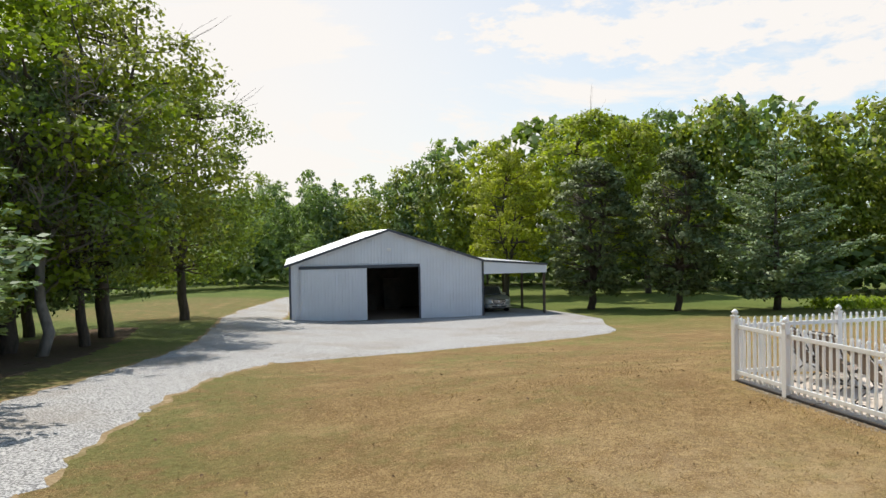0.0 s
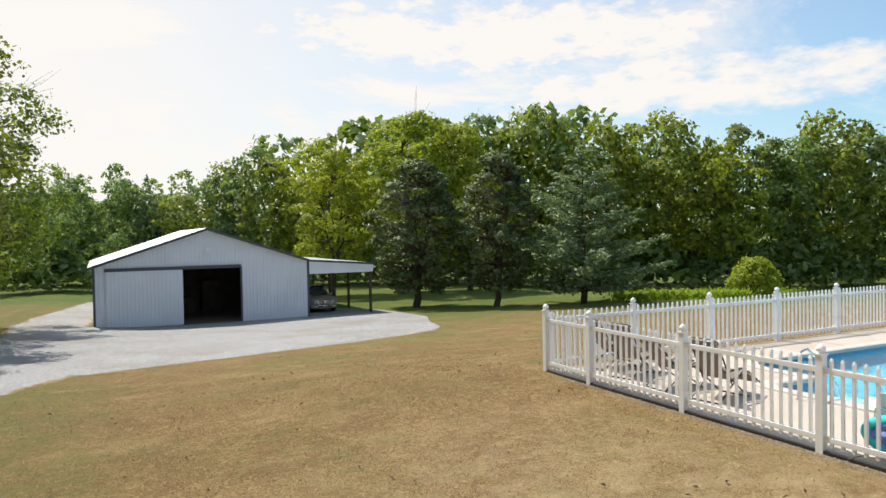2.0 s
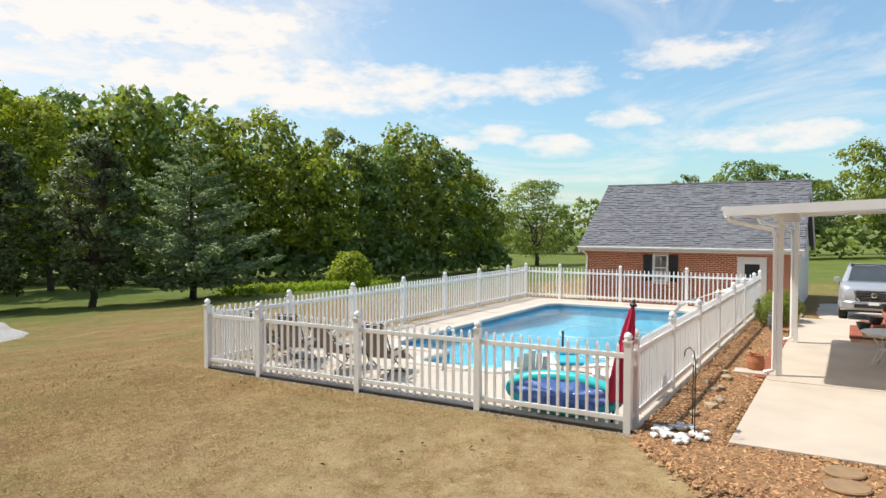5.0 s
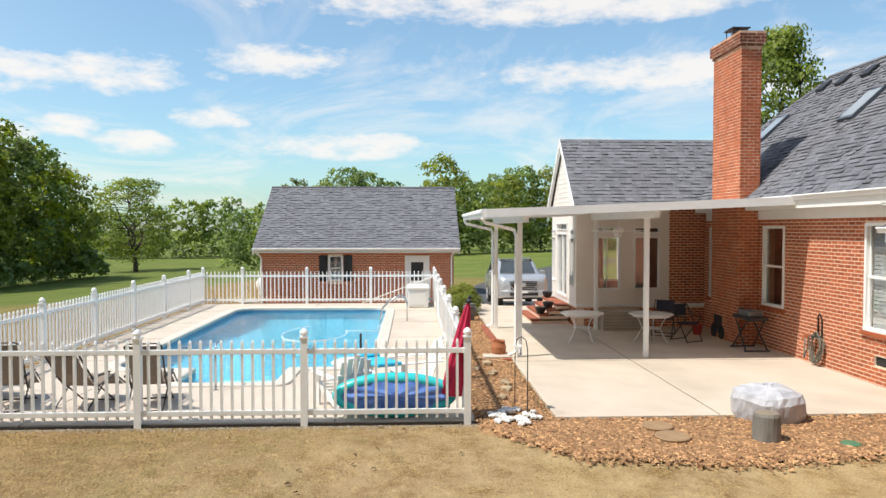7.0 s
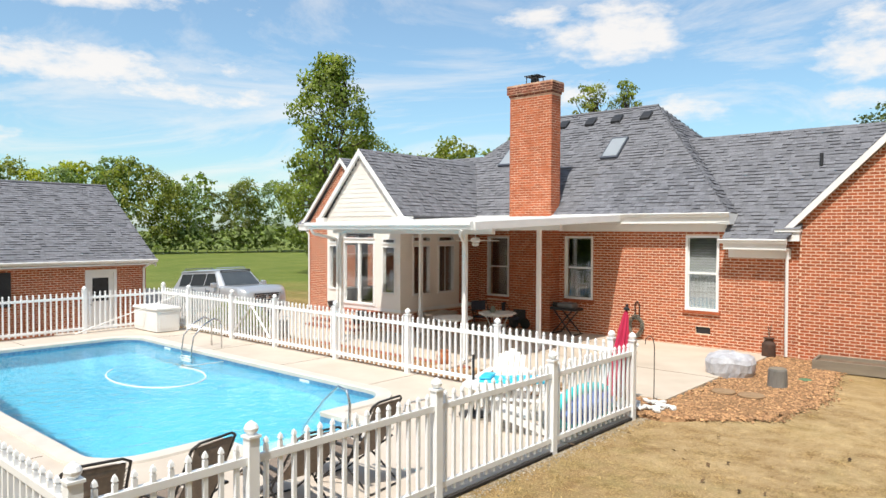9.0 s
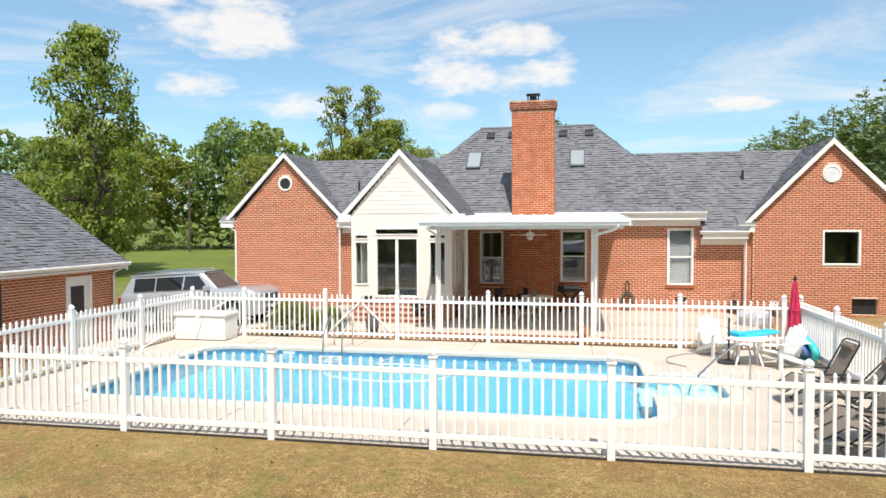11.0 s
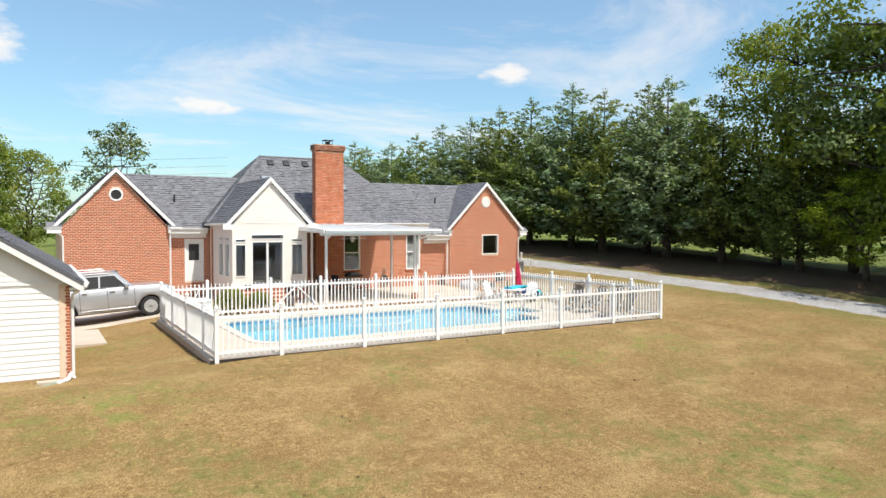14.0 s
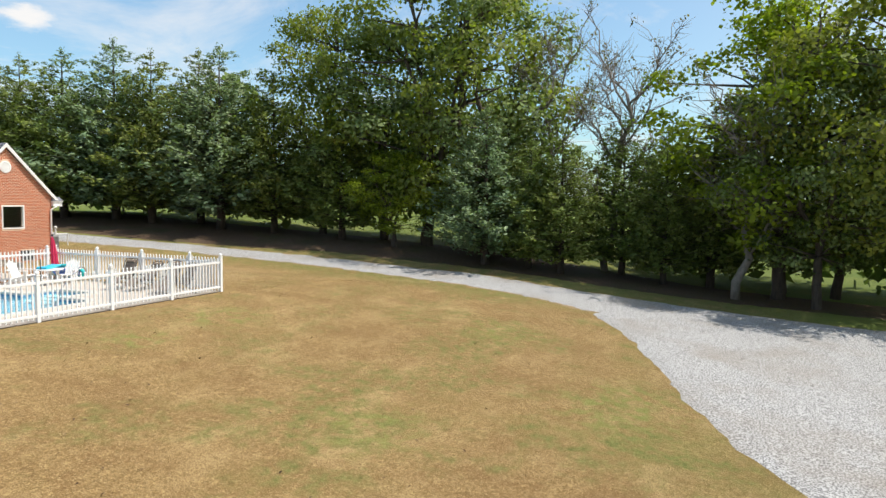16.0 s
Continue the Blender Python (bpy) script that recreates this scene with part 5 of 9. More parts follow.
for x in (R0, R1):
    q = -0.05 if x == R0 else 0.01
    part("side_fascia", Mesh().add([(x + q, -0.72, 3.12), (x + q + 0.04, -0.72, 3.12), (x + q + 0.04, -7.3, 3.39), (x + q, -7.3, 3.39), (x + q, -0.72, 3.29), (x + q + 0.04, -0.72, 3.29), (x + q + 0.04, -7.3, 3.57), (x + q, -7.3, 3.57)],
         [(0, 3, 2, 1), (4, 5, 6, 7), (0, 1, 5, 4), (1, 2, 6, 5), (2, 3, 7, 6), (3, 0, 4, 7)]), WHITE, cover, "white side fascia")
part("beam", Mesh().box(R0 + 0.1, R1 - 0.1, -1.62, -1.50, 3.02, 3.20), WHITE, cover)
part("beam", Mesh().box(R0 + 0.1, R1 - 0.1, -4.42, -4.30, 3.12, 3.31), WHITE, cover)
for x, y in ((4.95, -1.56), (9.35, -1.56), (4.78, -4.36), (9.0, -4.36)):
    p = part("post", Mesh().box(x - 0.05, x + 0.05, y - 0.05, y + 0.05, 0.03, 3.14 if y < -3 else 3.03), WHITE, cover, "slim white post", bevel=0.006)
for x, ex in ((4.3, 4.88), (9.5, 9.40)):
    part("downspout", Mesh().tube([(x, -0.66, 3.12), (x + (ex - x) * 0.15, -0.72, 3.02), (ex, -1.42, 2.86), (ex, -1.47, 2.7), (ex, -1.47, 0.15), (ex, -1.3, 0.08)], 0.042, 4), WHITE, cover, "white downspout")


# ---- garage ----
GX, GY0, GY1, GW = 19.6, -0.95, 7.35, 8.0
GB, GE = -0.5, 2.0
garage = thing("garage", pose(0, 0, 0), "detached brick garage with white siding gables and grey shingles", "garage")
win_hole, door_h = (3.82, 4.46, 0.62, 1.72), (0.14, 1.12, -0.42, 1.66)
m = panel_with_holes(Mesh(), GY0, GY1, GB, GE, [win_hole, door_h], GX, GX + 0.25, "x")
gw = part("wall", m, MORTAR, garage, "red brick wall")
bw = Brickwork(gw)
bw.lay((GX, 0, 0), (0, -1, 0), (-1, 0, 0), GB, GE, lambda z: -GY1, lambda z: -GY0, [(-win_hole[1], -win_hole[0], win_hole[2] - 0.08, win_hole[3]), (-door_h[1], -door_h[0], door_h[2], door_h[3])])
bw.lay((GX, GY1, 0), (1, 0, 0), (0, 1, 0), GB, GE, lambda z: 0.0, lambda z: 0.11)
bw.done()
window(garage, *win_hole, GX, -1.0, axis="x", grid=(2, 4))
for y in (4.48, 3.42):
    s = part("shutter", Mesh().box(GX - 0.05, GX - 0.012, y, y + 0.36, 0.62, 1.72), BLACK, garage, "black louvred shutter")
    for k in range(16):
        part("slat", Mesh().box(GX - 0.06, GX - 0.048, y + 0.05, y + 0.31, 0.70 + k * 0.06, 0.735 + k * 0.06), BLACK, s)
gd = part("side_door", Mesh().box(GX + 0.05, GX + 0.09, 0.20, 1.06, -0.42, 1.60), WHITE, garage, "white half-glazed side door")
part("door_frame", Mesh().box(GX - 0.03, GX + 0.1, 0.10, 0.20, -0.42, 1.70).box(GX - 0.03, GX + 0.1, 1.06, 1.16, -0.42, 1.70).box(GX - 0.03, GX + 0.1, 0.20, 1.06, 1.60, 1.70), WHITE, gd)
part("door_pane", Mesh().box(GX + 0.042, GX + 0.048, 0.36, 0.90, 0.62, 1.42), BLACK, gd, "dark door glass")
part("door_handle", Mesh().tube([(GX + 0.05, 0.98, 0.5), (GX - 0.02, 0.98, 0.5)], 0.025, 8), CHROME, gd)
GXC, GPK = GX + GW / 2, 4.72
o = Mesh().box(GX + 0.26, GX + GW, GY1 - 0.2, GY1 - 0.03, GB, GE).prism([(GX + 0.0, GE), (GX + GW, GE), (GXC, GPK - 0.1)], GY1 - 0.2, GY1 - 0.03)
ge = part("gable_wall", o, SIDING, garage, "white lap-sided gable wall")
part("footing", Mesh().box(GX + 0.1, GX + GW, GY1 - 0.03, GY1 - 0.012, GB - 0.3, GB + 0.16), mat("clay_footing", (0.46, 0.30, 0.16), (0.38, 0.25, 0.14), 4, 0.9, coords="World"), ge, "earth-stained footing")
z, k = GB + 0.16, 0
while z < GPK - 0.2:
    h = GW / 2 if z < GE else GW / 2 * (GPK - 0.1 - z) / (GPK - 0.1 - GE)
    x0 = max(GXC - h, GX + 0.12 if z < GE else -99)
    x1 = GXC + h
    part("siding_board", Mesh().add([(x0, GY1 - 0.008, z), (x1, GY1 - 0.008, z), (x1, GY1 - 0.022, z + 0.155), (x0, GY1 - 0.022, z + 0.155), (x0, GY1 - 0.03, z), (x1, GY1 - 0.03, z)], [(0, 1, 2, 3), (4, 5, 1, 0)]), SIDING, ge)
    z += 0.152
part("trim_band", Mesh().box(GX + 0.2, GX + GW, GY1 - 0.01, GY1 + 0.008, GE - 0.02, GE + 0.03), WHITE, ge)
part("wall", Mesh().box(GX + 0.25, GX + GW, GY0, GY0 + 0.2, GB, GE).box(GX + GW - 0.2, GX + GW, GY0 + 0.2, GY1 - 0.2, GB, GE).prism([(GX, GE), (GX + GW, GE), (GXC, GPK - 0.1)], GY0, GY0 + 0.2), SIDING, garage)
gr = part("roof_ridge", Mesh().tube([(GXC, GY0 - 0.28, 4.87), (GXC, GY1 + 0.28, 4.87)], 0.05, 6), SHINGLE, garage)
rf = Roofing(gr)
for sgn in (-1, 1):
    rf.slope([(GXC + sgn * (GW / 2 + 0.30), GY0 - 0.27, 2.03), (GXC + sgn * (GW / 2 + 0.30), GY1 + 0.27, 2.03), (GXC, GY1 + 0.27, 4.86), (GXC, GY0 - 0.27, 4.86)], (-sgn, 0, 1))
rf.done()
for y in (GY1 + 0.27, GY0 - 0.21):
    for sgn in (-1, 1):
        a, b = Vector((GXC + sgn * (GW / 2 + 0.3), y, 1.93)), Vector((GXC, y, 4.76))
        dn = Vector((0, 0, -0.16))
        vs = [a, b, b + dn, a + dn]
        part("rake_board", Mesh().add(vs + [v + Vector((0, -0.05, 0)) for v in vs], [(0, 1, 2, 3), (7, 6, 5, 4), (0, 4, 5, 1), (1, 5, 6, 2), (2, 6, 7, 3), (3, 7, 4, 0)]), WHITE, garage, "white rake board")
part("gutter", Mesh().prism([(GX - 0.30, 2.04), (GX - 0.41, 2.04), (GX - 0.42, 2.01), (GX - 0.39, 1.96), (GX - 0.36, 1.92), (GX - 0.30, 1.92)], GY0 - 0.27, GY1 + 0.27, "y"), WHITE, garage, "white gutter")
part("soffit", Mesh().box(GX - 0.31, GX + 0.02, GY0 - 0.2, GY1 + 0.2, 1.84, 1.9), WHITE, garage)
part("downspout", Mesh().tube([(GX - 0.36, GY1 + 0.2, 1.93), (GX - 0.06, GY1 + 0.02, 1.72), (GX - 0.05, GY1 - 0.05, 1.6), (GX - 0.05, GY1 - 0.05, -0.35), (GX - 0.1, GY1 + 0.3, -0.44), (GX + 0.2, GY1 + 0.8, -0.47)], 0.042, 6), WHITE, garage, "white downspout")
part("downspout", Mesh().tube([(GX - 0.36, GY0 - 0.1, 1.93), (GX - 0.06, GY0 + 0.1, 1.72), (GX - 0.05, GY0 + 0.1, -0.4)], 0.04, 6), WHITE, garage, "white downspout")

# ---- barn ----
barn = thing("barn", pose(-2.25, 44.0, -2.68), "pale steel pole barn with dark trim and a sliding door", "barn")
BH, BEV, BPK, BL = 6.75, 3.95, 6.2, 17.0
open_h = (-1.62, 2.10, 0.0, 3.66)
m = panel_with_holes(Mesh(), -BH, BH, 0.0, BEV, [open_h], 0.0, 0.12)
m.prism([(-BH, BEV), (BH, BEV), (0, BPK)], 0.0, 0.12)
bfront = part("front_wall", m, STEEL, barn, "pale ribbed steel front")
ribs = Mesh()
x = -BH + 0.1
while x < BH:
    top = BEV + (BPK - BEV) * (1 - abs(x) / BH) - 0.05
    lo = 3.66 if open_h[0] - 0.03 < x < open_h[1] + 0.03 else 0.05
    ribs.prism([(x - 0.03, 0.0), (x + 0.03, 0.0), (x + 0.015, -0.022), (x - 0.015, -0.022)], lo, top, "z")
    x += 0.229
part("ribs", ribs, STEEL, bfront)
dr = part("sliding_door", Mesh().box(-6.05, -1.55, -0.10, -0.04, 0.08, 3.62), STEEL, barn, "closed leaf of the big sliding door")
ribs = Mesh()
x = -5.95
while x < -1.6:
    ribs.prism([(x - 0.03, -0.10), (x + 0.03, -0.10), (x + 0.015, -0.122), (x - 0.015, -0.122)], 0.1, 3.6, "z")
    x += 0.229
part("ribs", ribs, STEEL, dr)
part("door_track", Mesh().box(-6.1, 2.15, -0.14, 0.0, 3.62, 3.82), DARK_TRIM, barn, "dark door track cover")
for xx in (-BH, BH - 0.1):
    part("corner_trim", Mesh().box(xx - 0.02, xx + 0.12, -0.05, 0.1, 0.0, BEV), DARK_TRIM, barn)
part("jamb_trim", Mesh().box(2.08, 2.2, -0.05, 0.12, 0.0, 3.62), DARK_TRIM, barn)
part("side_wall", Mesh().box(-BH, -BH + 0.1, 0.12, BL, 0.0, BEV), STEEL, barn)
part("side_wall", Mesh().box(BH - 0.1, BH, 0.12, BL, 0.0, BEV), STEEL, barn)
part("back_wall", Mesh().box(-BH, BH, BL, BL + 0.1, 0.0, BEV).prism([(-BH, BEV), (BH, BEV), (0, BPK)], BL, BL + 0.1), STEEL, barn)
for sgn in (-1, 1):
    ex = 0.3 if sgn < 0 else 0.0
    ze = BEV - (BPK - BEV) / BH * ex
    o = Mesh().add([(sgn * (BH + ex), -0.25, ze + 0.04), (0, -0.25, BPK + 0.06), (0, BL + 0.2, BPK + 0.06), (sgn * (BH + ex), BL + 0.2, ze + 0.04)] + [(sgn * (BH + ex), -0.25, ze), (0, -0.25, BPK + 0.02), (0, BL + 0.2, BPK + 0.02), (sgn * (BH + ex), BL + 0.2, ze)],
                   [(0, 1, 2, 3), (7, 6, 5, 4), (0, 4, 5, 1), (1, 5, 6, 2), (2, 6, 7, 3), (3, 7, 4, 0)])
    rp = part("roof", o, STEEL_ROOF, barn, "bright ribbed steel roof")
    y = 0.1
    rr = Mesh()
    while y < BL:
        rr.add([(sgn * (BH + ex), y - 0.03, ze + 0.04), (0, y - 0.03, BPK + 0.06), (0, y + 0.03, BPK + 0.06), (sgn * (BH + ex), y + 0.03, ze + 0.04), (sgn * (BH + ex), y, ze + 0.065), (0, y, BPK + 0.085)], [(0, 1, 5, 4), (2, 3, 4, 5)])
        y += 0.229
    part("ribs", rr, STEEL_ROOF, rp)
    a, b = Vector((sgn * (BH + ex), -0.3, ze + 0.07)), Vector((0, -0.3, BPK + 0.09))
    dn = Vector((0, 0, -0.17))
    vs = [a, b, b + dn, a + dn]
    part("rake_trim", Mesh().add(vs + [v + Vector((0, 0.06, 0)) for v in vs], [(3, 2, 1, 0), (4, 5, 6, 7), (0, 1, 5, 4), (1, 2, 6, 5), (2, 3, 7, 6), (3, 0, 4, 7)]), DARK_TRIM, barn, "dark rake trim")
part("barn_floor", Mesh().box(-BH, BH, 0.1, BL, -0.1, 0.02), DIRT, barn)
# wall and goods take the barn's shade from their colour
part("inner_partition", Mesh().box(-BH + 0.1, BH - 0.1, 9.0, 9.1, 0.0, BEV - 0.1), DARK, barn, "inner wall with the barn's shade put into its dark colour")
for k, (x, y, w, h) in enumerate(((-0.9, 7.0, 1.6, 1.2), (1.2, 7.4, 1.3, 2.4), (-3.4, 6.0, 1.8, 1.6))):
    part("stored_crate", Mesh().box(x - w / 2, x + w / 2, y, y + 1.0, 0.02, h), DARK, barn, "stored goods with the barn's shade put into their dark colour", bevel=0.03)
part("wall_lamp", Mesh().box(-0.12, 0.12, -0.14, 0.0, 4.75, 4.95), WHITE, barn, "small floodlight under the gable", bevel=0.03)
# lean-to
LW = 4.75
o = Mesh().add([(BH, -0.25, 3.98), (BH + LW, -0.25, 3.62), (BH + LW, BL, 3.62), (BH, BL, 3.98), (BH, -0.25, 3.93), (BH + LW, -0.25, 3.57), (BH + LW, BL, 3.57), (BH, BL, 3.93)],
               [(0, 1, 2, 3), (7, 6, 5, 4), (0, 4, 5, 1), (1, 5, 6, 2), (2, 6, 7, 3), (3, 7, 4, 0)])
part("lean_to_roof", o, STEEL_ROOF, barn, "steel lean-to roof")
part("lean_to_fascia", Mesh().add([(BH, -0.22, 2.98), (BH + LW - 0.05, -0.22, 2.98), (BH + LW - 0.05, -0.22, 3.55), (BH, -0.22, 3.9), (BH, -0.14, 2.98), (BH + LW - 0.05, -0.14, 2.98), (BH + LW - 0.05, -0.14, 3.55), (BH, -0.14, 3.9)],
     [(0, 1, 2, 3), (7, 6, 5, 4), (0, 4, 5, 1), (1, 5, 6, 2), (2, 6, 7, 3), (3, 7, 4, 0)]), STEEL, barn, "pale steel fascia")
part("lean_to_trim", Mesh().add([(BH, -0.27, 3.86), (BH + LW, -0.27, 3.50), (BH + LW, -0.27, 3.64), (BH, -0.27, 4.0), (BH, -0.2, 3.86), (BH + LW, -0.2, 3.50), (BH + LW, -0.2, 3.64), (BH, -0.2, 4.0)],
     [(0, 1, 2, 3), (7, 6, 5, 4), (0, 4, 5, 1), (1, 5, 6, 2), (2, 6, 7, 3), (3, 7, 4, 0)]), DARK_TRIM, barn)
WOODPOST = mat("weathered_post", (0.10, 0.075, 0.055), (0.07, 0.05, 0.04), 6, 0.9, stretch=(1, 1, 0.15))
for k in range(4):
    part("lean_to_post", Mesh().box(BH + LW - 0.28, BH + LW - 0.12, -0.1 + k * 5.0, 0.06 + k * 5.0, -0.5, 3.55), WOODPOST, barn, "dark timber post")

# ---- trees ----
def unit(a):
    return a / np.maximum(np.linalg.norm(a, axis=1, keepdims=True), 1e-6)


class Foliage:
    """Gathers the leaf sprays of one crown: small kites with soft normals."""

    def __init__(self, seed):
        self.rng, self.v, self.n = np.random.default_rng(seed), [], []

    def clump(self, c, rx, rz, count, size, out=(0, 0, 0.3), axis=None, slim=1.0, fill=0.5):
        """Sprays over the upper and outer shell of a flattened lobe at c; axis draws them along a bough."""
        rng = self.rng
        out = np.asarray(out, float)
        q = unit(rng.normal(size=(count, 3)) + 0.45 * out + np.array((0, 0, 0.25)))
        p = np.asarray(c, float) + q * rng.uniform(fill, 1.05, (count, 1)) * np.array((rx, rx, rz))
        f = unit(q * 0.8 + np.array((0, 0, 0.5)) + rng.normal(size=(count, 3)) * 0.75)
        d = rng.normal(size=(count, 3)) if axis is None else np.asarray(axis, float) + rng.normal(size=(count, 3)) * 0.38
        d = unit(d - f * np.sum(d * f, axis=1, keepdims=True))
        s = np.cross(f, d)
        a = size * rng.uniform(0.6, 1.2, (count, 1)) * 0.5
        w = size * rng.uniform(0.26, 0.46, (count, 1)) * slim
        self.v.append(np.stack((p - d * a, p - s * w - d * a * 0.15, p + d * a, p + s * w - d * a * 0.15), 1))
        nn = unit(q * 0.62 + f * 0.62 + 0.35 * out + np.array((0, 0, 0.22)))
        self.n.append(np.repeat(nn[:, None, :], 4, 1))

    def data(self, name, material):
        return leaf_mesh(name, np.concatenate(self.v).reshape(-1, 3), np.concatenate(self.n).reshape(-1, 3), material)


def leaf_mesh(name, v, n, material):
    me = bpy.data.meshes.new(name)
    k = len(v)
    me.vertices.add(k)
    me.vertices.foreach_set("co", v.astype(np.float32).ravel())
    me.loops.add(k)
    me.loops.foreach_set("vertex_index", np.arange(k, dtype=np.int32))
    me.polygons.add(k // 4)
    me.polygons.foreach_set("loop_start", np.arange(0, k, 4, dtype=np.int32))
    me.materials.append(material)
    me.update(calc_edges=True)
    soft_normals(me, n.astype(np.float32))
    me.update()
    return me


def limb(m, a, b, r0, r1, rnd, bend=0.12, n=5, segs=4):
    a, b = Vector(a), Vector(b)
    L = (b - a).length
    pts = [a.lerp(b, i / segs) + Vector((rnd.gauss(0, 1), rnd.gauss(0, 1), rnd.gauss(0, 0.5))) * L * bend * (0.5 if 0 < i < segs else 0) for i in range(segs + 1)]
    m.tube(pts, [r0 + (r1 - r0) * i / segs for i in range(segs + 1)], n)
    return pts


def broadleaf(fol, wood, rnd, h, w, leaves, size, low, peak, lobes, twigs, even):
    """A forked trunk whose boughs end in separate leafy lobes, with gaps between them."""
    lean = Vector((rnd.uniform(-0.04, 0.04) * h, rnd.uniform(-0.04, 0.04) * h, 0))
    fork = h * (low + 0.05)
    limb(wood, (0, 0, -0.4), Vector((0, 0, fork)) + lean * 0.3, h * 0.022, h * 0.016, rnd, 0.03, 8)
    heads = []
    for k in range(4):
        ang = k * 1.57 + rnd.uniform(-0.5, 0.5)
        tip = Vector((math.cos(ang) * w * 0.38, math.sin(ang) * w * 0.38, h * rnd.uniform(0.66, 0.82))) + lean
        heads.append(limb(wood, Vector((0, 0, fork)) + lean * 0.3, tip, h * 0.012, h * 0.003, rnd, 0.06, 6, 6))
    p1, p2, p3 = rnd.uniform(0, 6), rnd.uniform(0, 6), rnd.uniform(0, 6)
    total = 0.0
    spots = []
    for k in range(lobes):
        u = (k + rnd.random()) / lobes
        zz = low + (0.97 - low) * u
        t = (zz - low) / (1 - low)
        prof = (math.sin(math.pi * min(1.0, 0.06 + 0.94 * t ** peak)) ** 0.55)
        ang = k * 2.39996 + rnd.uniform(-0.35, 0.35)
        lump = 1 + even * (0.16 * math.sin(3 * ang + p1 + zz * 5) + 0.12 * math.sin(5 * ang + p2 - zz * 9) + 0.10 * math.sin(zz * 17 + p3))
        inner = rnd.random() < 0.22
        rad = w * prof * lump * (rnd.uniform(0.25, 0.5) if inner else rnd.uniform(0.66, 0.92))
        c = Vector((math.cos(ang) * rad, math.sin(ang) * rad, zz * h + rnd.uniform(-0.02, 0.02) * h)) + lean * zz
        r = w * rnd.choice((0.13, 0.17, 0.21, 0.27, 0.31)) * (1.0 if even == 1 else 0.62)
        spots.append((c, r, r * rnd.uniform(0.5, 0.8), Vector((math.cos(ang), math.sin(ang), 0.9 * t - 0.1))))
        total += r * r
    spots.append((Vector((0, 0, h * 0.95)) + lean, w * 0.2, w * 0.17, Vector((0, 0, 1))))
    total += (w * 0.2) ** 2
    for c, r, rz, out in spots:
        stem = min(heads, key=lambda pts: (pts[3] - c).length)
        st = min(stem, key=lambda q: (q - c).length + max(0.0, q.z - c.z) * 2)
        limb(wood, st, c, h * 0.005, h * 0.0012, rnd, 0.08)
        n = max(6, int(leaves * r * r / total))
        fol.clump(c, r, rz, int(n * 0.8), size, out)
        # loose sprays that break the outline
        fol.clump(c, r * 1.35, rz * 1.3, int(n * 0.2), size * 0.9, out, None, 1.0, 0.75)
    for k in range(twigs):
        c, r, rz, out = rnd.choice(spots)
        d = Vector((out.x + rnd.gauss(0, 0.4), out.y + rnd.gauss(0, 0.4), 0.5 + rnd.gauss(0, 0.4))) * r * rnd.uniform(1.0, 1.9)
        for j in range(3):
            limb(wood, c, c + d + Vector((rnd.gauss(0, 1), rnd.gauss(0, 1), rnd.gauss(0, 1))) * r * 0.4, h * 0.0011, h * 0.0004, rnd, 0.1, 3, 3)


def conifer(fol, wood, rnd, h, w, leaves, size, base, tiers, rise, power, flat, tuft):
    """A straight stem with tiers of boughs, pointed at the top; sprays run along the boughs."""
    limb(wood, (0, 0, -0.4), (0, 0, h * 0.55), h * 0.017, h * 0.006, rnd, 0.012, 8, 5)
    limb(wood, (0, 0, h * 0.55), (0, 0, h * 0.98), h * 0.006, h * 0.0006, rnd, 0.008, 6, 4)
    boughs, total = [], 0.0
    for k in range(tiers):
        t = (k + rnd.uniform(-0.3, 0.3)) / tiers
        t = min(max(t, 0.0), 0.985)
        z = h * (base + (0.97 - base) * t)
        reach = w * ((1 - t) ** power * min(1.0, 0.55 + 3.2 * t) + 0.02)
        for j in range(7 if t < 0.8 else 4):
            ang = j * 6.283 / 7 + k * 1.1 + rnd.uniform(-0.35, 0.35)
            r = reach * rnd.uniform(0.55, 1.12)
            d = Vector((math.cos(ang), math.sin(ang), rise * (0.35 + 0.9 * t)))
            boughs.append((Vector((0, 0, z)), Vector((0, 0, z)) + d * r, r, ang, t))
            total += r + 0.45
    for a, b, r, ang, t in boughs:
        sag = Vector((0, 0, -0.10 * r))
        limb(wood, a, b, h * 0.0035 * (1 - t) + 0.006, 0.004, rnd, 0.04, 4, 3)
        n = max(4, int(leaves * (r + 0.45) / total))
        steps_ = max(2, int(r / 0.5))
        axis = (b - a).normalized() + Vector((0, 0, 0.22))
        for i in range(steps_):
            s = 0.28 + 0.74 * (i + 0.5) / steps_
            c = a.lerp(b, s) + sag * math.sin(s * 3.1)
            cr = (0.12 + 0.06 * (1 - t) + 0.20 * r * (1.15 - s)) * tuft * (1 - 0.25 * t)
            fol.clump(c, cr, cr * flat, max(2, n // steps_), size * (0.50 + 0.50 * (1 - t)), (math.cos(ang) * 0.6, math.sin(ang) * 0.6, 0.35), axis, 0.62, 0.1)
    fol.clump((0, 0, h * 0.97), 0.10 + 0.008 * h, 0.045 * h, 14 + leaves // 300, size * 0.5, (0, 0, 0.4), (0, 0, 1), 0.55, 0.1)


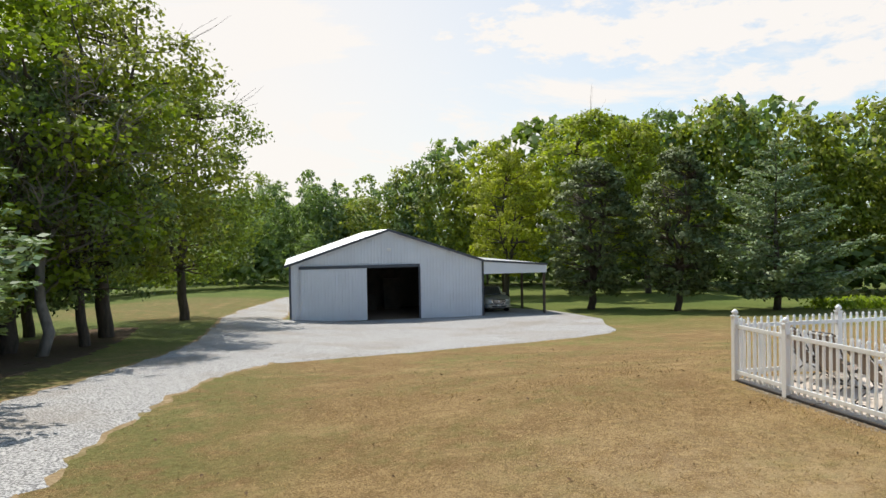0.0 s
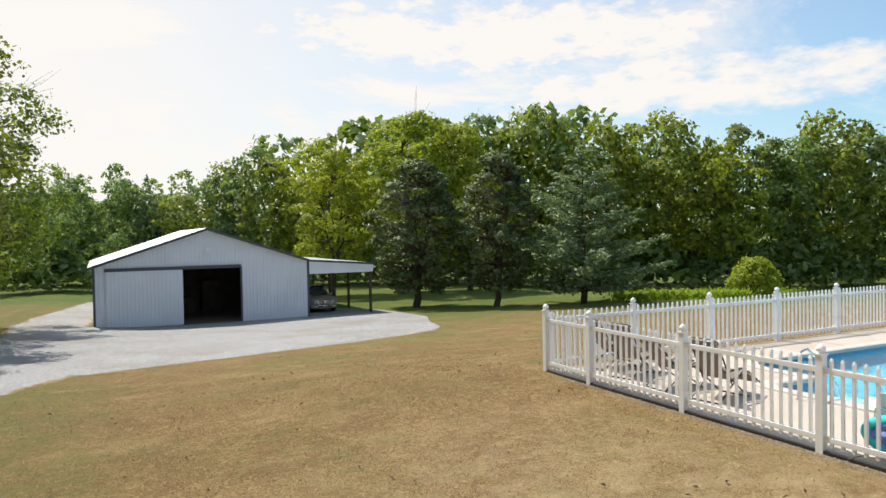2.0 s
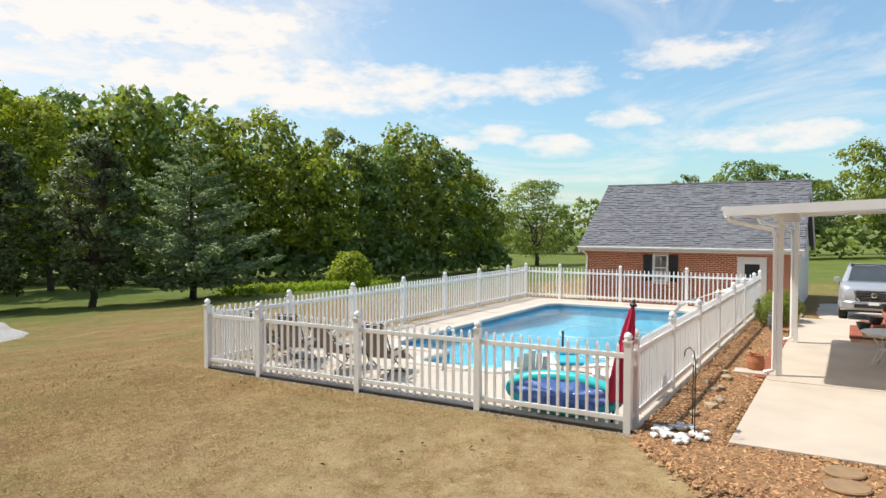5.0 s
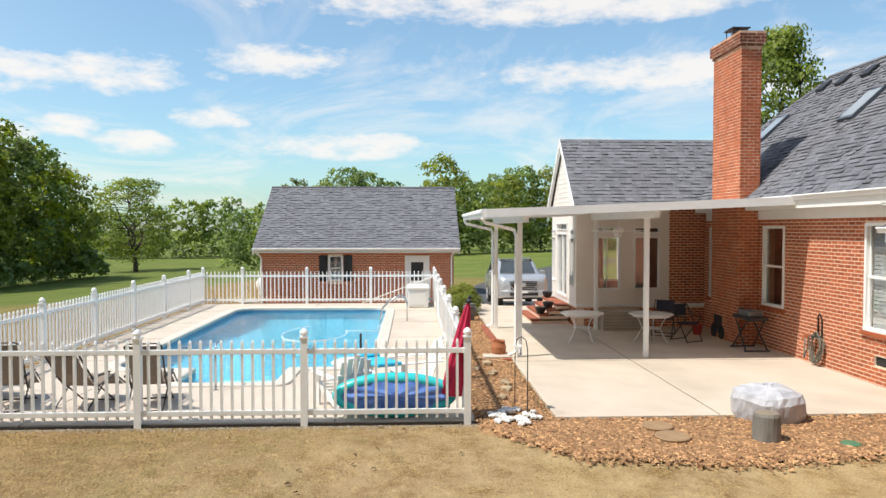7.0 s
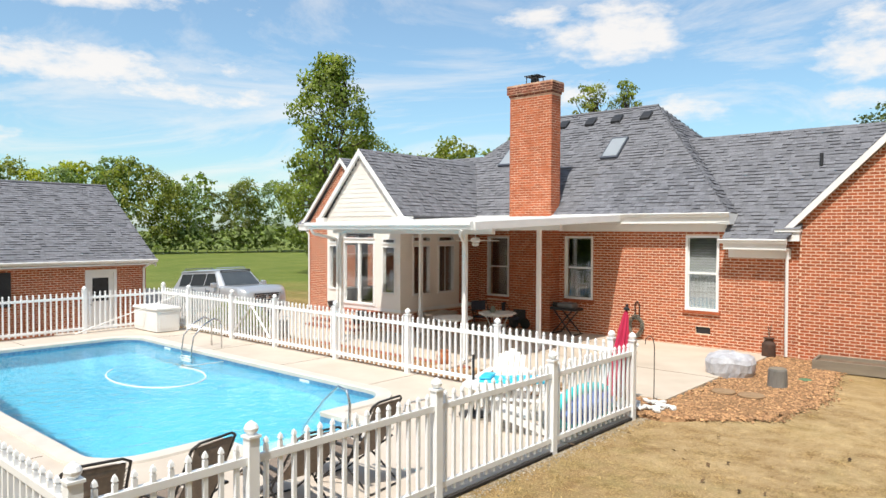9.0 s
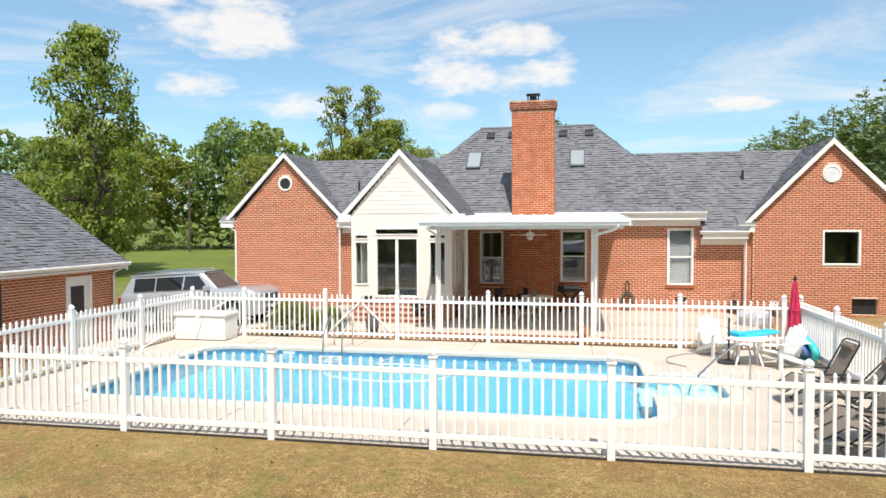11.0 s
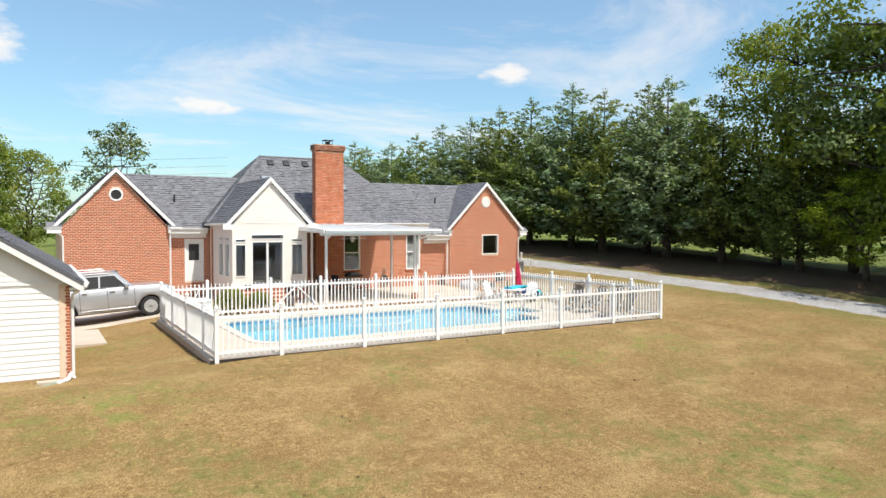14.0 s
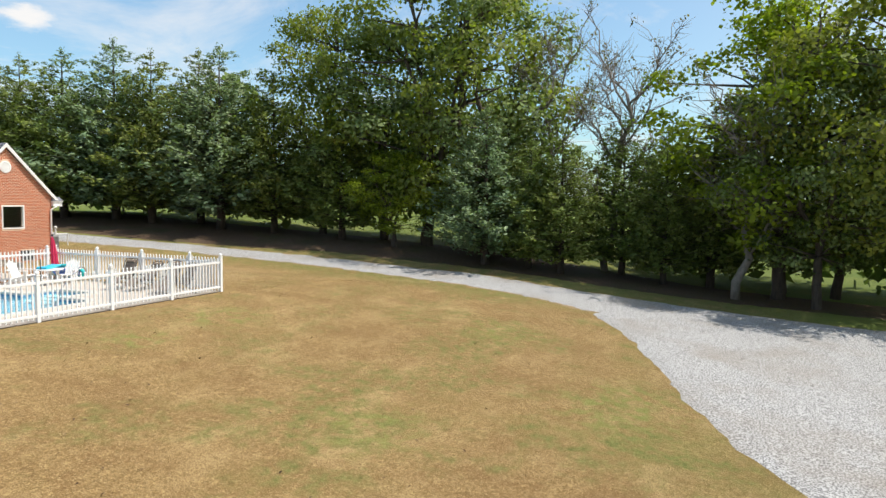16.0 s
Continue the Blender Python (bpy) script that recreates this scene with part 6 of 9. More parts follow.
def bush(fol, wood, rnd, h, w, leaves, size):
    for k in range(5):
        ang = k * 1.3
        limb(wood, (0, 0, -0.1), (math.cos(ang) * w * 0.5, math.sin(ang) * w * 0.5, h * 0.7), 0.04, 0.015, rnd)
    for k in range(16):
        ang, t = k * 2.4, (k + 0.5) / 16
        rad = w * math.cos(t * 1.3) * 0.72
        fol.clump((math.cos(ang) * rad, math.sin(ang) * rad, h * (0.22 + 0.55 * t)), w * 0.36, h * 0.24, leaves // 16, size, (math.cos(ang) * (1 - t), math.sin(ang) * (1 - t), t))


def bare_tree(fol, wood, rnd, h, w, leaves, size):
    """A tree that has lost most of its leaves: forks of forks down to fine twigs."""
    lean = Vector((w * 0.35, -w * 0.1, 0))
    stem = limb(wood, (0, 0, -0.4), lean + Vector((0, 0, h * 0.62)), h * 0.015, h * 0.006, rnd, 0.05, 8, 7)
    for k in range(15):
        ang = k * 2.4 + rnd.uniform(-0.4, 0.4)
        t = 0.30 + 0.70 * k / 14
        st = stem[min(7, int(t * 7))].lerp(stem[min(7, int(t * 7) + 1)], t * 7 % 1)
        d = Vector((math.cos(ang) * w * rnd.uniform(0.5, 1.0), math.sin(ang) * w * rnd.uniform(0.5, 1.0), h * rnd.uniform(0.10, 0.36)))
        pts = limb(wood, st, st + d, h * 0.0046, h * 0.0014, rnd, 0.12, 5, 5)
        for j in range(13):
            i = rnd.randint(1, 4)
            s2 = pts[i].lerp(pts[i + 1], rnd.random())
            t2 = s2 + (d.normalized() * 0.8 + Vector((rnd.gauss(0, 0.7), rnd.gauss(0, 0.7), rnd.gauss(0.2, 0.6)))) * w * 0.26
            limb(wood, s2, t2, h * 0.0021, h * 0.0008, rnd, 0.12, 3, 3)
            for _ in range(5):
                s3 = s2.lerp(t2, rnd.random())
                limb(wood, s3, s3 + (t2 - s2) * 0.3 + Vector((rnd.gauss(0, 1), rnd.gauss(0, 1), rnd.gauss(0.1, 0.8))) * w * 0.10, h * 0.0008, h * 0.0004, rnd, 0.1, 3, 2)
            if rnd.random() < 0.5:
                fol.clump(t2, w * 0.13, w * 0.10, leaves // 60, size, (0, 0, 0.3), None, 0.8, 0.2)


TREES = {}
KINDS = {"broad": (0.16, 0.85, 64, 10), "tall": (0.17, 1.05, 70, 6), "oval": (0.11, 0.80, 220, 0), "poplar": (0.16, 0.95, 96, 10), "pyramid": (0.08, 0.62, 130, 8)}


def tree_kind(key, kind, seed, height, width, leaves, size, leafmat, bark=None):
    """Builds the trunk and crown meshes that all trees of one kind share."""
    rnd, fol, wood = random.Random(seed), Foliage(seed), Mesh()
    h, w = height, width / 2
    if kind in KINDS:
        low, peak, lobes, twigs = KINDS[kind]
        broadleaf(fol, wood, rnd, h, w, leaves, size, low, peak, lobes if leaves > 2500 else lobes // 2 + 6, twigs if leaves > 2500 else 0, 0.3 if kind == "oval" else 1)
    elif kind == "pine":
        conifer(fol, wood, rnd, h, w, leaves, size, 0.10, 17, 0.26, 0.62, 0.55, 1.35)
    elif kind == "cedar":
        conifer(fol, wood, rnd, h, w, leaves, size, 0.10, 30, 0.46, 0.62, 0.85, 1.4)
    elif kind == "bush":
        bush(fol, wood, rnd, h, w, leaves, size)
    else:
        bare_tree(fol, wood, rnd, h, w, leaves, size)
    TREES[key] = (wood.data("trunk", bark or BARK, True), fol.data("crown", leafmat), height)


tree_kind("maple", "broad", 1, 15, 11, 7000, 0.36, LEAF)
tree_kind("yard", "broad", 21, 15, 11, 15000, 0.25, LEAF_BRIGHT)
tree_kind("yard_dark", "broad", 23, 15, 11, 13000, 0.28, LEAF_DARK)
tree_kind("yard_yellow", "broad", 25, 13, 9, 14000, 0.235, LEAF_LIME)
tree_kind("yellow", "broad", 2, 18, 11, 9000, 0.44, LEAF_YELLOW)
tree_kind("pear", "oval", 5, 11.2, 5.6, 14000, 0.24, LEAF_PEAR)
tree_kind("pine", "pine", 6, 12.6, 10.5, 18000, 0.36, NEEDLE)
tree_kind("cedar", "cedar", 7, 13, 7.4, 14500, 0.31, CEDAR)
tree_kind("cedar_b", "cedar", 17, 12, 7.6, 14500, 0.31, NEEDLE)
tree_kind("cedar_c", "cedar", 27, 12.5, 7.0, 14500, 0.31, CEDAR)
tree_kind("poplar", "poplar", 8, 17, 5.0, 5000, 0.28, LEAF)
tree_kind("lone_pine", "tall", 19, 16, 9.5, 3600, 0.42, LEAF_PEAR)
tree_kind("tulip", "pyramid", 18, 18, 9.5, 14000, 0.37, LEAF)
tree_kind("bush", "bush", 9, 2.4, 3.0, 3600, 0.18, LEAF_YELLOW)
tree_kind("shrub", "bush", 10, 1.0, 1.6, 5000, 0.06, LEAF)
tree_kind("bare", "bare", 11, 15, 8, 900, 0.22, TAN_LEAF, PALE_BARK)
tree_kind("bare_b", "bare", 13, 15, 7, 500, 0.20, TAN_LEAF, PALE_BARK)


def tree(key, x, y, scale, label, category="tree", group="", turn=None, sink=0.0, name="tree", wide=1.0):
    wood, crown, h = TREES[key]
    s = scale / h
    t = thing(name, Matrix.LocRotScale((x, y, ground_z(x, y) - sink), Euler((0, 0, turn if turn is not None else random.uniform(0, 6.28))), (s * wide, s * wide, s)), label, category, group)
    for nm, me in (("trunk", wood), ("crown", crown)):
        o = new(nm, me)
        o.parent = t
    return t


random.seed(4)
HEDGE = "trees along the drive"
CEDAR_TXT, GREY_TXT = "dark cedar beside the gravel drive", "dense grey-green cedar tree"
for key, x, y, s, wide, label in (
        ("yard", -15.8, 44.5, 16.0, 1.05, "tall broad green maple beside the drive"), ("yard", -18.1, 34.4, 17.6, 1.05, "tall broad green maple beside the drive"),
        ("yard_dark", -17.9, 30.1, 12.5, 1.0, "dark broad tree leaning over the drive"), ("yard_yellow", -20.6, 28.4, 16.0, 1.1, "bright yellow-green maple beside the drive"),
        ("bare", -18.6, 26.4, 14.5, 1.1, "half-bare tree with pale leaning limbs"), ("yard_dark", -22.5, 37.0, 14.0, 1.0, "dark broad hedgerow tree"),
        ("yard_dark", -23.4, 31.5, 13.5, 1.0, "dark broad hedgerow tree"), ("cedar", -20.6, 22.6, 9.0, 1.15, CEDAR_TXT), ("cedar_c", -22.4, 25.0, 10.5, 1.2, CEDAR_TXT),
        ("bare_b", -22.5, 19.0, 17.0, 0.9, "tall half-bare tree with thin twigs"), ("bare_b", -23.4, 15.5, 18.0, 0.9, "tall half-bare tree with thin twigs"),
        ("cedar_c", -18.7, 17.1, 8.4, 1.2, CEDAR_TXT), ("cedar", -18.9, 15.2, 7.6, 1.2, CEDAR_TXT), ("cedar_b", -18.4, 12.6, 9.4, 1.25, GREY_TXT), ("cedar", -22.0, 12.8, 11.5, 1.2, CEDAR_TXT), ("cedar_c", -22.0, 20.0, 9.6, 1.2, CEDAR_TXT),
        ("yard", -23.3, 6.6, 21.0, 0.95, "very tall green tree above the hedgerow"), ("yard_dark", -25.0, 9.8, 18.5, 0.95, "dark tall hedgerow tree"),
        ("yard_yellow", -20.4, 5.6, 6.2, 1.3, "young light green tree by the drive"), ("yard_dark", -24.1, 2.8, 15.0, 1.0, "dark broad hedgerow tree"),
        ("yard", -23.4, -2.0, 16.2, 0.9, "green tree among dark cedars"), ("cedar", -21.2, 1.0, 10.0, 1.3, CEDAR_TXT), ("cedar_c", -21.0, -4.6, 11.4, 1.3, CEDAR_TXT), ("cedar_b", -20.0, -8.6, 13.4, 1.3, GREY_TXT),
        ("cedar", -21.6, -12.0, 13.4, 1.3, CEDAR_TXT), ("cedar_c", -19.4, -14.6, 13.0, 1.3, CEDAR_TXT), ("cedar_b", -19.4, -18.4, 14.0, 1.3, GREY_TXT), ("cedar", -18.2, -22.6, 13.2, 1.3, CEDAR_TXT), ("cedar_c", -17.6, -26.6, 13.0, 1.3, CEDAR_TXT),
        ("cedar_b", -17.0, -30.6, 12.6, 1.3, GREY_TXT), ("cedar", -16.4, -35.0, 12.6, 1.3, CEDAR_TXT), ("cedar_c", -15.8, -39.6, 12.0, 1.3, CEDAR_TXT), ("cedar_b", -15.2, -44.5, 11.6, 1.3, GREY_TXT),
        ("cedar", -14.6, -50.0, 11.6, 1.3, CEDAR_TXT), ("cedar_c", -15.6, -56.0, 12.8, 1.3, CEDAR_TXT), ("cedar_b", -15.0, -62.0, 12.4, 1.3, GREY_TXT), ("cedar", -14.5, -68.0, 12.2, 1.3, CEDAR_TXT), ("cedar_c", -15.5, -75.0, 12.0, 1.3, CEDAR_TXT)):
    tree(key, x, y, s, label, group=HEDGE, wide=wide * (1.22 if key[0] == "c" else 1.0) * random.uniform(0.92, 1.08))
tree("pear", 13.6, 45.8, 11.6, "dark oval ornamental pear on the lawn", group="lawn trees", wide=1.3)
tree("pear", 18.3, 41.4, 11.8, "dark oval ornamental pear on the lawn", group="lawn trees", wide=1.05)
tree("pine", 24.0, 38.4, 12.4, "broad blue-green white pine on the lawn", group="lawn trees", wide=1.3)
for x, y, s, w in ((12.2, 63.1, 14.6, 0.95), (20.2, 61.0, 18.4, 1.15), (26.4, 60.6, 17.4, 0.85)):
    tree("yellow", x, y, s, "bright yellow-green tree at the wood's edge", group="yellow trees", wide=w)
tree("bush", 45.0, 40.4, 3.8, "round yellow-green bush at the wood's edge", "bush", name="bush")
tree("maple", 120, 52, 17.0, "lone round tree in the far meadow", wide=1.3)
tree("tulip", 40.4, -26.3, 18.6, "tall pointed green tree behind the garage", wide=0.75)
tree("maple", 47.0, -36.0, 13.0, "round green tree behind the garage")
tree("poplar", 30.1, -52.1, 18.9, "tall thin poplar behind the house", wide=0.9)
tree("poplar", 27.4, -54.8, 19.2, "tall thin poplar behind the house", wide=0.75)
tree("tulip", 25.6, -53.0, 15.2, "dense pointed green tree behind the house", wide=1.0)
tree("tulip", 28.6, -50.5, 13.0, "dense pointed green tree behind the house", wide=1.0)
tree("maple", 24.4, -63.8, 13.0, "green tree behind the house", wide=0.8)
for x, y, s in ((33.5, -57.0, 12.0), (38.5, -50.0, 11.0), (21.0, -68.0, 12.5)):
    tree("maple", x, y, s, "green tree behind the house", group="trees behind the house")
tree("lone_pine", 10.2, -84.0, 18.0, "lone pine top behind the roof")


def woods(name, rows, label):
    """Far woodland as one mesh of many crowns and trunks."""
    for keyname in sorted({r[0] for r in rows}):
        wood, crown, h = TREES[keyname]
        n = len(crown.vertices)
        co, no = np.empty(n * 3, np.float32), np.empty(n * 3, np.float32)
        crown.vertices.foreach_get("co", co)
        crown.attributes["custom_normal"].data.foreach_get("vector", no)
        co, no = co.reshape(-1, 3), no.reshape(-1, 3)
        allv, alln = [], []
        for _, x, y, s, wide, turn in (r for r in rows if r[0] == keyname):
            k, c, d = s / h, math.cos(turn), math.sin(turn)
            allv.append(np.stack(((co[:, 0] * c - co[:, 1] * d) * k * wide + x, (co[:, 0] * d + co[:, 1] * c) * k * wide + y, co[:, 2] * k + ground_z(x, y)), 1))
            alln.append(np.stack((no[:, 0] * c - no[:, 1] * d, no[:, 0] * d + no[:, 1] * c, no[:, 2]), 1))
        tagged(new(name, leaf_mesh(name, np.concatenate(allv), np.concatenate(alln), crown.materials[0])), label, "woods", kind="stuff")


tree_kind("edge_green", "tall", 31, 20, 13, 2600, 0.75, LEAF)
tree_kind("edge_dark", "tall", 32, 20, 12, 2600, 0.75, LEAF_DARK)
tree_kind("edge_yellow", "broad", 33, 18, 12, 2600, 0.71, LEAF_YELLOW)
tree_kind("far_green", "tall", 41, 20, 13, 640, 1.45, LEAF)
tree_kind("far_dark", "tall", 42, 20, 13, 640, 1.45, LEAF_DARK)
tree_kind("far_pine", "cedar", 34, 18, 8, 700, 1.18, NEEDLE)
tree_kind("under", "bush", 35, 4, 7, 240, 0.80, LEAF_DARK)
rw = random.Random(12)
rows = []


def belt(x0, y0, x1, y1, n, depth, h0, h1, kinds, under=True):
    """Trees along a line, some set back from the yard; heights go from h0 to h1."""
    nx, ny = -(y1 - y0), (x1 - x0)
    L = math.hypot(nx, ny)
    away = 1 if nx * ((x0 + x1) / 2) + ny * ((y0 + y1) / 2 - 5) > 0 else -1
    nx, ny = nx / L * away, ny / L * away
    for i in range(n):
        t = (i + 0.5 + rw.uniform(-0.4, 0.4)) / n
        px, py = x0 + (x1 - x0) * t, y0 + (y1 - y0) * t
        d = rw.uniform(0, depth)
        s = (h0 + (h1 - h0) * t) * rw.uniform(0.72, 1.14)
        rows.append((rw.choice(kinds), px + nx * d, py + ny * d, s, rw.uniform(0.75, 1.05), rw.uniform(0, 6.28)))
        if under:
            rows.append(("under", px + nx * 1.0, py + ny * 1.0, rw.uniform(2.5, 6), rw.uniform(0.8, 1.4), rw.uniform(0, 6.28)))


tree_kind("edge_pale", "tall", 36, 20, 11, 2500, 0.69, LEAF_PALE)
EDGE = ["edge_green", "edge_dark", "edge_dark", "edge_pale", "edge_green", "edge_yellow"]
DEEP = ["far_green", "far_dark", "far_dark"]
# wood edge from behind the barn to the east
belt(9.0, 86.0, 34.0, 68.0, 9, 5, 16.0, 20.5, ["edge_dark", "edge_green", "edge_dark", "edge_yellow"])
belt(34.0, 67.0, 58.0, 53.0, 10, 5, 20.2, 20.0, EDGE)
belt(58.0, 52.0, 90.0, 51.0, 11, 5, 20.0, 18.5, EDGE)
belt(90.0, 50.0, 104.0, 52.0, 4, 5, 16.0, 12.0, EDGE)
belt(14.0, 98.0, 60.0, 66.0, 14, 6, 20.5, 22.5, DEEP, False)
belt(60.0, 62.0, 104.0, 66.0, 10, 8, 20.5, 15.0, DEEP, False)
belt(-5.0, 96.0, 10.0, 88.0, 7, 8, 13.5, 16.5, ["edge_dark", "far_pine", "edge_green"])
belt(-26.0, 76.0, -6.0, 86.0, 7, 6, 7.0, 8.0, ["edge_yellow", "edge_green", "edge_dark"])
belt(-24.0, 92.0, 0.0, 98.0, 10, 5, 11.0, 13.0, ["edge_dark", "far_pine", "edge_dark"])
belt(-48.0, 120.0, 20.0, 130.0, 20, 16, 13.0, 16.0, ["far_pine", "far_dark", "far_pine"], False)
belt(-140.0, 240.0, 120.0, 240.0, 32, 40, 19.0, 19.0, ["far_green", "far_dark", "far_pine"], False)
# beyond the meadow
belt(178.0, -30.0, 190.0, 120.0, 44, 16, 16.0, 15.0, DEEP)
belt(102.0, 30.0, 100.0, -10.0, 10, 5, 12.5, 15.0, EDGE)
belt(100.0, -10.0, 90.0, -60.0, 17, 6, 12.5, 13.0, EDGE)
belt(120.0, 30.0, 108.0, -62.0, 16, 8, 13.0, 14.0, DEEP, False)
belt(90.0, -60.0, 58.0, -92.0, 12, 10, 16.0, 20.0, EDGE)
belt(100.0, -75.0, 50.0, -112.0, 14, 10, 19.0, 22.0, DEEP, False)
belt(58.0, -92.0, 40.0, -104.0, 5, 10, 17.0, 12.0, DEEP)
belt(40.0, -110.0, -30.0, -120.0, 14, 14, 9.0, 9.0, DEEP, False)
# behind the hedgerow: a gap of open field, then far trees
belt(-27.0, 22.0, -27.0, 40.0, 5, 4, 10.0, 11.0, ["far_dark", "far_green"])
belt(-25.0, -4.0, -20.5, -70.0, 22, 3, 10.5, 9.5, ["far_pine", "far_pine", "far_dark"])
belt(-27.0, 14.0, -27.0, -8.0, 5, 3, 10.0, 10.0, ["far_dark", "far_pine"], False)
belt(-95.0, -90.0, -95.0, 70.0, 22, 14, 13.0, 13.0, DEEP)
belt(-30.0, 60.0, -26.0, 76.0, 4, 5, 9.0, 8.0, ["edge_yellow", "edge_green"])
weeds = Foliage(77)
for k in range(420):
    t = rw.random()
    x, y = 27.0 + 25.0 * t + rw.gauss(0, 0.7), 37.5 + 5.0 * t + rw.uniform(-2.2, 2.2)
    weeds.clump((x, y, ground_z(x, y) + 0.30), 0.55, rw.uniform(0.35, 0.62), 16, 0.30, (0, 0, 0.3), (0, 0, 1), 0.8, 0.2)
tagged(new("tall_weeds", weeds.data("tall_weeds", LEAF_LIME)), "bright green tall weeds at the wood's edge", "weeds", kind="stuff")
woods("woodland", rows, "dense mixed woodland edge in dark and yellow greens")


# ---- vehicles ----
PAINT_SILVER = mat("silver_paint", (0.52, 0.535, 0.56), (0.49, 0.505, 0.53), 1.5, 0.28, metal=0.45, coat=0.7)
PAINT_PEWTER = mat("pewter_paint", (0.52, 0.51, 0.49), (0.47, 0.46, 0.44), 1.5, 0.32, metal=0.4, coat=0.5)
TINT = mat("tinted_glass", (0.012, 0.014, 0.016), (0.018, 0.02, 0.022), 2, 0.05, spec=0.8)
SCREEN = mat("windscreen", (0.05, 0.06, 0.065), (0.07, 0.08, 0.085), 2, 0.04, spec=0.9)
RUBBER = mat("rubber", (0.02, 0.02, 0.021), (0.03, 0.03, 0.03), 8, 0.85)
LAMP = mat("headlamp", (0.75, 0.77, 0.78), (0.62, 0.64, 0.66), 8, 0.1, spec=0.8)
TAIL = mat("tail_lamp", (0.35, 0.02, 0.02), (0.25, 0.015, 0.015), 6, 0.15)


def loft_body(rings):
    """A closed skin over rings of points, all of one length."""
    m, n = Mesh(), len(rings[0])
    for r in rings:
        m.v.extend(r)
    for k in range(len(rings) - 1):
        for i in range(n):
            j = (i + 1) % n
            m.f.append((k * n + i, k * n + j, (k + 1) * n + j, (k + 1) * n + i))
    m.f.append(tuple(reversed(range(n))))
    m.f.append(tuple((len(rings) - 1) * n + i for i in range(n)))
    return m


def ring(x, z0, z1, w, bulge=0.03, r=0.10):
    """A rounded cross-section of a car body at x."""
    h = z1 - z0
    half = [(w - 0.10, z0), (w - 0.02, z0 + 0.10), (w, z0 + 0.25 * h), (w + bulge, z0 + 0.6 * h), (w, z1 - r), (w - 0.04, z1 - 0.035), (w - 0.14, z1)]
    return [(x, y, z) for y, z in half] + [(x, -y, z) for y, z in reversed(half)]


ALLOY = mat("alloy_wheel", (0.60, 0.61, 0.62), (0.52, 0.53, 0.54), 6, 0.35, metal=0.35)


def wheel(parent, x, y, r, sgn):
    w = part("wheel", Mesh(), RUBBER, parent, at=pose(x, y, r, 90 * 1.0, 0, 0))
    prof = [(r * 0.62, -0.13), (r * 0.93, -0.13), (r, -0.09), (r, 0.09), (r * 0.93, 0.13), (r * 0.62, 0.13)]
    part("tyre", Mesh().lathe(prof, 28), RUBBER, w, smooth=False)
    rim = Mesh().lathe([(r * 0.57, 0.131), (r * 0.58, 0.146), (r * 0.66, 0.142), (r * 0.67, 0.10)], 28)
    s = part("rim", rim, ALLOY, w, "bright alloy rim", at=pose(0, 0, 0, 0 if sgn < 0 else 180, 0, 0))
    for k in range(7):
        part("spoke", Mesh().box(0.0, r * 0.59, -0.026, 0.026, 0.128, 0.148), ALLOY, w, at=pose(0, 0, 0, 0 if sgn < 0 else 180, 0, 0) @ pose(0, 0, 0, 0, 0, k * 360 / 7))
    return w


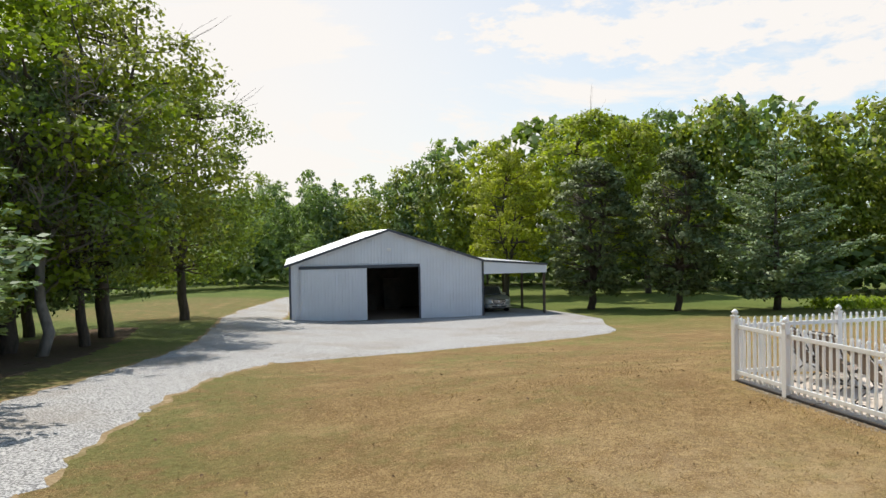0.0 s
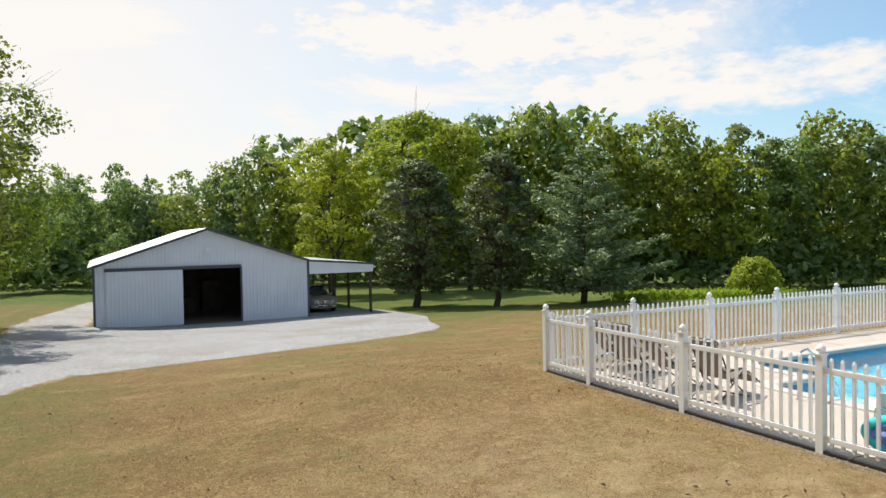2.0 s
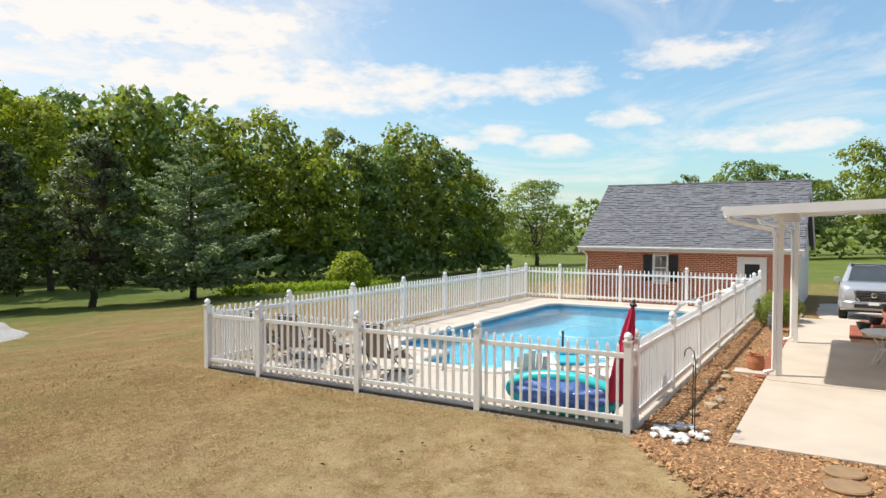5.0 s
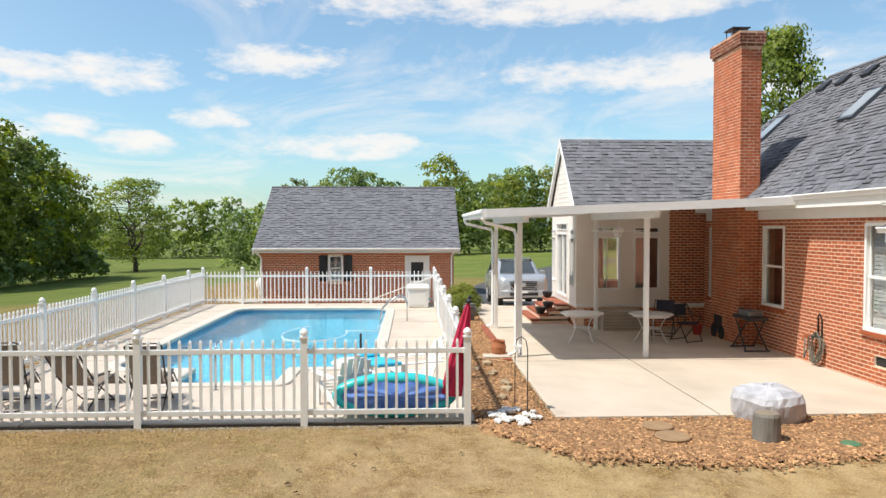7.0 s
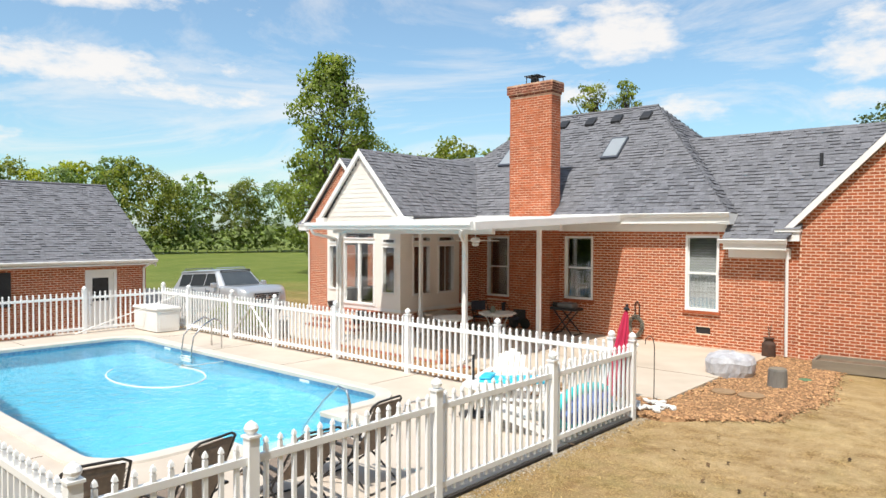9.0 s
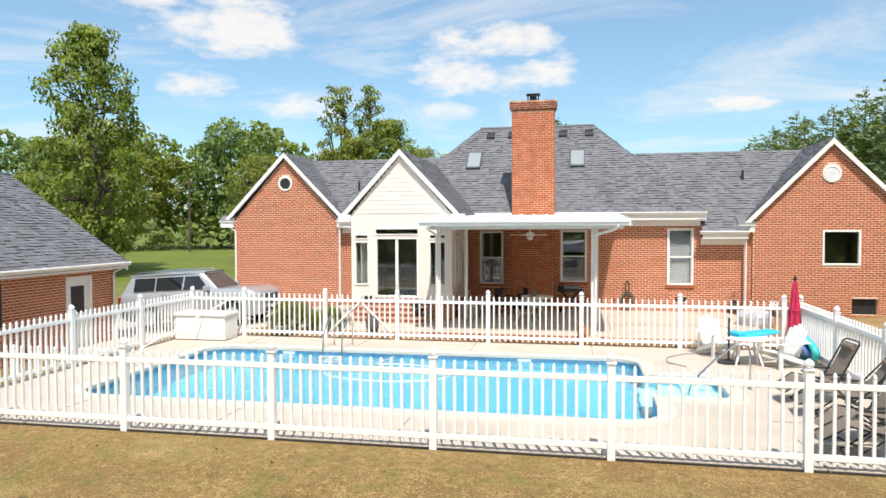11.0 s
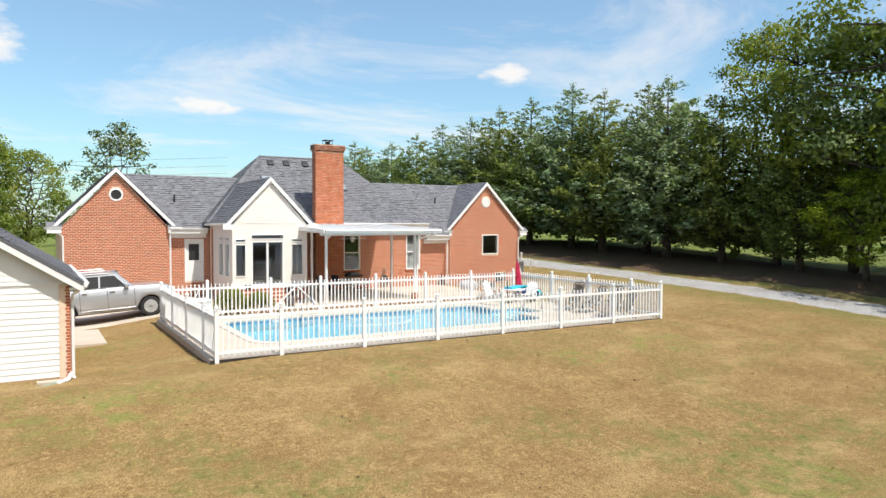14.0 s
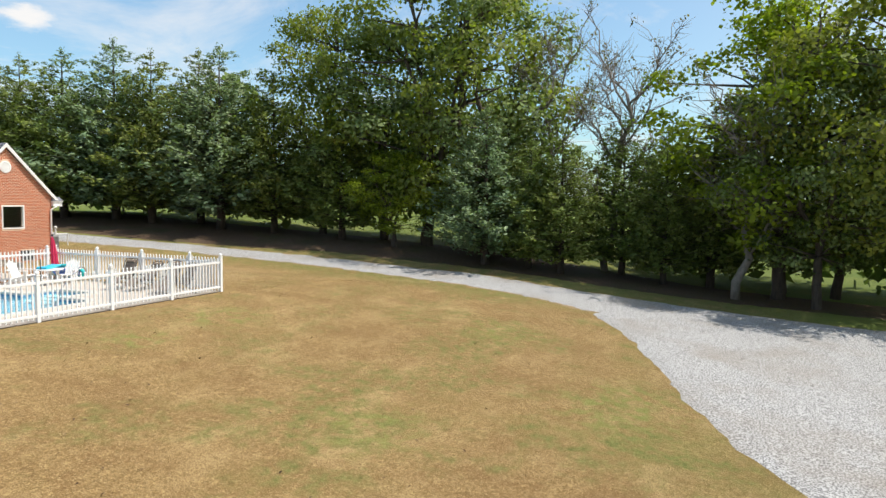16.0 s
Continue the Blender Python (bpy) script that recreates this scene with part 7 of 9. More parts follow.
def car(name, at, label, paint, cab, top, length=5.3, bed=None, belt=1.17):
    c = thing(name, at, label, "car" if bed is None else "pickup truck")
    L = length
    wheels = (0.95, L - 1.20)

    def profile(x):
        """Lower edge with wheel openings, upper edge and half width of the body at x."""
        z0 = 0.33 + 0.14 * max(0.0, 1 - x / 0.25) + 0.12 * max(0.0, (x - L + 0.3) / 0.3)
        for xw in wheels:
            d = 0.215 - (x - xw) ** 2
            if d > 0:
                z0 = max(z0, 0.40 + math.sqrt(d))
        z1 = belt - 0.22 + 0.22 * min(1.0, (x / 0.45)) ** 0.5 + 0.06 * min(1.0, x / 1.6)
        z1 -= 0.22 * max(0.0, (x - L + 0.15) / 0.15) ** 2
        w = 0.985 - 0.20 * max(0.0, 1 - x / 0.42) ** 2 - 0.09 * max(0.0, (x - L + 0.35) / 0.35) ** 2
        return z0, z1, w

    rings = []
    for k in range(73):
        x = L * k / 72
        z0, z1, w = profile(x)
        mid = max(z0 + 0.02, 0.80)
        half = [(w - 0.16, z0), (w - 0.03, z0), (w + 0.012, max(z0 + 0.01, 0.55)), (w + 0.03, mid), (w + 0.015, max(mid, 1.0) if z1 > 1.05 else mid + 0.02), (w - 0.012, z1 - 0.06), (w - 0.06, z1 - 0.015), (w - 0.22, z1)]
        rings.append([(x, y, z) for y, z in half] + [(x, -y, z) for y, z in reversed(half)])
    part("body", loft_body(rings), paint, c, "smooth painted car body", smooth=True)
    part("underbody", Mesh().box(0.25, L - 0.25, -0.80, 0.80, 0.28, 0.75), BLACK, c)
    b0, b1 = cab
    t0, t1 = top
    zt = 1.84
    lo = [(b0, 0.80), (b0 + 0.15, 0.95), (b1 - 0.1, 0.95), (b1, 0.86)]
    hi = [(t0, 0.66), (t0 + 0.12, 0.74), (t1 - 0.1, 0.74), (t1, 0.66)]
    g = Mesh()
    lower = [(x, y, belt) for x, y in lo] + [(x, -y, belt) for x, y in reversed(lo)]
    upper = [(x, y, zt) for x, y in hi] + [(x, -y, zt) for x, y in reversed(hi)]
    g.v.extend(lower + upper)
    n = 8
    for i in range(n):
        j = (i + 1) % n
        g.f.append((i, j, n + j, n + i))
    part("cabin", g, paint, c, "painted pillars of the cabin")
    side_y = lambda z: 0.95 - 0.21 * (z - belt) / (zt - belt) + 0.006
    fore = lambda z: b0 + 0.15 + (t0 - b0 - 0.03) * (z - belt) / (zt - belt)
    aft = lambda z: b1 - 0.1 + (t1 - b1) * (z - belt) / (zt - belt)
    za, zb = belt + 0.07, 1.77
    cuts = [b0 + 1.30, b0 + 2.35]
    spans = [(fore(za) + 0.10, fore(zb) + 0.08, cuts[0] - 0.03, cuts[0] - 0.06)]
    if b1 - b0 > 3:
        spans += [(cuts[0] + 0.03, cuts[0], cuts[1] - 0.02, cuts[1] - 0.02), (cuts[1] + 0.03, cuts[1] + 0.03, aft(za) - 0.36, aft(zb) - 0.12)]
    else:
        spans += [(cuts[0] + 0.03, cuts[0], aft(za) - 0.10, aft(zb) - 0.10)]
    for sgn in (-1, 1):
        for p, q, r_, s_ in spans:
            vs = [(p, sgn * side_y(za), za), (r_, sgn * side_y(za), za), (s_, sgn * side_y(zb), zb), (q, sgn * side_y(zb), zb)]
            part("side_window", Mesh().add(vs + [(x, y - sgn * 0.02, z) for x, y, z in vs], [(0, 1, 2, 3), (0, 4, 5, 1), (1, 5, 6, 2), (2, 6, 7, 3), (3, 7, 4, 0)]), TINT, c, "dark tinted side window")
        part("belt_trim", Mesh().box(fore(za) + 0.06, aft(za) - 0.34, sgn * (side_y(belt + 0.05) + 0.004) - 0.008, sgn * (side_y(belt + 0.05) + 0.004) + 0.008, belt + 0.04, belt + 0.06), CHROME, c, "bright belt-line trim")
        part("sill_trim", Mesh().box(wheels[0] + 0.5, wheels[1] - 0.5, sgn * 0.985 - 0.02, sgn * 0.985 + 0.02, 0.36, 0.42), CHROME, c)
    dx, dz = t0 - b0, zt - belt
    at_z = lambda z, e: b0 + dx * (z - belt) / dz - e
    scr = Mesh().add([(at_z((belt + 0.07), 0.014), 0.74, (belt + 0.07)), (at_z((belt + 0.07), 0.014), -0.74, (belt + 0.07)), (at_z(1.80, 0.014), -0.62, 1.80), (at_z(1.80, 0.014), 0.62, 1.80), (at_z((belt + 0.07), 0.0), 0.74, (belt + 0.07)), (at_z((belt + 0.07), 0.0), -0.74, (belt + 0.07)), (at_z(1.80, 0.0), -0.62, 1.80), (at_z(1.80, 0.0), 0.62, 1.80)],
                     [(0, 1, 2, 3), (0, 4, 5, 1), (1, 5, 6, 2), (2, 6, 7, 3), (3, 7, 4, 0)])
    part("windscreen", scr, SCREEN, c, "raked windscreen")
    rw_ = lambda z: b1 + (t1 - b1) * (z - belt) / dz + 0.012
    part("rear_window", Mesh().add([(rw_((belt + 0.10)), 0.74, (belt + 0.10)), (rw_((belt + 0.10)), -0.74, (belt + 0.10)), (rw_(1.76), -0.62, 1.76), (rw_(1.76), 0.62, 1.76)], [(0, 1, 2, 3)]), TINT, c)
    rf_ = [ring(t0 - 0.06, zt - 0.04, zt + 0.02, 0.66, 0.0, 0.02), ring(t0 + 0.3, zt - 0.05, zt + 0.075, 0.75, 0.0, 0.04), ring((t0 + t1) / 2, zt - 0.05, zt + 0.09, 0.76, 0.0, 0.04), ring(t1 - 0.1, zt - 0.05, zt + 0.065, 0.75, 0.0, 0.04), ring(t1 + 0.06, zt - 0.05, zt + 0.02, 0.70, 0.0, 0.02)]
    for r_ in rf_:
        for k, (x, y, z) in enumerate(r_):
            r_[k] = (x, max(-0.77, min(0.77, y)), max(zt - 0.05, z))
    part("roof", loft_body(rf_), paint, c, "painted car roof", smooth=True)
    for sgn in (-1, 1):
        m = part("mirror", Mesh().box(b0 + 0.22, b0 + 0.40, sgn * 1.08 - 0.10, sgn * 1.08 + 0.10, belt, belt + 0.18), paint, c, "door mirror", bevel=0.04)
        for x in (b0 + 0.75, b0 + 1.75):
            part("door_handle", Mesh().box(x, x + 0.2, sgn * 1.015 - 0.02, sgn * 1.015 + 0.02, belt - 0.14, belt - 0.10), CHROME, c)
        for x in (b0 + 0.02, b0 + 1.02, b0 + 2.02):
            if x < b1:
                part("door_seam", Mesh().box(x, x + 0.012, sgn * 1.012 - 0.004, sgn * 1.012 + 0.004, 0.45, belt - 0.02), BLACK, c)
        part("headlight", Mesh().add([(0.02, sgn * 0.56, 0.86), (0.30, sgn * 0.985, 0.90), (0.30, sgn * 0.985, 1.03), (0.05, sgn * 0.56, 1.0), (0.1, sgn * 0.5, 0.86), (0.35, sgn * 0.93, 0.9), (0.35, sgn * 0.93, 1.03), (0.12, sgn * 0.5, 1.0)],
             [(0, 1, 2, 3), (4, 7, 6, 5), (0, 4, 5, 1), (1, 5, 6, 2), (2, 6, 7, 3), (3, 7, 4, 0)]), LAMP, c, "clear headlight")
        part("tail_light", Mesh().box(L - 0.16, L + 0.01, sgn * 0.86 - 0.09, sgn * 0.86 + 0.09, 0.92, 1.15), TAIL, c, "red tail light", bevel=0.02)
        part("roof_rail", Mesh().tube([(t0 + 0.35, sgn * 0.69, zt + 0.08), (t0 + 0.45, sgn * 0.69, zt + 0.14), (t1 - 0.3, sgn * 0.69, zt + 0.14), (t1 - 0.2, sgn * 0.69, zt + 0.08)], 0.02, 6), CHROME, c) if bed is None else None
        for x in wheels:
            wheel(c, x, sgn * 0.87, 0.40, sgn)
    gr_ = part("grille", Mesh().box(-0.035, 0.05, -0.52, 0.52, 0.66, 1.00), BLACK, c, "black grille", bevel=0.03)
    for k in range(4):
        part("grille_bar", Mesh().box(-0.05, -0.03, -0.5, 0.5, 0.70 + k * 0.075, 0.72 + k * 0.075), CHROME, gr_)
    for sgn in (-1, 1):
        part("grille_surround", Mesh().tube([(-0.03, sgn * 0.55, 1.0), (-0.05, sgn * 0.50, 0.80), (-0.05, sgn * 0.38, 0.65)], 0.03, 6), CHROME, gr_, "bright grille surround")
    part("badge", Mesh().lathe([(0.085, 0), (0.085, 0.02), (0.06, 0.03)], 16), CHROME, gr_, at=pose(-0.04, 0, 0.85, 0, -90, 0))
    part("bumper", loft_body([ring(-0.07, 0.40, 0.62, 0.70, 0.0, 0.03), ring(0.0, 0.36, 0.66, 0.90, 0.0, 0.04), ring(0.25, 0.36, 0.66, 0.985, 0.0, 0.04)]), paint if bed is None else CHROME, c, "front bumper")
    part("lower_grille", Mesh().box(-0.085, -0.05, -0.55, 0.55, 0.44, 0.56), BLACK, c)
    part("number_plate", Mesh().box(-0.10, -0.085, -0.15, 0.15, 0.53, 0.63), WHITE, c, "blank plate")
    if bed:
        x0, x1 = bed
        part("bed_floor", Mesh().box(x0, x1, -0.85, 0.85, 1.225, 1.235), BLACK, c)
        for sgn in (-1, 1):
            part("bed_side", Mesh().box(x0, x1, sgn * 0.93 - 0.05, sgn * 0.93 + 0.05, 1.2, 1.42), paint, c, bevel=0.02)
        part("tailgate", Mesh().box(x1 - 0.06, x1, -0.88, 0.88, 1.2, 1.42), paint, c, bevel=0.02)
    return c


car("suv", pose(15.45, -3.35, -0.06, 0, 3.4, 0) @ Matrix.Diagonal((0.96, 0.96, 0.96, 1)), "silver full-size SUV parked on the concrete apron", PAINT_SILVER, (1.50, 5.18), (2.10, 4.86), belt=1.25)
car("pickup", pose(6.35, 46.4, ground_z(6.3, 48.0) + 0.03, 0, 0, 90), "grey pickup truck parked under the barn lean-to", PAINT_PEWTER, (1.75, 3.75), (2.30, 3.55), 5.8, (3.85, 5.75))
loft("parking_apron", [((13.6, -1.75), (13.6, -8.0)), ((16.0, -1.75), (16.0, -8.0)), ((18.2, -1.6), (18.2, -7.9)), ((20.5, -1.2), (20.5, -8.6)), ((24.0, -1.2), (24.0, -9.0))], 10, CONCRETE, 0.05, "pale concrete parking apron", "driveway")
ASPHALT = mat("asphalt", (0.055, 0.056, 0.06), (0.085, 0.085, 0.09), 20, 0.9, bump=0.5, bscale=60, coords="World")
loft("asphalt_drive", [((23.8, -1.4), (23.8, -9.0)), ((30.0, -2.4), (30.0, -9.0)), ((44.0, -6.0), (43.0, -11.0)), ((70.0, -18.0), (68.0, -24.0))], 8, ASPHALT, 0.045, "dark asphalt drive leading away", "driveway")
part_walk = part("walkway", Mesh().box(18.35, 19.5, -1.2, 2.2, -0.60, -0.36), CONCRETE, bevel=0.01)
tagged(part_walk, "short concrete walk to the garage door", "walkway", kind="structure")

# ---- pool furniture ----
SLING = mat("brown_sling", (0.26, 0.20, 0.155), (0.20, 0.155, 0.12), 30, 0.85, bump=0.2, bscale=300)
FRAME = mat("dark_bronze_tube", (0.035, 0.03, 0.028), (0.05, 0.045, 0.04), 6, 0.4, metal=0.5)
PLASTIC = mat("white_plastic", (0.80, 0.79, 0.76), (0.74, 0.73, 0.70), 2, 0.4)
TURQ = mat("turquoise_vinyl", (0.03, 0.50, 0.53), (0.05, 0.60, 0.62), 3, 0.25)
BLUE_VINYL = mat("blue_vinyl", (0.07, 0.16, 0.50), (0.20, 0.32, 0.68), 5, 0.22, bump=0.8, bscale=9)
CYAN_FOAM = mat("cyan_foam", (0.03, 0.45, 0.66), (0.04, 0.52, 0.72), 4, 0.5)
RED_CLOTH = mat("crimson_canvas", (0.54, 0.022, 0.080), (0.42, 0.016, 0.060), 6, 0.85, bump=0.2, bscale=120)


def sling_chair(at, label, recline=58):
    """Folding tube lounge chair with a laced sling; it faces +x."""
    c = thing("lounge_chair", at, label, "lounge chair", "lounge chairs on the deck")
    ca, sa = math.cos(radians(recline)), math.sin(radians(recline))
    hip, knee = Vector((0.0, 0, 0.36)), Vector((0.52, 0, 0.46))
    top = hip + Vector((-ca * 0.78, 0, sa * 0.78))
    foot = knee + Vector((0.36, 0, -0.24))
    line = [top, top.lerp(hip, 0.5) + Vector((-0.02, 0, -0.03)), hip + Vector((-0.02, 0, 0.03)), hip + Vector((0.14, 0, -0.01)), knee, foot]

    def sheet(pts, hw, th=0.012):
        m = Mesh()
        for p in pts:
            for y in (-hw, hw):
                m.v.append((p.x, y, p.z))
        for p in pts:
            for y in (-hw, hw):
                m.v.append((p.x - th * 0.7, y, p.z - th))
        k = len(pts)
        for i in range(k - 1):
            m.f += [(2 * i, 2 * i + 1, 2 * i + 3, 2 * i + 2), (2 * k + 2 * i + 2, 2 * k + 2 * i + 3, 2 * k + 2 * i + 1, 2 * k + 2 * i)]
            m.f += [(2 * i, 2 * i + 2, 2 * k + 2 * i + 2, 2 * k + 2 * i), (2 * i + 1, 2 * k + 2 * i + 1, 2 * k + 2 * i + 3, 2 * i + 3)]
        return m

    part("backrest", sheet(line[:3], 0.235), SLING, c, "brown woven sling back")
    part("seat", sheet(line[2:], 0.235), SLING, c, "brown woven sling seat")
    part("headrest", Mesh().tube([top + Vector((0.05, -0.17, -0.06)), top + Vector((0.05, 0.17, -0.06))], [0.05, 0.05], 10), SLING, c, "padded head cushion")
    for s in (-1, 1):
        y = s * 0.275
        off = Vector((0, y, 0))
        part("back_tube", Mesh().tube([top + off, hip + off, hip + off + Vector((0.04, 0, -0.06))], 0.014, 6), FRAME, c)
        part("seat_tube", Mesh().tube([hip + off, knee + off, foot + off], 0.014, 6), FRAME, c)
        part("leg", Mesh().tube([(-0.34, y, 0.015), (-0.30, y, 0.03), (0.36, y, 0.50)], 0.013, 6), FRAME, c)
        part("leg", Mesh().tube([(0.55, y, 0.015), (0.50, y, 0.03), (-0.16, y, 0.52)], 0.013, 6), FRAME, c)
        part("armrest", Mesh().box(-0.20, 0.30, y + s * 0.03 - 0.03, y + s * 0.03 + 0.03, 0.53, 0.56), FRAME, c, bevel=0.012)
        cord = []
        for k in range(19):
            p = top.lerp(hip, 0.08 + k * 0.05)
            cord.append(p + Vector((0, s * (0.235 if k % 2 else 0.272), 0)))
        lace = Mesh().tube(cord, 0.004, 4)
        part("lacing", lace, BLACK, c)
    part("top_tube", Mesh().tube([top + Vector((0, -0.275, 0)), top + Vector((-0.03, -0.2, 0.045)), top + Vector((-0.03, 0.2, 0.045)), top + Vector((0, 0.275, 0))], 0.014, 6), FRAME, c)
    for x in (-0.34, 0.55):
        part("foot_bar", Mesh().tube([(x, -0.275, 0.015), (x, 0.275, 0.015)], 0.013, 6), FRAME, c)
    return c


sling_chair(pose(1.0, 5.10, 0, 0, 0, 8), "brown sling lounge chair turned to the water", 62)
sling_chair(pose(0.94, 6.15, 0, 0, 0, -6), "brown sling lounge chair leaning well back", 50)
sling_chair(pose(1.04, 7.35, 0, 0, 0, 14), "brown sling lounge chair near the corner", 64)
sling_chair(pose(1.25, 8.22, 0, 0, 0, -10), "brown sling lounge chair beside the long fence", 60)


def adirondack(at, label):
    c = thing("adirondack_chair", at, label, "chair", "white plastic chairs")
    for k in range(5):
        part("seat_slat", Mesh().box(-0.26, 0.26, -0.02, 0.09, 0, 0.022), PLASTIC, c, at=pose(0, 0.30 - k * 0.115, 0.36 - k * 0.025, -12, 0, 0), bevel=0.006)
    for k in range(5):
        x = (k - 2) * 0.105
        part("back_slat", Mesh().box(x - 0.047, x + 0.047, -0.011, 0.011, 0, 0.74 - abs(k - 2) * 0.055), PLASTIC, c, at=pose(0, -0.24, 0.24, 24, 0, 0), bevel=0.008)
    part("back_rail", Mesh().box(-0.3, 0.3, -0.045, -0.012, 0.34, 0.41), PLASTIC, c, at=pose(0, -0.24, 0.24, 24, 0, 0))
    for s in (-1, 1):
        part("arm", Mesh().box(s * 0.36 - 0.07, s * 0.36 + 0.07, -0.42, 0.38, 0.54, 0.562), PLASTIC, c, bevel=0.008)
        part("front_leg", Mesh().box(s * 0.31 - 0.02, s * 0.31 + 0.02, 0.26, 0.36, 0, 0.54), PLASTIC, c, bevel=0.005)
        part("back_leg", Mesh().add([(s * 0.29 - 0.018, 0.34, 0.28), (s * 0.29 + 0.018, 0.34, 0.28), (s * 0.29 + 0.018, -0.52, 0.0), (s * 0.29 - 0.018, -0.52, 0.0), (s * 0.29 - 0.018, 0.34, 0.40), (s * 0.29 + 0.018, 0.34, 0.40), (s * 0.29 + 0.018, -0.40, 0.14), (s * 0.29 - 0.018, -0.40, 0.14)],
             [(0, 3, 2, 1), (4, 5, 6, 7), (0, 1, 5, 4), (1, 2, 6, 5), (2, 3, 7, 6), (3, 0, 4, 7)]), PLASTIC, c)
    return c


adirondack(pose(0.95, 1.95, 0, 0, 0, -60), "white plastic adirondack chair by the side table")
adirondack(pose(2.05, 0.80, 0, 0, 0, 20), "white plastic adirondack chair facing the pool")
st_ = thing("side_table", pose(1.62, 1.75, 0), "low white plastic table under a foam float", "table")
part("tabletop", Mesh().lathe([(0.46, 0.0), (0.48, 0.012), (0.48, 0.03), (0.46, 0.04)], 28, (0, 0, 0.56)), PLASTIC, st_, "round white tabletop")
for k in range(4):
    w = math.pi / 4 + k * math.pi / 2
    part("leg", Mesh().tube([(0.40 * math.cos(w), 0.40 * math.sin(w), 0.0), (0.28 * math.cos(w), 0.28 * math.sin(w), 0.3), (0.32 * math.cos(w), 0.32 * math.sin(w), 0.57)], 0.024, 8), PLASTIC, st_)
up_ = thing("umbrella_stand", pose(2.0, 1.75, 0), "dark empty umbrella pole through the table", "umbrella stand")
part("pole", Mesh().tube([(0, 0, 0.05), (0, 0, 1.02)], 0.022, 10), BLACK, up_)
part("base", Mesh().lathe([(0.24, 0), (0.24, 0.04), (0.08, 0.07), (0.03, 0.10)], 20), BLACK, up_)
fl = thing("pool_float", pose(1.40, 1.42, 0.60, 0, 4, 25), "cyan foam pool float lying on the side table", "pool float")
part("float_body", Mesh().box(-0.55, 0.55, -0.22, 0.22, 0.0, 0.07), CYAN_FOAM, fl, bevel=0.03)
part("float_pillow", Mesh().box(0.34, 0.55, -0.20, 0.20, 0.071, 0.13), CYAN_FOAM, fl, bevel=0.03)

# closed umbrella leaning in the corner
um = thing("patio_umbrella", pose(0.22, 0.30, 0, 10.5, -3.0, 0), "closed crimson patio umbrella standing in the corner", "umbrella")
m = Mesh()
n = 16
for r, z in ((0.17, 0.36), (0.15, 0.7), (0.125, 1.1), (0.095, 1.45), (0.05, 1.72), (0.02, 1.80)):
    m.v.extend((r * (0.72 + 0.28 * (i % 2)) * math.cos(2 * math.pi * i / n + z * 0.3), r * (0.72 + 0.28 * (i % 2)) * math.sin(2 * math.pi * i / n + z * 0.3), z) for i in range(n))
for k in range(5):
    for i in range(n):
        m.f.append((k * n + i, k * n + (i + 1) % n, (k + 1) * n + (i + 1) % n, (k + 1) * n + i))
part("canopy", m, RED_CLOTH, um, "folded crimson canopy")
part("pole", Mesh().tube([(0, 0, 0.0), (0, 0, 1.84)], 0.02, 8), FRAME, um)
part("finial", Mesh().lathe([(0.05, 0), (0.055, 0.03), (0.02, 0.06), (0.03, 0.09), (0.01, 0.11)], 10, (0, 0, 1.80)), BLACK, um)
part("strap", Mesh().lathe([(0.125, 0), (0.13, 0.02), (0.125, 0.05)], 14, (0, 0, 1.02)), RED_CLOTH, um)

# inflatable lounger on its edge
inf = thing("inflatable_lounger", pose(0.22, 1.10, 0.0, 0, 0, 0), "turquoise and blue inflatable pool lounger propped on edge", "pool float")


def ellipse_tube(m, a, b, r, n=36, k=10, cz=0.0, x=0.0, lean=0.0):
    pts = []
    base = len(m.v)
    for i in range(n):
        w = 2 * math.pi * i / n
        ce = Vector((x, a * math.cos(w), cz + b * math.sin(w)))
        o = Vector((0, math.cos(w), math.sin(w))).normalized()
        for j in range(k):
            u = 2 * math.pi * j / k
            q = ce + o * (r * math.cos(u)) + Vector((1, 0, 0)) * (r * math.sin(u))
            m.v.append((q.x + lean * q.z, q.y, q.z))
    for i in range(n):
        for j in range(k):
            m.f.append((base + i * k + j, base + i * k + (j + 1) % k, base + ((i + 1) % n) * k + (j + 1) % k, base + ((i + 1) % n) * k + j))
    return m


for x in (-0.03,):
    part("rim_tube", ellipse_tube(Mesh(), 0.88, 0.25, 0.085, cz=0.335, x=x, lean=0.22), TURQ, inf, "turquoise air tube", smooth=True)
m = Mesh()
n = 40
rr = random.Random(3)
for k, f in enumerate((0.0, 0.35, 0.65, 0.93)):
    for i in range(n):
        w = 2 * math.pi * i / n
        z = 0.335 + 0.24 * f * math.sin(w)
        m.v.append((-0.15 + 0.06 * f - 0.03 * math.sin(9 * w + k) * f + 0.22 * z, 0.86 * f * math.cos(w), z))
for k in range(3):
    for i in range(n):
        m.f.append((k * n + i, k * n + (i + 1) % n, (k + 1) * n + (i + 1) % n, (k + 1) * n + i))
part("floor_sheet", m, BLUE_VINYL, inf, "wrinkled blue vinyl floor", smooth=True)
part("back_cushion", ellipse_tube(Mesh(), 0.66, 0.10, 0.10, cz=0.30, x=0.08, lean=0.22), BLUE_VINYL, inf, smooth=True)

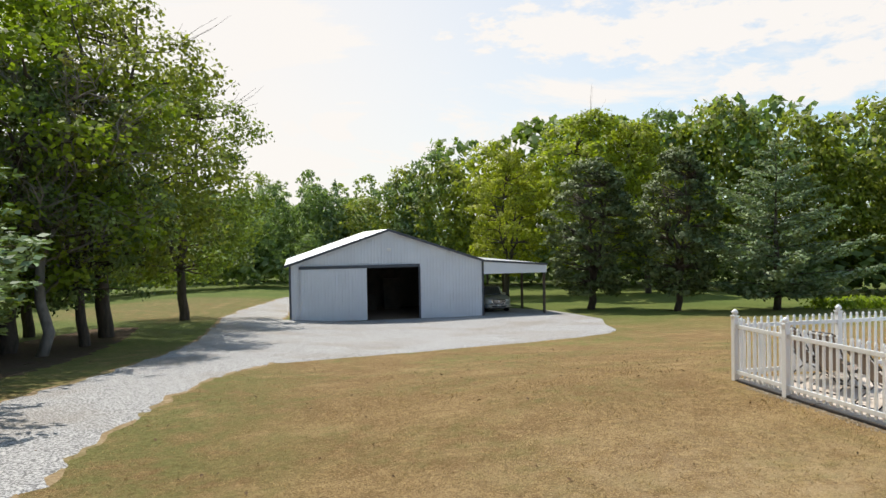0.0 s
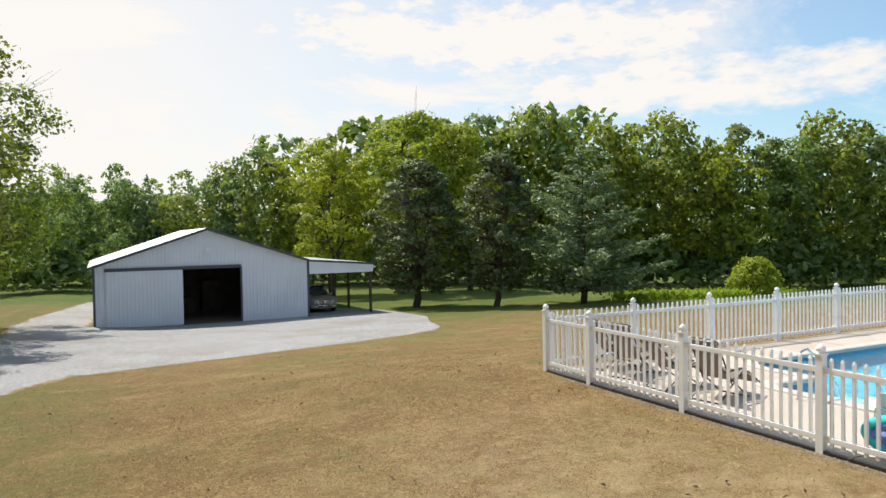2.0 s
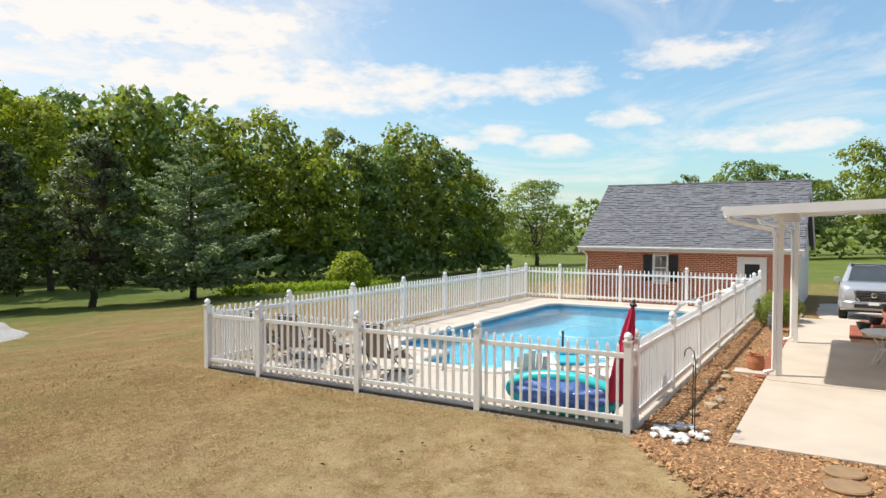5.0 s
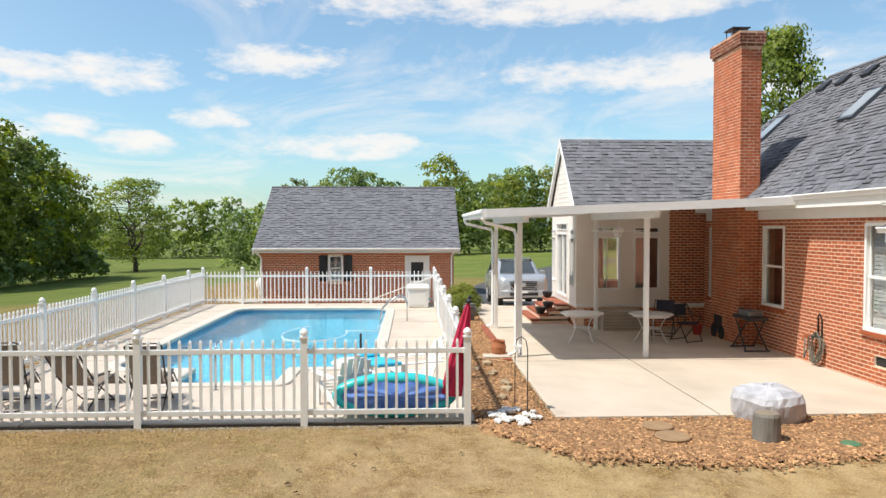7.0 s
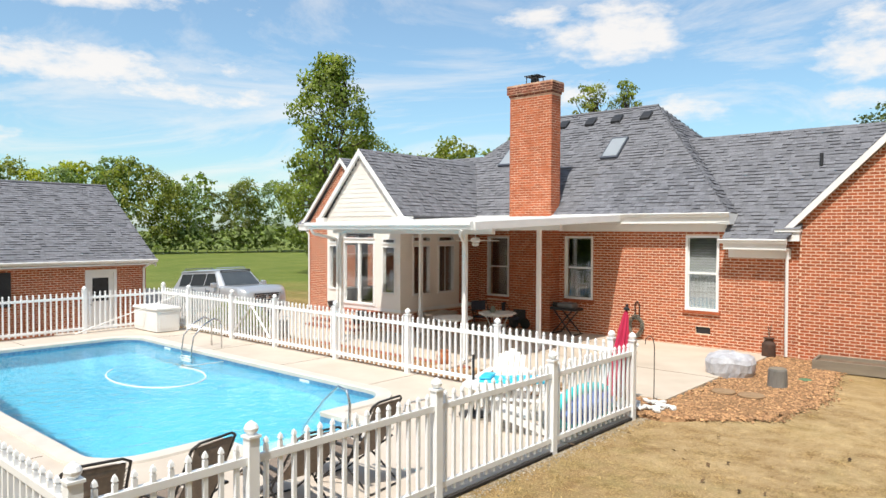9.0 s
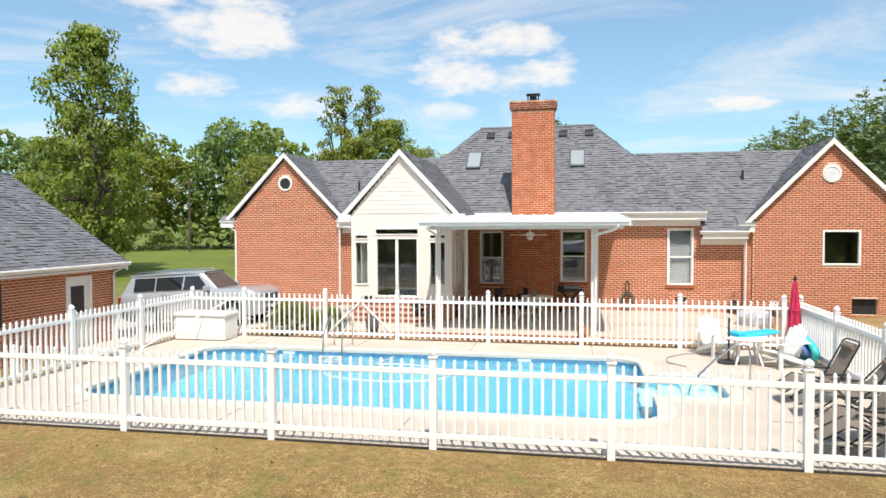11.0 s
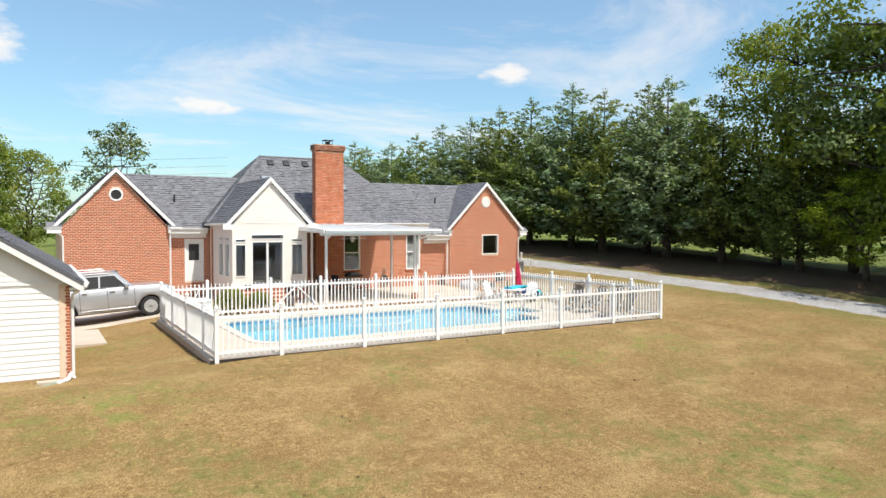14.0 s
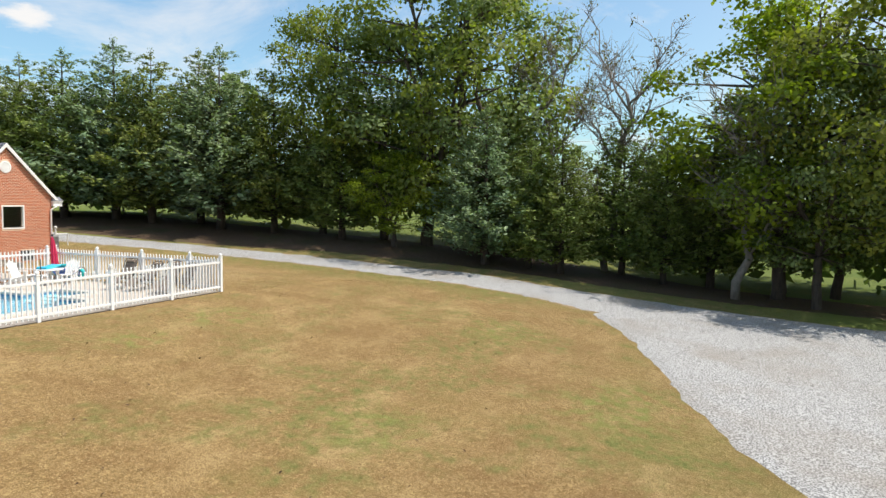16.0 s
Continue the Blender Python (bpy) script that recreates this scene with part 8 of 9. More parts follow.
# pump box, ladder, rails
bx_ = thing("deck_box", pose(15.55, 0.62, 0), "white resin storage box on the pool deck", "storage box")
part("body", Mesh().box(-0.75, 0.75, -0.36, 0.36, 0.02, 0.66), PLASTIC, bx_, bevel=0.02)
part("lid", Mesh().box(-0.79, 0.79, -0.40, 0.40, 0.66, 0.75), PLASTIC, bx_, "slightly domed lid", bevel=0.03)
for x in (-0.38, 0.38):
    part("side_panel", Mesh().box(x - 0.32, x + 0.32, 0.36, 0.372, 0.12, 0.58), PLASTIC, bx_, bevel=0.004)
part("end_panel", Mesh().box(-0.762, -0.75, -0.28, 0.28, 0.12, 0.58), PLASTIC, bx_, bevel=0.004)
ld = thing("pool_ladder", pose(11.4, 1.55, 0), "polished steel pool ladder with two rails", "pool ladder")
for x in (-0.25, 0.25):
    part("rail", Mesh().tube([(x, -0.55, 0.0), (x, -0.55, 0.58), (x, -0.48, 0.72), (x, -0.33, 0.78), (x, 0.0, 0.62), (x, 0.24, 0.36), (x, 0.30, 0.0), (x, 0.30, -1.0)], 0.021, 8), CHROME, ld, smooth=True)
for z in (-0.3, -0.6, -0.9):
    part("tread", Mesh().box(-0.25, 0.25, 0.26, 0.36, z, z + 0.03), PLASTIC, ld)
hr = thing("handrail", pose(2.45, 4.35, 0), "polished steel handrail over the pool steps", "handrail")
for x in (-0.05,):
    part("rail", Mesh().tube([(-0.32, 0, 0.0), (-0.32, 0, 0.66), (-0.26, 0, 0.82), (-0.08, 0, 0.86), (0.25, 0, 0.60), (0.72, 0, 0.12), (0.78, 0, -0.1), (0.78, 0, -0.5)], 0.021, 8), CHROME, hr, smooth=True)
part("foot_plate", Mesh().lathe([(0.05, 0), (0.05, 0.012), (0.025, 0.02)], 12, (-0.32, 0, 0)), CHROME, hr)
for x in (12.6, 6.6):
    sk = thing("skimmer", pose(x, 1.755, -0.13), "small white skimmer opening in the pool wall", "skimmer", "pool skimmers")
    part("faceplate", Mesh().box(-0.16, 0.16, 0.0, 0.008, -0.05, 0.06).box(-0.12, 0.12, 0.008, 0.01, -0.03, 0.04), PLASTIC, sk, bevel=0.004)
ho = thing("cleaner_hose", pose(9.4, 3.6, -0.105), "white floating cleaner hose on the water", "hose")
pts = [(1.6 * math.cos(w) * (1 - 0.05 * w), 0.9 * math.sin(w), 0.0) for w in np.linspace(0.4, 5.2, 30)]
part("hose_coil", Mesh().tube(pts + [(0.4, -1.9, 0.0)], 0.018, 6), PLASTIC, ho, smooth=True)
pl = thing("telescopic_pole", pose(0, 0, 0), "long white telescopic pole resting against the fence", "pole")
part("shaft", Mesh().tube([(16.2, 2.75, 0.03), (15.0, 0.08, 1.12)], 0.018, 8), PLASTIC, pl)
hs = thing("deck_hose", pose(2.6, 0.9, 0.02), "grey hose lying on the deck", "hose")
part("hose_run", Mesh().tube([(-0.6, -0.3, 0), (0.2, -0.1, 0), (0.7, 0.5, 0), (0.75, 1.1, 0), (0.4, 1.5, 0)], 0.016, 6), mat("grey_hose", (0.42, 0.41, 0.40), (0.36, 0.35, 0.34), 6, 0.6), hs, smooth=True)

# ---- patio things ----
def round_table(at, label):
    c = thing("patio_table", at, label, "table", "round patio tables")
    part("tabletop", Mesh().lathe([(0.50, 0.0), (0.545, 0.005), (0.55, 0.02), (0.53, 0.032)], 32, (0, 0, 0.70)), PLASTIC, c, "round white top")
    part("apron", Mesh().lathe([(0.44, 0.0), (0.45, 0.0), (0.45, 0.05), (0.44, 0.05)], 28, (0, 0, 0.65)), PLASTIC, c)
    for k in range(4):
        w = 0.5 + k * math.pi / 2
        dx, dy = math.cos(w), math.sin(w)
        part("leg", Mesh().tube([(dx * 0.44, dy * 0.44, 0.0), (dx * 0.34, dy * 0.34, 0.12), (dx * 0.22, dy * 0.22, 0.36), (dx * 0.30, dy * 0.30, 0.56), (dx * 0.42, dy * 0.42, 0.70)], 0.015, 8), PLASTIC, c, smooth=True)
    part("leg_ring", Mesh().lathe([(0.22, -0.008), (0.235, 0.0), (0.22, 0.008), (0.21, 0.0)], 24, (0, 0, 0.36)), PLASTIC, c)
    return c


round_table(pose(6.95, -3.46, 0.03), "round white metal patio table near the steps")
round_table(pose(6.72, -5.15, 0.03, 0, 0, 30), "round white metal patio table with odds and ends")
TERRA = mat("terracotta", (0.42, 0.16, 0.07), (0.34, 0.12, 0.05), 5, 0.85)
GREYBOX = mat("taupe_resin", (0.42, 0.36, 0.30), (0.36, 0.31, 0.255), 3, 0.6)
pt = thing("jar", pose(6.80, -5.05, 0.762), "grey-green jar standing on the patio table", "jar")
part("jar_body", Mesh().lathe([(0.06, 0), (0.085, 0.05), (0.08, 0.12), (0.05, 0.16), (0.055, 0.19)], 16), mat("jar_glaze", (0.16, 0.19, 0.16), (0.1, 0.12, 0.1), 8, 0.3), pt)
db = thing("deck_box", pose(8.95, -5.05, 0.03), "taupe resin storage chest on the patio", "storage box")
part("body", Mesh().box(-0.30, 0.30, -0.58, 0.58, 0.0, 0.50), GREYBOX, db, bevel=0.02)
part("lid", Mesh().box(-0.32, 0.32, -0.60, 0.60, 0.50, 0.57), GREYBOX, db, bevel=0.02)
for k in range(5):
    part("groove", Mesh().box(-0.306, -0.300, -0.56, 0.56, 0.06 + k * 0.09, 0.068 + k * 0.09), DIRT, db)


def folding_chair(at, label, cloth):
    c = thing("folding_chair", at, label, "chair", "patio folding chairs")
    part("seat", Mesh().box(-0.23, 0.23, -0.22, 0.22, 0.44, 0.46), cloth, c, bevel=0.008)
    part("backrest", Mesh().box(-0.23, 0.23, -0.25, -0.235, 0.62, 0.92), cloth, c, bevel=0.006)
    for s in (-1, 1):
        x = s * 0.26
        part("leg", Mesh().tube([(x, 0.28, 0.0), (x, -0.25, 0.92)], 0.013, 6), FRAME, c)
        part("leg", Mesh().tube([(x, -0.30, 0.0), (x, 0.24, 0.62)], 0.013, 6), FRAME, c)
        part("armrest", Mesh().box(x - 0.025, x + 0.025, -0.18, 0.26, 0.62, 0.645), FRAME, c, bevel=0.008)
    for y in (-0.30, 0.28):
        part("foot_bar", Mesh().tube([(-0.26, y, 0.015), (0.26, y, 0.015)], 0.012, 6), FRAME, c)
    return c


NAVY = mat("navy_cloth", (0.03, 0.035, 0.055), (0.045, 0.05, 0.07), 12, 0.9)
folding_chair(pose(6.95, -6.15, 0.03, 0, 0, 115), "dark folding camp chair beside the table", NAVY)
folding_chair(pose(7.9, -5.9, 0.03, 0, 0, 60), "dark folding camp chair near the wall", NAVY)

# brick steps to the sunroom door
sp = thing("brick_steps", pose(0, 0, 0), "red brick steps up to the sunroom door", "steps")
PAVER = mat("brick_paver", (0.36, 0.11, 0.055), (0.26, 0.075, 0.04), 6, 0.85, vary=0.25, coords="World", bump=0.3)
for k in range(4):
    z1, y1 = 0.62 - k * 0.15, -3.48 + k * 0.25
    part("riser", Mesh().box(10.15, 12.45, SUN_Y + 0.03, y1 - 0.012, 0.03 if k == 3 else z1 - 0.15, z1 - 0.055), MORTAR, sp)
    x = 10.13
    while x < 12.4:
        part("brick", Mesh().box(x, x + 0.098, (SUN_Y + 0.03) if k == 0 else y1 - 0.27, y1 + 0.01, z1 - 0.053, z1), PAVER, sp)
        x += 0.108
for x, y, z in ((10.45, -3.28, 0.47), (10.35, -3.03, 0.32), (12.2, -3.6, 0.62)):
    p = thing("plant_pot", pose(x, y, z), "dark glazed plant pot on the brick steps", "plant pot", "pots on the steps")
    part("pot", Mesh().lathe([(0.10, 0), (0.15, 0.10), (0.17, 0.18), (0.175, 0.20), (0.15, 0.20), (0.13, 0.16)], 16), BLACK, p)
    part("soil", Mesh().lathe([(0.135, 0.0), (0.135, 0.01)], 14, (0, 0, 0.155)), DIRT, p)

# things by the house wall
sd = thing("saw_stand", pose(5.65, -7.15, 0.03), "black folding tool stand with a machine on it", "tool stand")
for s in (-1, 1):
    part("leg", Mesh().tube([(-0.36, s * 0.26, 0.0), (0.30, s * 0.20, 0.72)], 0.02, 6), BLACK, sd)
    part("leg", Mesh().tube([(0.36, s * 0.26, 0.0), (-0.30, s * 0.20, 0.72)], 0.02, 6), BLACK, sd)
    part("foot_bar", Mesh().tube([(s * 0.36, -0.30, 0.015), (s * 0.36, 0.30, 0.015)], 0.022, 6), BLACK, sd)
part("bed", Mesh().box(-0.45, 0.45, -0.22, 0.22, 0.72, 0.80), BLACK, sd, bevel=0.02)
part("machine", Mesh().box(-0.30, 0.22, -0.18, 0.18, 0.80, 0.94), mat("grey_metal", (0.22, 0.225, 0.23), (0.16, 0.165, 0.17), 5, 0.4, metal=0.5), sd, bevel=0.03)
part("motor", Mesh().tube([(0.22, 0.0, 0.86), (0.44, 0.0, 0.86)], 0.08, 12), BLACK, sd)
wb = thing("garden_cart", pose(7.35, -7.35, 0.03), "dark two-wheeled cart folded against the chimney", "cart")
for y in (-0.22, 0.22):
    part("wheel", Mesh().lathe([(0.14, -0.03), (0.18, -0.02), (0.18, 0.02), (0.14, 0.03)], 18), RUBBER, wb, at=pose(y, 0.2, 0.18, 90, 0, 0))
part("tray", Mesh().box(-0.25, 0.25, 0.06, 0.22, 0.15, 0.62), BLACK, wb, bevel=0.03)
part("handle", Mesh().tube([(-0.2, 0.08, 0.5), (-0.2, 0.0, 0.95), (0.2, 0.0, 0.95), (0.2, 0.08, 0.5)], 0.014, 6), FRAME, wb)
pr = thing("bucket", pose(7.95, -6.85, 0.03), "small red plastic bucket by the chimney", "bucket")
part("pail", Mesh().lathe([(0.10, 0), (0.13, 0.24), (0.14, 0.25), (0.12, 0.25), (0.095, 0.02)], 16), mat("red_plastic", (0.42, 0.03, 0.02), (0.36, 0.025, 0.015), 4, 0.4), pr)
hz = thing("hose_hanger", pose(3.62, -7.64, 0.0), "coiled grey garden hose on a wall hanger", "garden hose")
part("bracket", Mesh().box(-0.10, 0.10, 0.0, 0.14, 0.62, 0.66).box(-0.08, -0.05, 0.0, 0.02, 0.62, 1.0).box(0.05, 0.08, 0.0, 0.02, 0.62, 1.0).tube([(-0.08, 0.02, 1.0), (-0.04, 0.02, 1.08), (0, 0.02, 1.12), (0.04, 0.02, 1.08), (0.08, 0.02, 1.0)], 0.014, 6), FRAME, hz)
coil = []
for k in range(150):
    w = k * 0.25
    r = 0.22 + 0.05 * math.sin(k * 0.7)
    coil.append((r * 0.85 * math.cos(w), 0.05 + 0.0006 * k + 0.01 * math.sin(k), 0.42 + r * 1.25 * math.sin(w) * 0.98))
coil += [(0.30, 0.10, 0.35), (0.42, 0.10, 0.12), (0.45, 0.06, 0.55)]
part("hose_coil", Mesh().tube(coil, 0.014, 6), mat("hose_green_grey", (0.17, 0.165, 0.13), (0.11, 0.105, 0.085), 8, 0.6), hz, smooth=True)
part("tap", Mesh().tube([(0.45, 0.0, 0.6), (0.45, 0.10, 0.6), (0.45, 0.12, 0.52)], 0.018, 6), TERRA, hz)
mc = thing("milk_can", pose(0.02, -7.42, 0.0) @ Matrix.Diagonal((0.8, 0.8, 0.8, 1)), "rusty brown metal milk can against the wall", "milk can")
RUST = mat("rusty_metal", (0.085, 0.045, 0.03), (0.05, 0.03, 0.022), 9, 0.8, stain=(0.14, 0.06, 0.03), sscale=6)
part("can_body", Mesh().lathe([(0.19, 0), (0.20, 0.02), (0.20, 0.38), (0.19, 0.42), (0.13, 0.50), (0.13, 0.56), (0.17, 0.60), (0.15, 0.60)], 20), RUST, mc)
part("stick", Mesh().tube([(0.02, 0, 0.5), (-0.05, -0.06, 1.0)], 0.012, 5).tube([(-0.02, 0.02, 0.5), (0.03, -0.02, 0.95)], 0.01, 5).tube([(0.0, -0.02, 0.5), (0.0, 0.03, 0.88)], 0.01, 5), BARK, mc)
rb = thing("raised_planter", pose(-1.95, -6.95, -0.02, 0, 0, 4), "weathered wooden raised planter box", "planter")
WOOD = mat("weathered_wood", (0.27, 0.225, 0.165), (0.19, 0.155, 0.115), 5, 0.9, bump=0.4, bscale=30, stretch=(0.2, 1, 1))
for y in (-0.4, 0.4):
    part("plank", Mesh().box(-0.8, 0.8, y - 0.025, y + 0.025, 0.0, 0.24), WOOD, rb, bevel=0.005)
for x in (-0.775, 0.775):
    part("plank", Mesh().box(x - 0.025, x + 0.025, -0.375, 0.375, 0.0, 0.24), WOOD, rb, bevel=0.005)
part("soil", Mesh().box(-0.75, 0.75, -0.375, 0.375, 0.0, 0.17), DIRT, rb)
part("crawl_vent", Mesh().box(1.56, 1.94, MAIN_Y - 0.09, MAIN_Y - 0.04, 0.38, 0.56), BLACK, house, "dark crawl-space vent")
# ceiling fan
fn = thing("ceiling_fan", pose(6.9, -4.36, 3.12), "white ceiling fan under the patio cover", "ceiling fan")
part("rod", Mesh().tube([(0, 0, 0.02), (0, 0, -0.22)], 0.015, 8), WHITE, fn)
part("motor", Mesh().lathe([(0.05, -0.36), (0.13, -0.33), (0.14, -0.26), (0.10, -0.21), (0.03, -0.20)], 18), WHITE, fn)
part("lamp_shade", Mesh().lathe([(0.03, -0.46), (0.09, -0.43), (0.10, -0.37)], 14), WHITE, fn)
for k in range(5):
    part("blade", Mesh().box(0.15, 0.66, -0.06, 0.06, -0.30, -0.29), WHITE, fn, at=pose(0, 0, 0, 0, 0, 72 * k) @ pose(0, 0, 0, 8, 0, 0))

# ---- mulch bed and what stands in it ----
MULCH = mat("mulch", (0.20, 0.105, 0.05), (0.40, 0.24, 0.12), 14, 0.95, bump=1.0, bscale=30, stain=(0.15, 0.085, 0.045), sscale=1.2, samount=0.6, coords="World", spec=0.2)
loft("mulch_bed", [((-1.55, -8.6), (0.0, -8.6)), ((-1.6, -6.0), (0.0, -6.2)), ((-2.0, -4.2), (0.0, -4.3)), ((-2.0, -2.6), (0.0, -2.6)), ((-1.6, -1.1), (0.05, -1.36)), ((-0.55, -0.12), (0.6, -1.34)), ((0.6, -0.12), (2.5, -1.34)), ((2.5, -0.12), (5.0, -1.34)), ((9.8, -0.12), (9.9, -1.34)), ((13.4, -0.12), (13.4, -1.34))], 10, MULCH, 0.045,
     "red-brown wood chip and river stone bed", "mulch bed")
CHIP = mat("chip", (0.46, 0.27, 0.13), (0.30, 0.16, 0.08), 5, 0.9, island=0.6, coords="World")
cm = Mesh()
rc = random.Random(8)


def bed_edge(y):
    """Outer rim of the mulch on the lawn's side."""
    return -1.58 - 0.42 * max(0.0, 1 - abs(y + 3.4) / 3) + max(0.0, y + 1.3) * 1.15


for k in range(15000):
    if k % 5 < 3:
        y = rc.uniform(-8.4, -0.3)
        x = rc.uniform(bed_edge(y) - 0.05, 0.0) if k % 4 else bed_edge(y) + rc.gauss(0, 0.14)
    else:
        x, y = rc.uniform(-0.4, 13.2), rc.uniform(-1.33, -0.14)
    s = rc.uniform(0.022, 0.055)
    mm_ = Matrix.LocRotScale((x, y, ground_z(x, y) + 0.045), Euler((rc.uniform(-0.5, 0.5), rc.uniform(-0.5, 0.5), rc.uniform(0, 6.3))), (s, s * rc.uniform(0.35, 0.8), s * 0.7))
    cm.add([mm_ @ Vector(q) for q in ((-1, -0.7, -0.3), (1, -0.9, -0.3), (0.1, 1, -0.3), (0, 0.1, 0.5))], [(0, 2, 1), (0, 1, 3), (1, 2, 3), (2, 0, 3)])
tagged(part("wood_chips", cm, CHIP, fix=False), "loose brown wood chips and small stones", "mulch", kind="stuff")


def stone(m, c, r, rnd, squash=0.6):
    bm = bmesh.new()
    bmesh.ops.create_icosphere(bm, subdivisions=1, radius=r)
    for v in bm.verts:
        v.co *= rnd.uniform(0.8, 1.2)
        v.co.z *= squash
        v.co += Vector(c)
    bm.verts.index_update()
    m.add([v.co for v in bm.verts], [tuple(v.index for v in f.verts) for f in bm.faces])
    bm.free()


WHITE_STONE = mat("white_stone", (0.74, 0.73, 0.70), (0.62, 0.61, 0.58), 8, 0.8, vary=0.15)
rp_ = thing("stone_ring", pose(0.05, -0.74, 0.0), "small pile of white stones round a garden hook", "stones")
for k in range(46):
    w, r = rc.uniform(0, 6.28), 0.46 * math.sqrt(rc.random())
    sm = Mesh()
    stone(sm, (r * math.cos(w), r * 0.85 * math.sin(w), 0.05 + 0.05 * (0.46 - r)), rc.uniform(0.045, 0.075), rc)
    part("stone", sm, WHITE_STONE, rp_)
TAN_STONE = mat("tan_stone", (0.42, 0.32, 0.20), (0.33, 0.25, 0.16), 5, 0.85, vary=0.2)
for k in range(9):
    x, y = 1.2 + k * 0.42 + rc.uniform(-0.2, 0.2), -0.72 + rc.uniform(-0.3, 0.25)
    sm = Mesh()
    stone(sm, (0, 0, 0.05), rc.uniform(0.07, 0.14), rc)
    tagged(part("rock", sm, TAN_STONE, at=pose(x, y, 0.0)), "tan field stone lying in the mulch", "rock", "rocks in the mulch")
for x, y, r in ((-0.55, -2.72, 0.22), (-1.05, -2.75, 0.24)):
    tagged(part("stepping_stone", Mesh().lathe([(r, 0), (r * 1.02, 0.02), (r * 0.95, 0.035)], 14, (0, 0, 0.02)), mat("stained_stone", (0.34, 0.225, 0.125), (0.27, 0.17, 0.09), 7, 0.9, bump=0.4, bscale=40), at=pose(x, y, 0.0, 0, 0, 20)), "flat round tan stepping stone", "stepping stone", "stepping stones")


def shepherd_hook(x, y, h, bend):
    s = thing("shepherd_hook", pose(x, y, 0.0, 0, 0, bend), "thin black iron garden hook in the mulch", "garden hook", "garden hooks")
    part("rod", Mesh().tube([(0, 0, -0.05), (0, 0, h - 0.2), (0.03, 0, h - 0.05), (0.10, 0, h), (0.18, 0, h - 0.05), (0.19, 0, h - 0.14)], 0.008, 6), FRAME, s, smooth=True)
    part("prong", Mesh().tube([(-0.06, 0, -0.05), (-0.06, 0, 0.12), (0, 0, 0.14)], 0.006, 5), FRAME, s)
    return s


shepherd_hook(0.03, -0.92, 1.25, 60)
sh = shepherd_hook(0.52, -0.80, 1.05, 200)
fw_ = part("flower_spinner", Mesh().lathe([(0.02, 0), (0.03, 0.02)], 8), PLASTIC, sh, "white flower-shaped spinner", at=pose(0.1, 0, 1.05, 90, 0, 0))
for k in range(6):
    part("petal", Mesh().add([(0.02, -0.02, 0.01), (0.11, -0.035, 0.0), (0.13, 0.0, 0.02), (0.11, 0.035, 0.0), (0.02, 0.02, 0.01)], [(0, 1, 2, 3, 4)]), PLASTIC, fw_, at=pose(0, 0, 0, 0, 0, 60 * k))

TARP = mat("grey_tarp", (0.56, 0.56, 0.585), (0.36, 0.36, 0.385), 6, 0.5, bump=0.5, bscale=14)
fp = thing("covered_fire_pit", pose(-0.02, -4.62, -0.02) @ Matrix.Diagonal((1.12, 1.2, 1.12, 1)), "low round fire pit under a grey weather cover", "fire pit")
m = Mesh()
n = 36
rings_ = [(0.42, 0.0), (0.45, 0.10), (0.46, 0.25), (0.42, 0.33), (0.33, 0.37), (0.20, 0.39), (0.05, 0.40)]
for k, (r, z) in enumerate(rings_):
    for i in range(n):
        w = 2 * math.pi * i / n
        fold = 1 + (0.04 * math.sin(w * 5 + k * 0.5) + 0.03 * math.sin(w * 11 + 1.3 * k) + rc.uniform(-0.03, 0.03)) * (1 - k / 7)
        m.v.append((r * fold * math.cos(w), r * fold * 0.95 * math.sin(w), z * (1.12 if k else 1.0) + 0.02 * math.sin(3 * w + k) + rc.uniform(-0.014, 0.014) * min(k, 1)))
for k in range(len(rings_) - 1):
    for i in range(n):
        m.f.append((k * n + i, k * n + (i + 1) % n, (k + 1) * n + (i + 1) % n, (k + 1) * n + i))
m.f.append(tuple((len(rings_) - 1) * n + i for i in range(n)))
part("cover", m, TARP, fp, "creased grey cover")
STUMP = mat("grey_stump", (0.25, 0.235, 0.21), (0.15, 0.14, 0.125), 9, 0.95, bump=0.9, bscale=24, stretch=(1, 1, 0.2))
sm_ = thing("tree_stump", pose(-1.15, -4.02, -0.04), "weathered grey log stump set on end", "stump")
part("log", Mesh().lathe([(0.19, 0), (0.185, 0.1), (0.175, 0.38), (0.16, 0.41)], 18), STUMP, sm_)
part("cut_face", Mesh().lathe([(0.155, 0.0), (0.15, 0.012)], 18, (0, 0, 0.408)), WOOD, sm_, "pale cut end of the log")
tagged(part("valve_lid", Mesh().lathe([(0.13, 0), (0.13, 0.03), (0.11, 0.045)], 18), mat("green_plastic", (0.08, 0.20, 0.10), (0.06, 0.16, 0.08), 5, 0.5), at=pose(-1.4, -5.05, ground_z(-1.4, -5.05) + 0.02)), "round green plastic valve lid in the grass", "lid")
tp = thing("terracotta_pot", pose(5.2, -1.12, 0.0), "orange terracotta pot beside the cover's post", "pot")
part("pot", Mesh().lathe([(0.11, 0), (0.16, 0.10), (0.17, 0.22), (0.14, 0.32), (0.15, 0.36), (0.12, 0.36), (0.11, 0.30)], 18), TERRA, tp)
ur = thing("urn", pose(11.2, -0.95, 0.0), "dark grey garden urn in the mulch", "urn")
part("urn_body", Mesh().lathe([(0.15, 0), (0.13, 0.05), (0.19, 0.2), (0.20, 0.45), (0.16, 0.5), (0.18, 0.53), (0.14, 0.53)], 18), mat("urn_stone", (0.16, 0.155, 0.15), (0.1, 0.1, 0.095), 7, 0.8), ur)
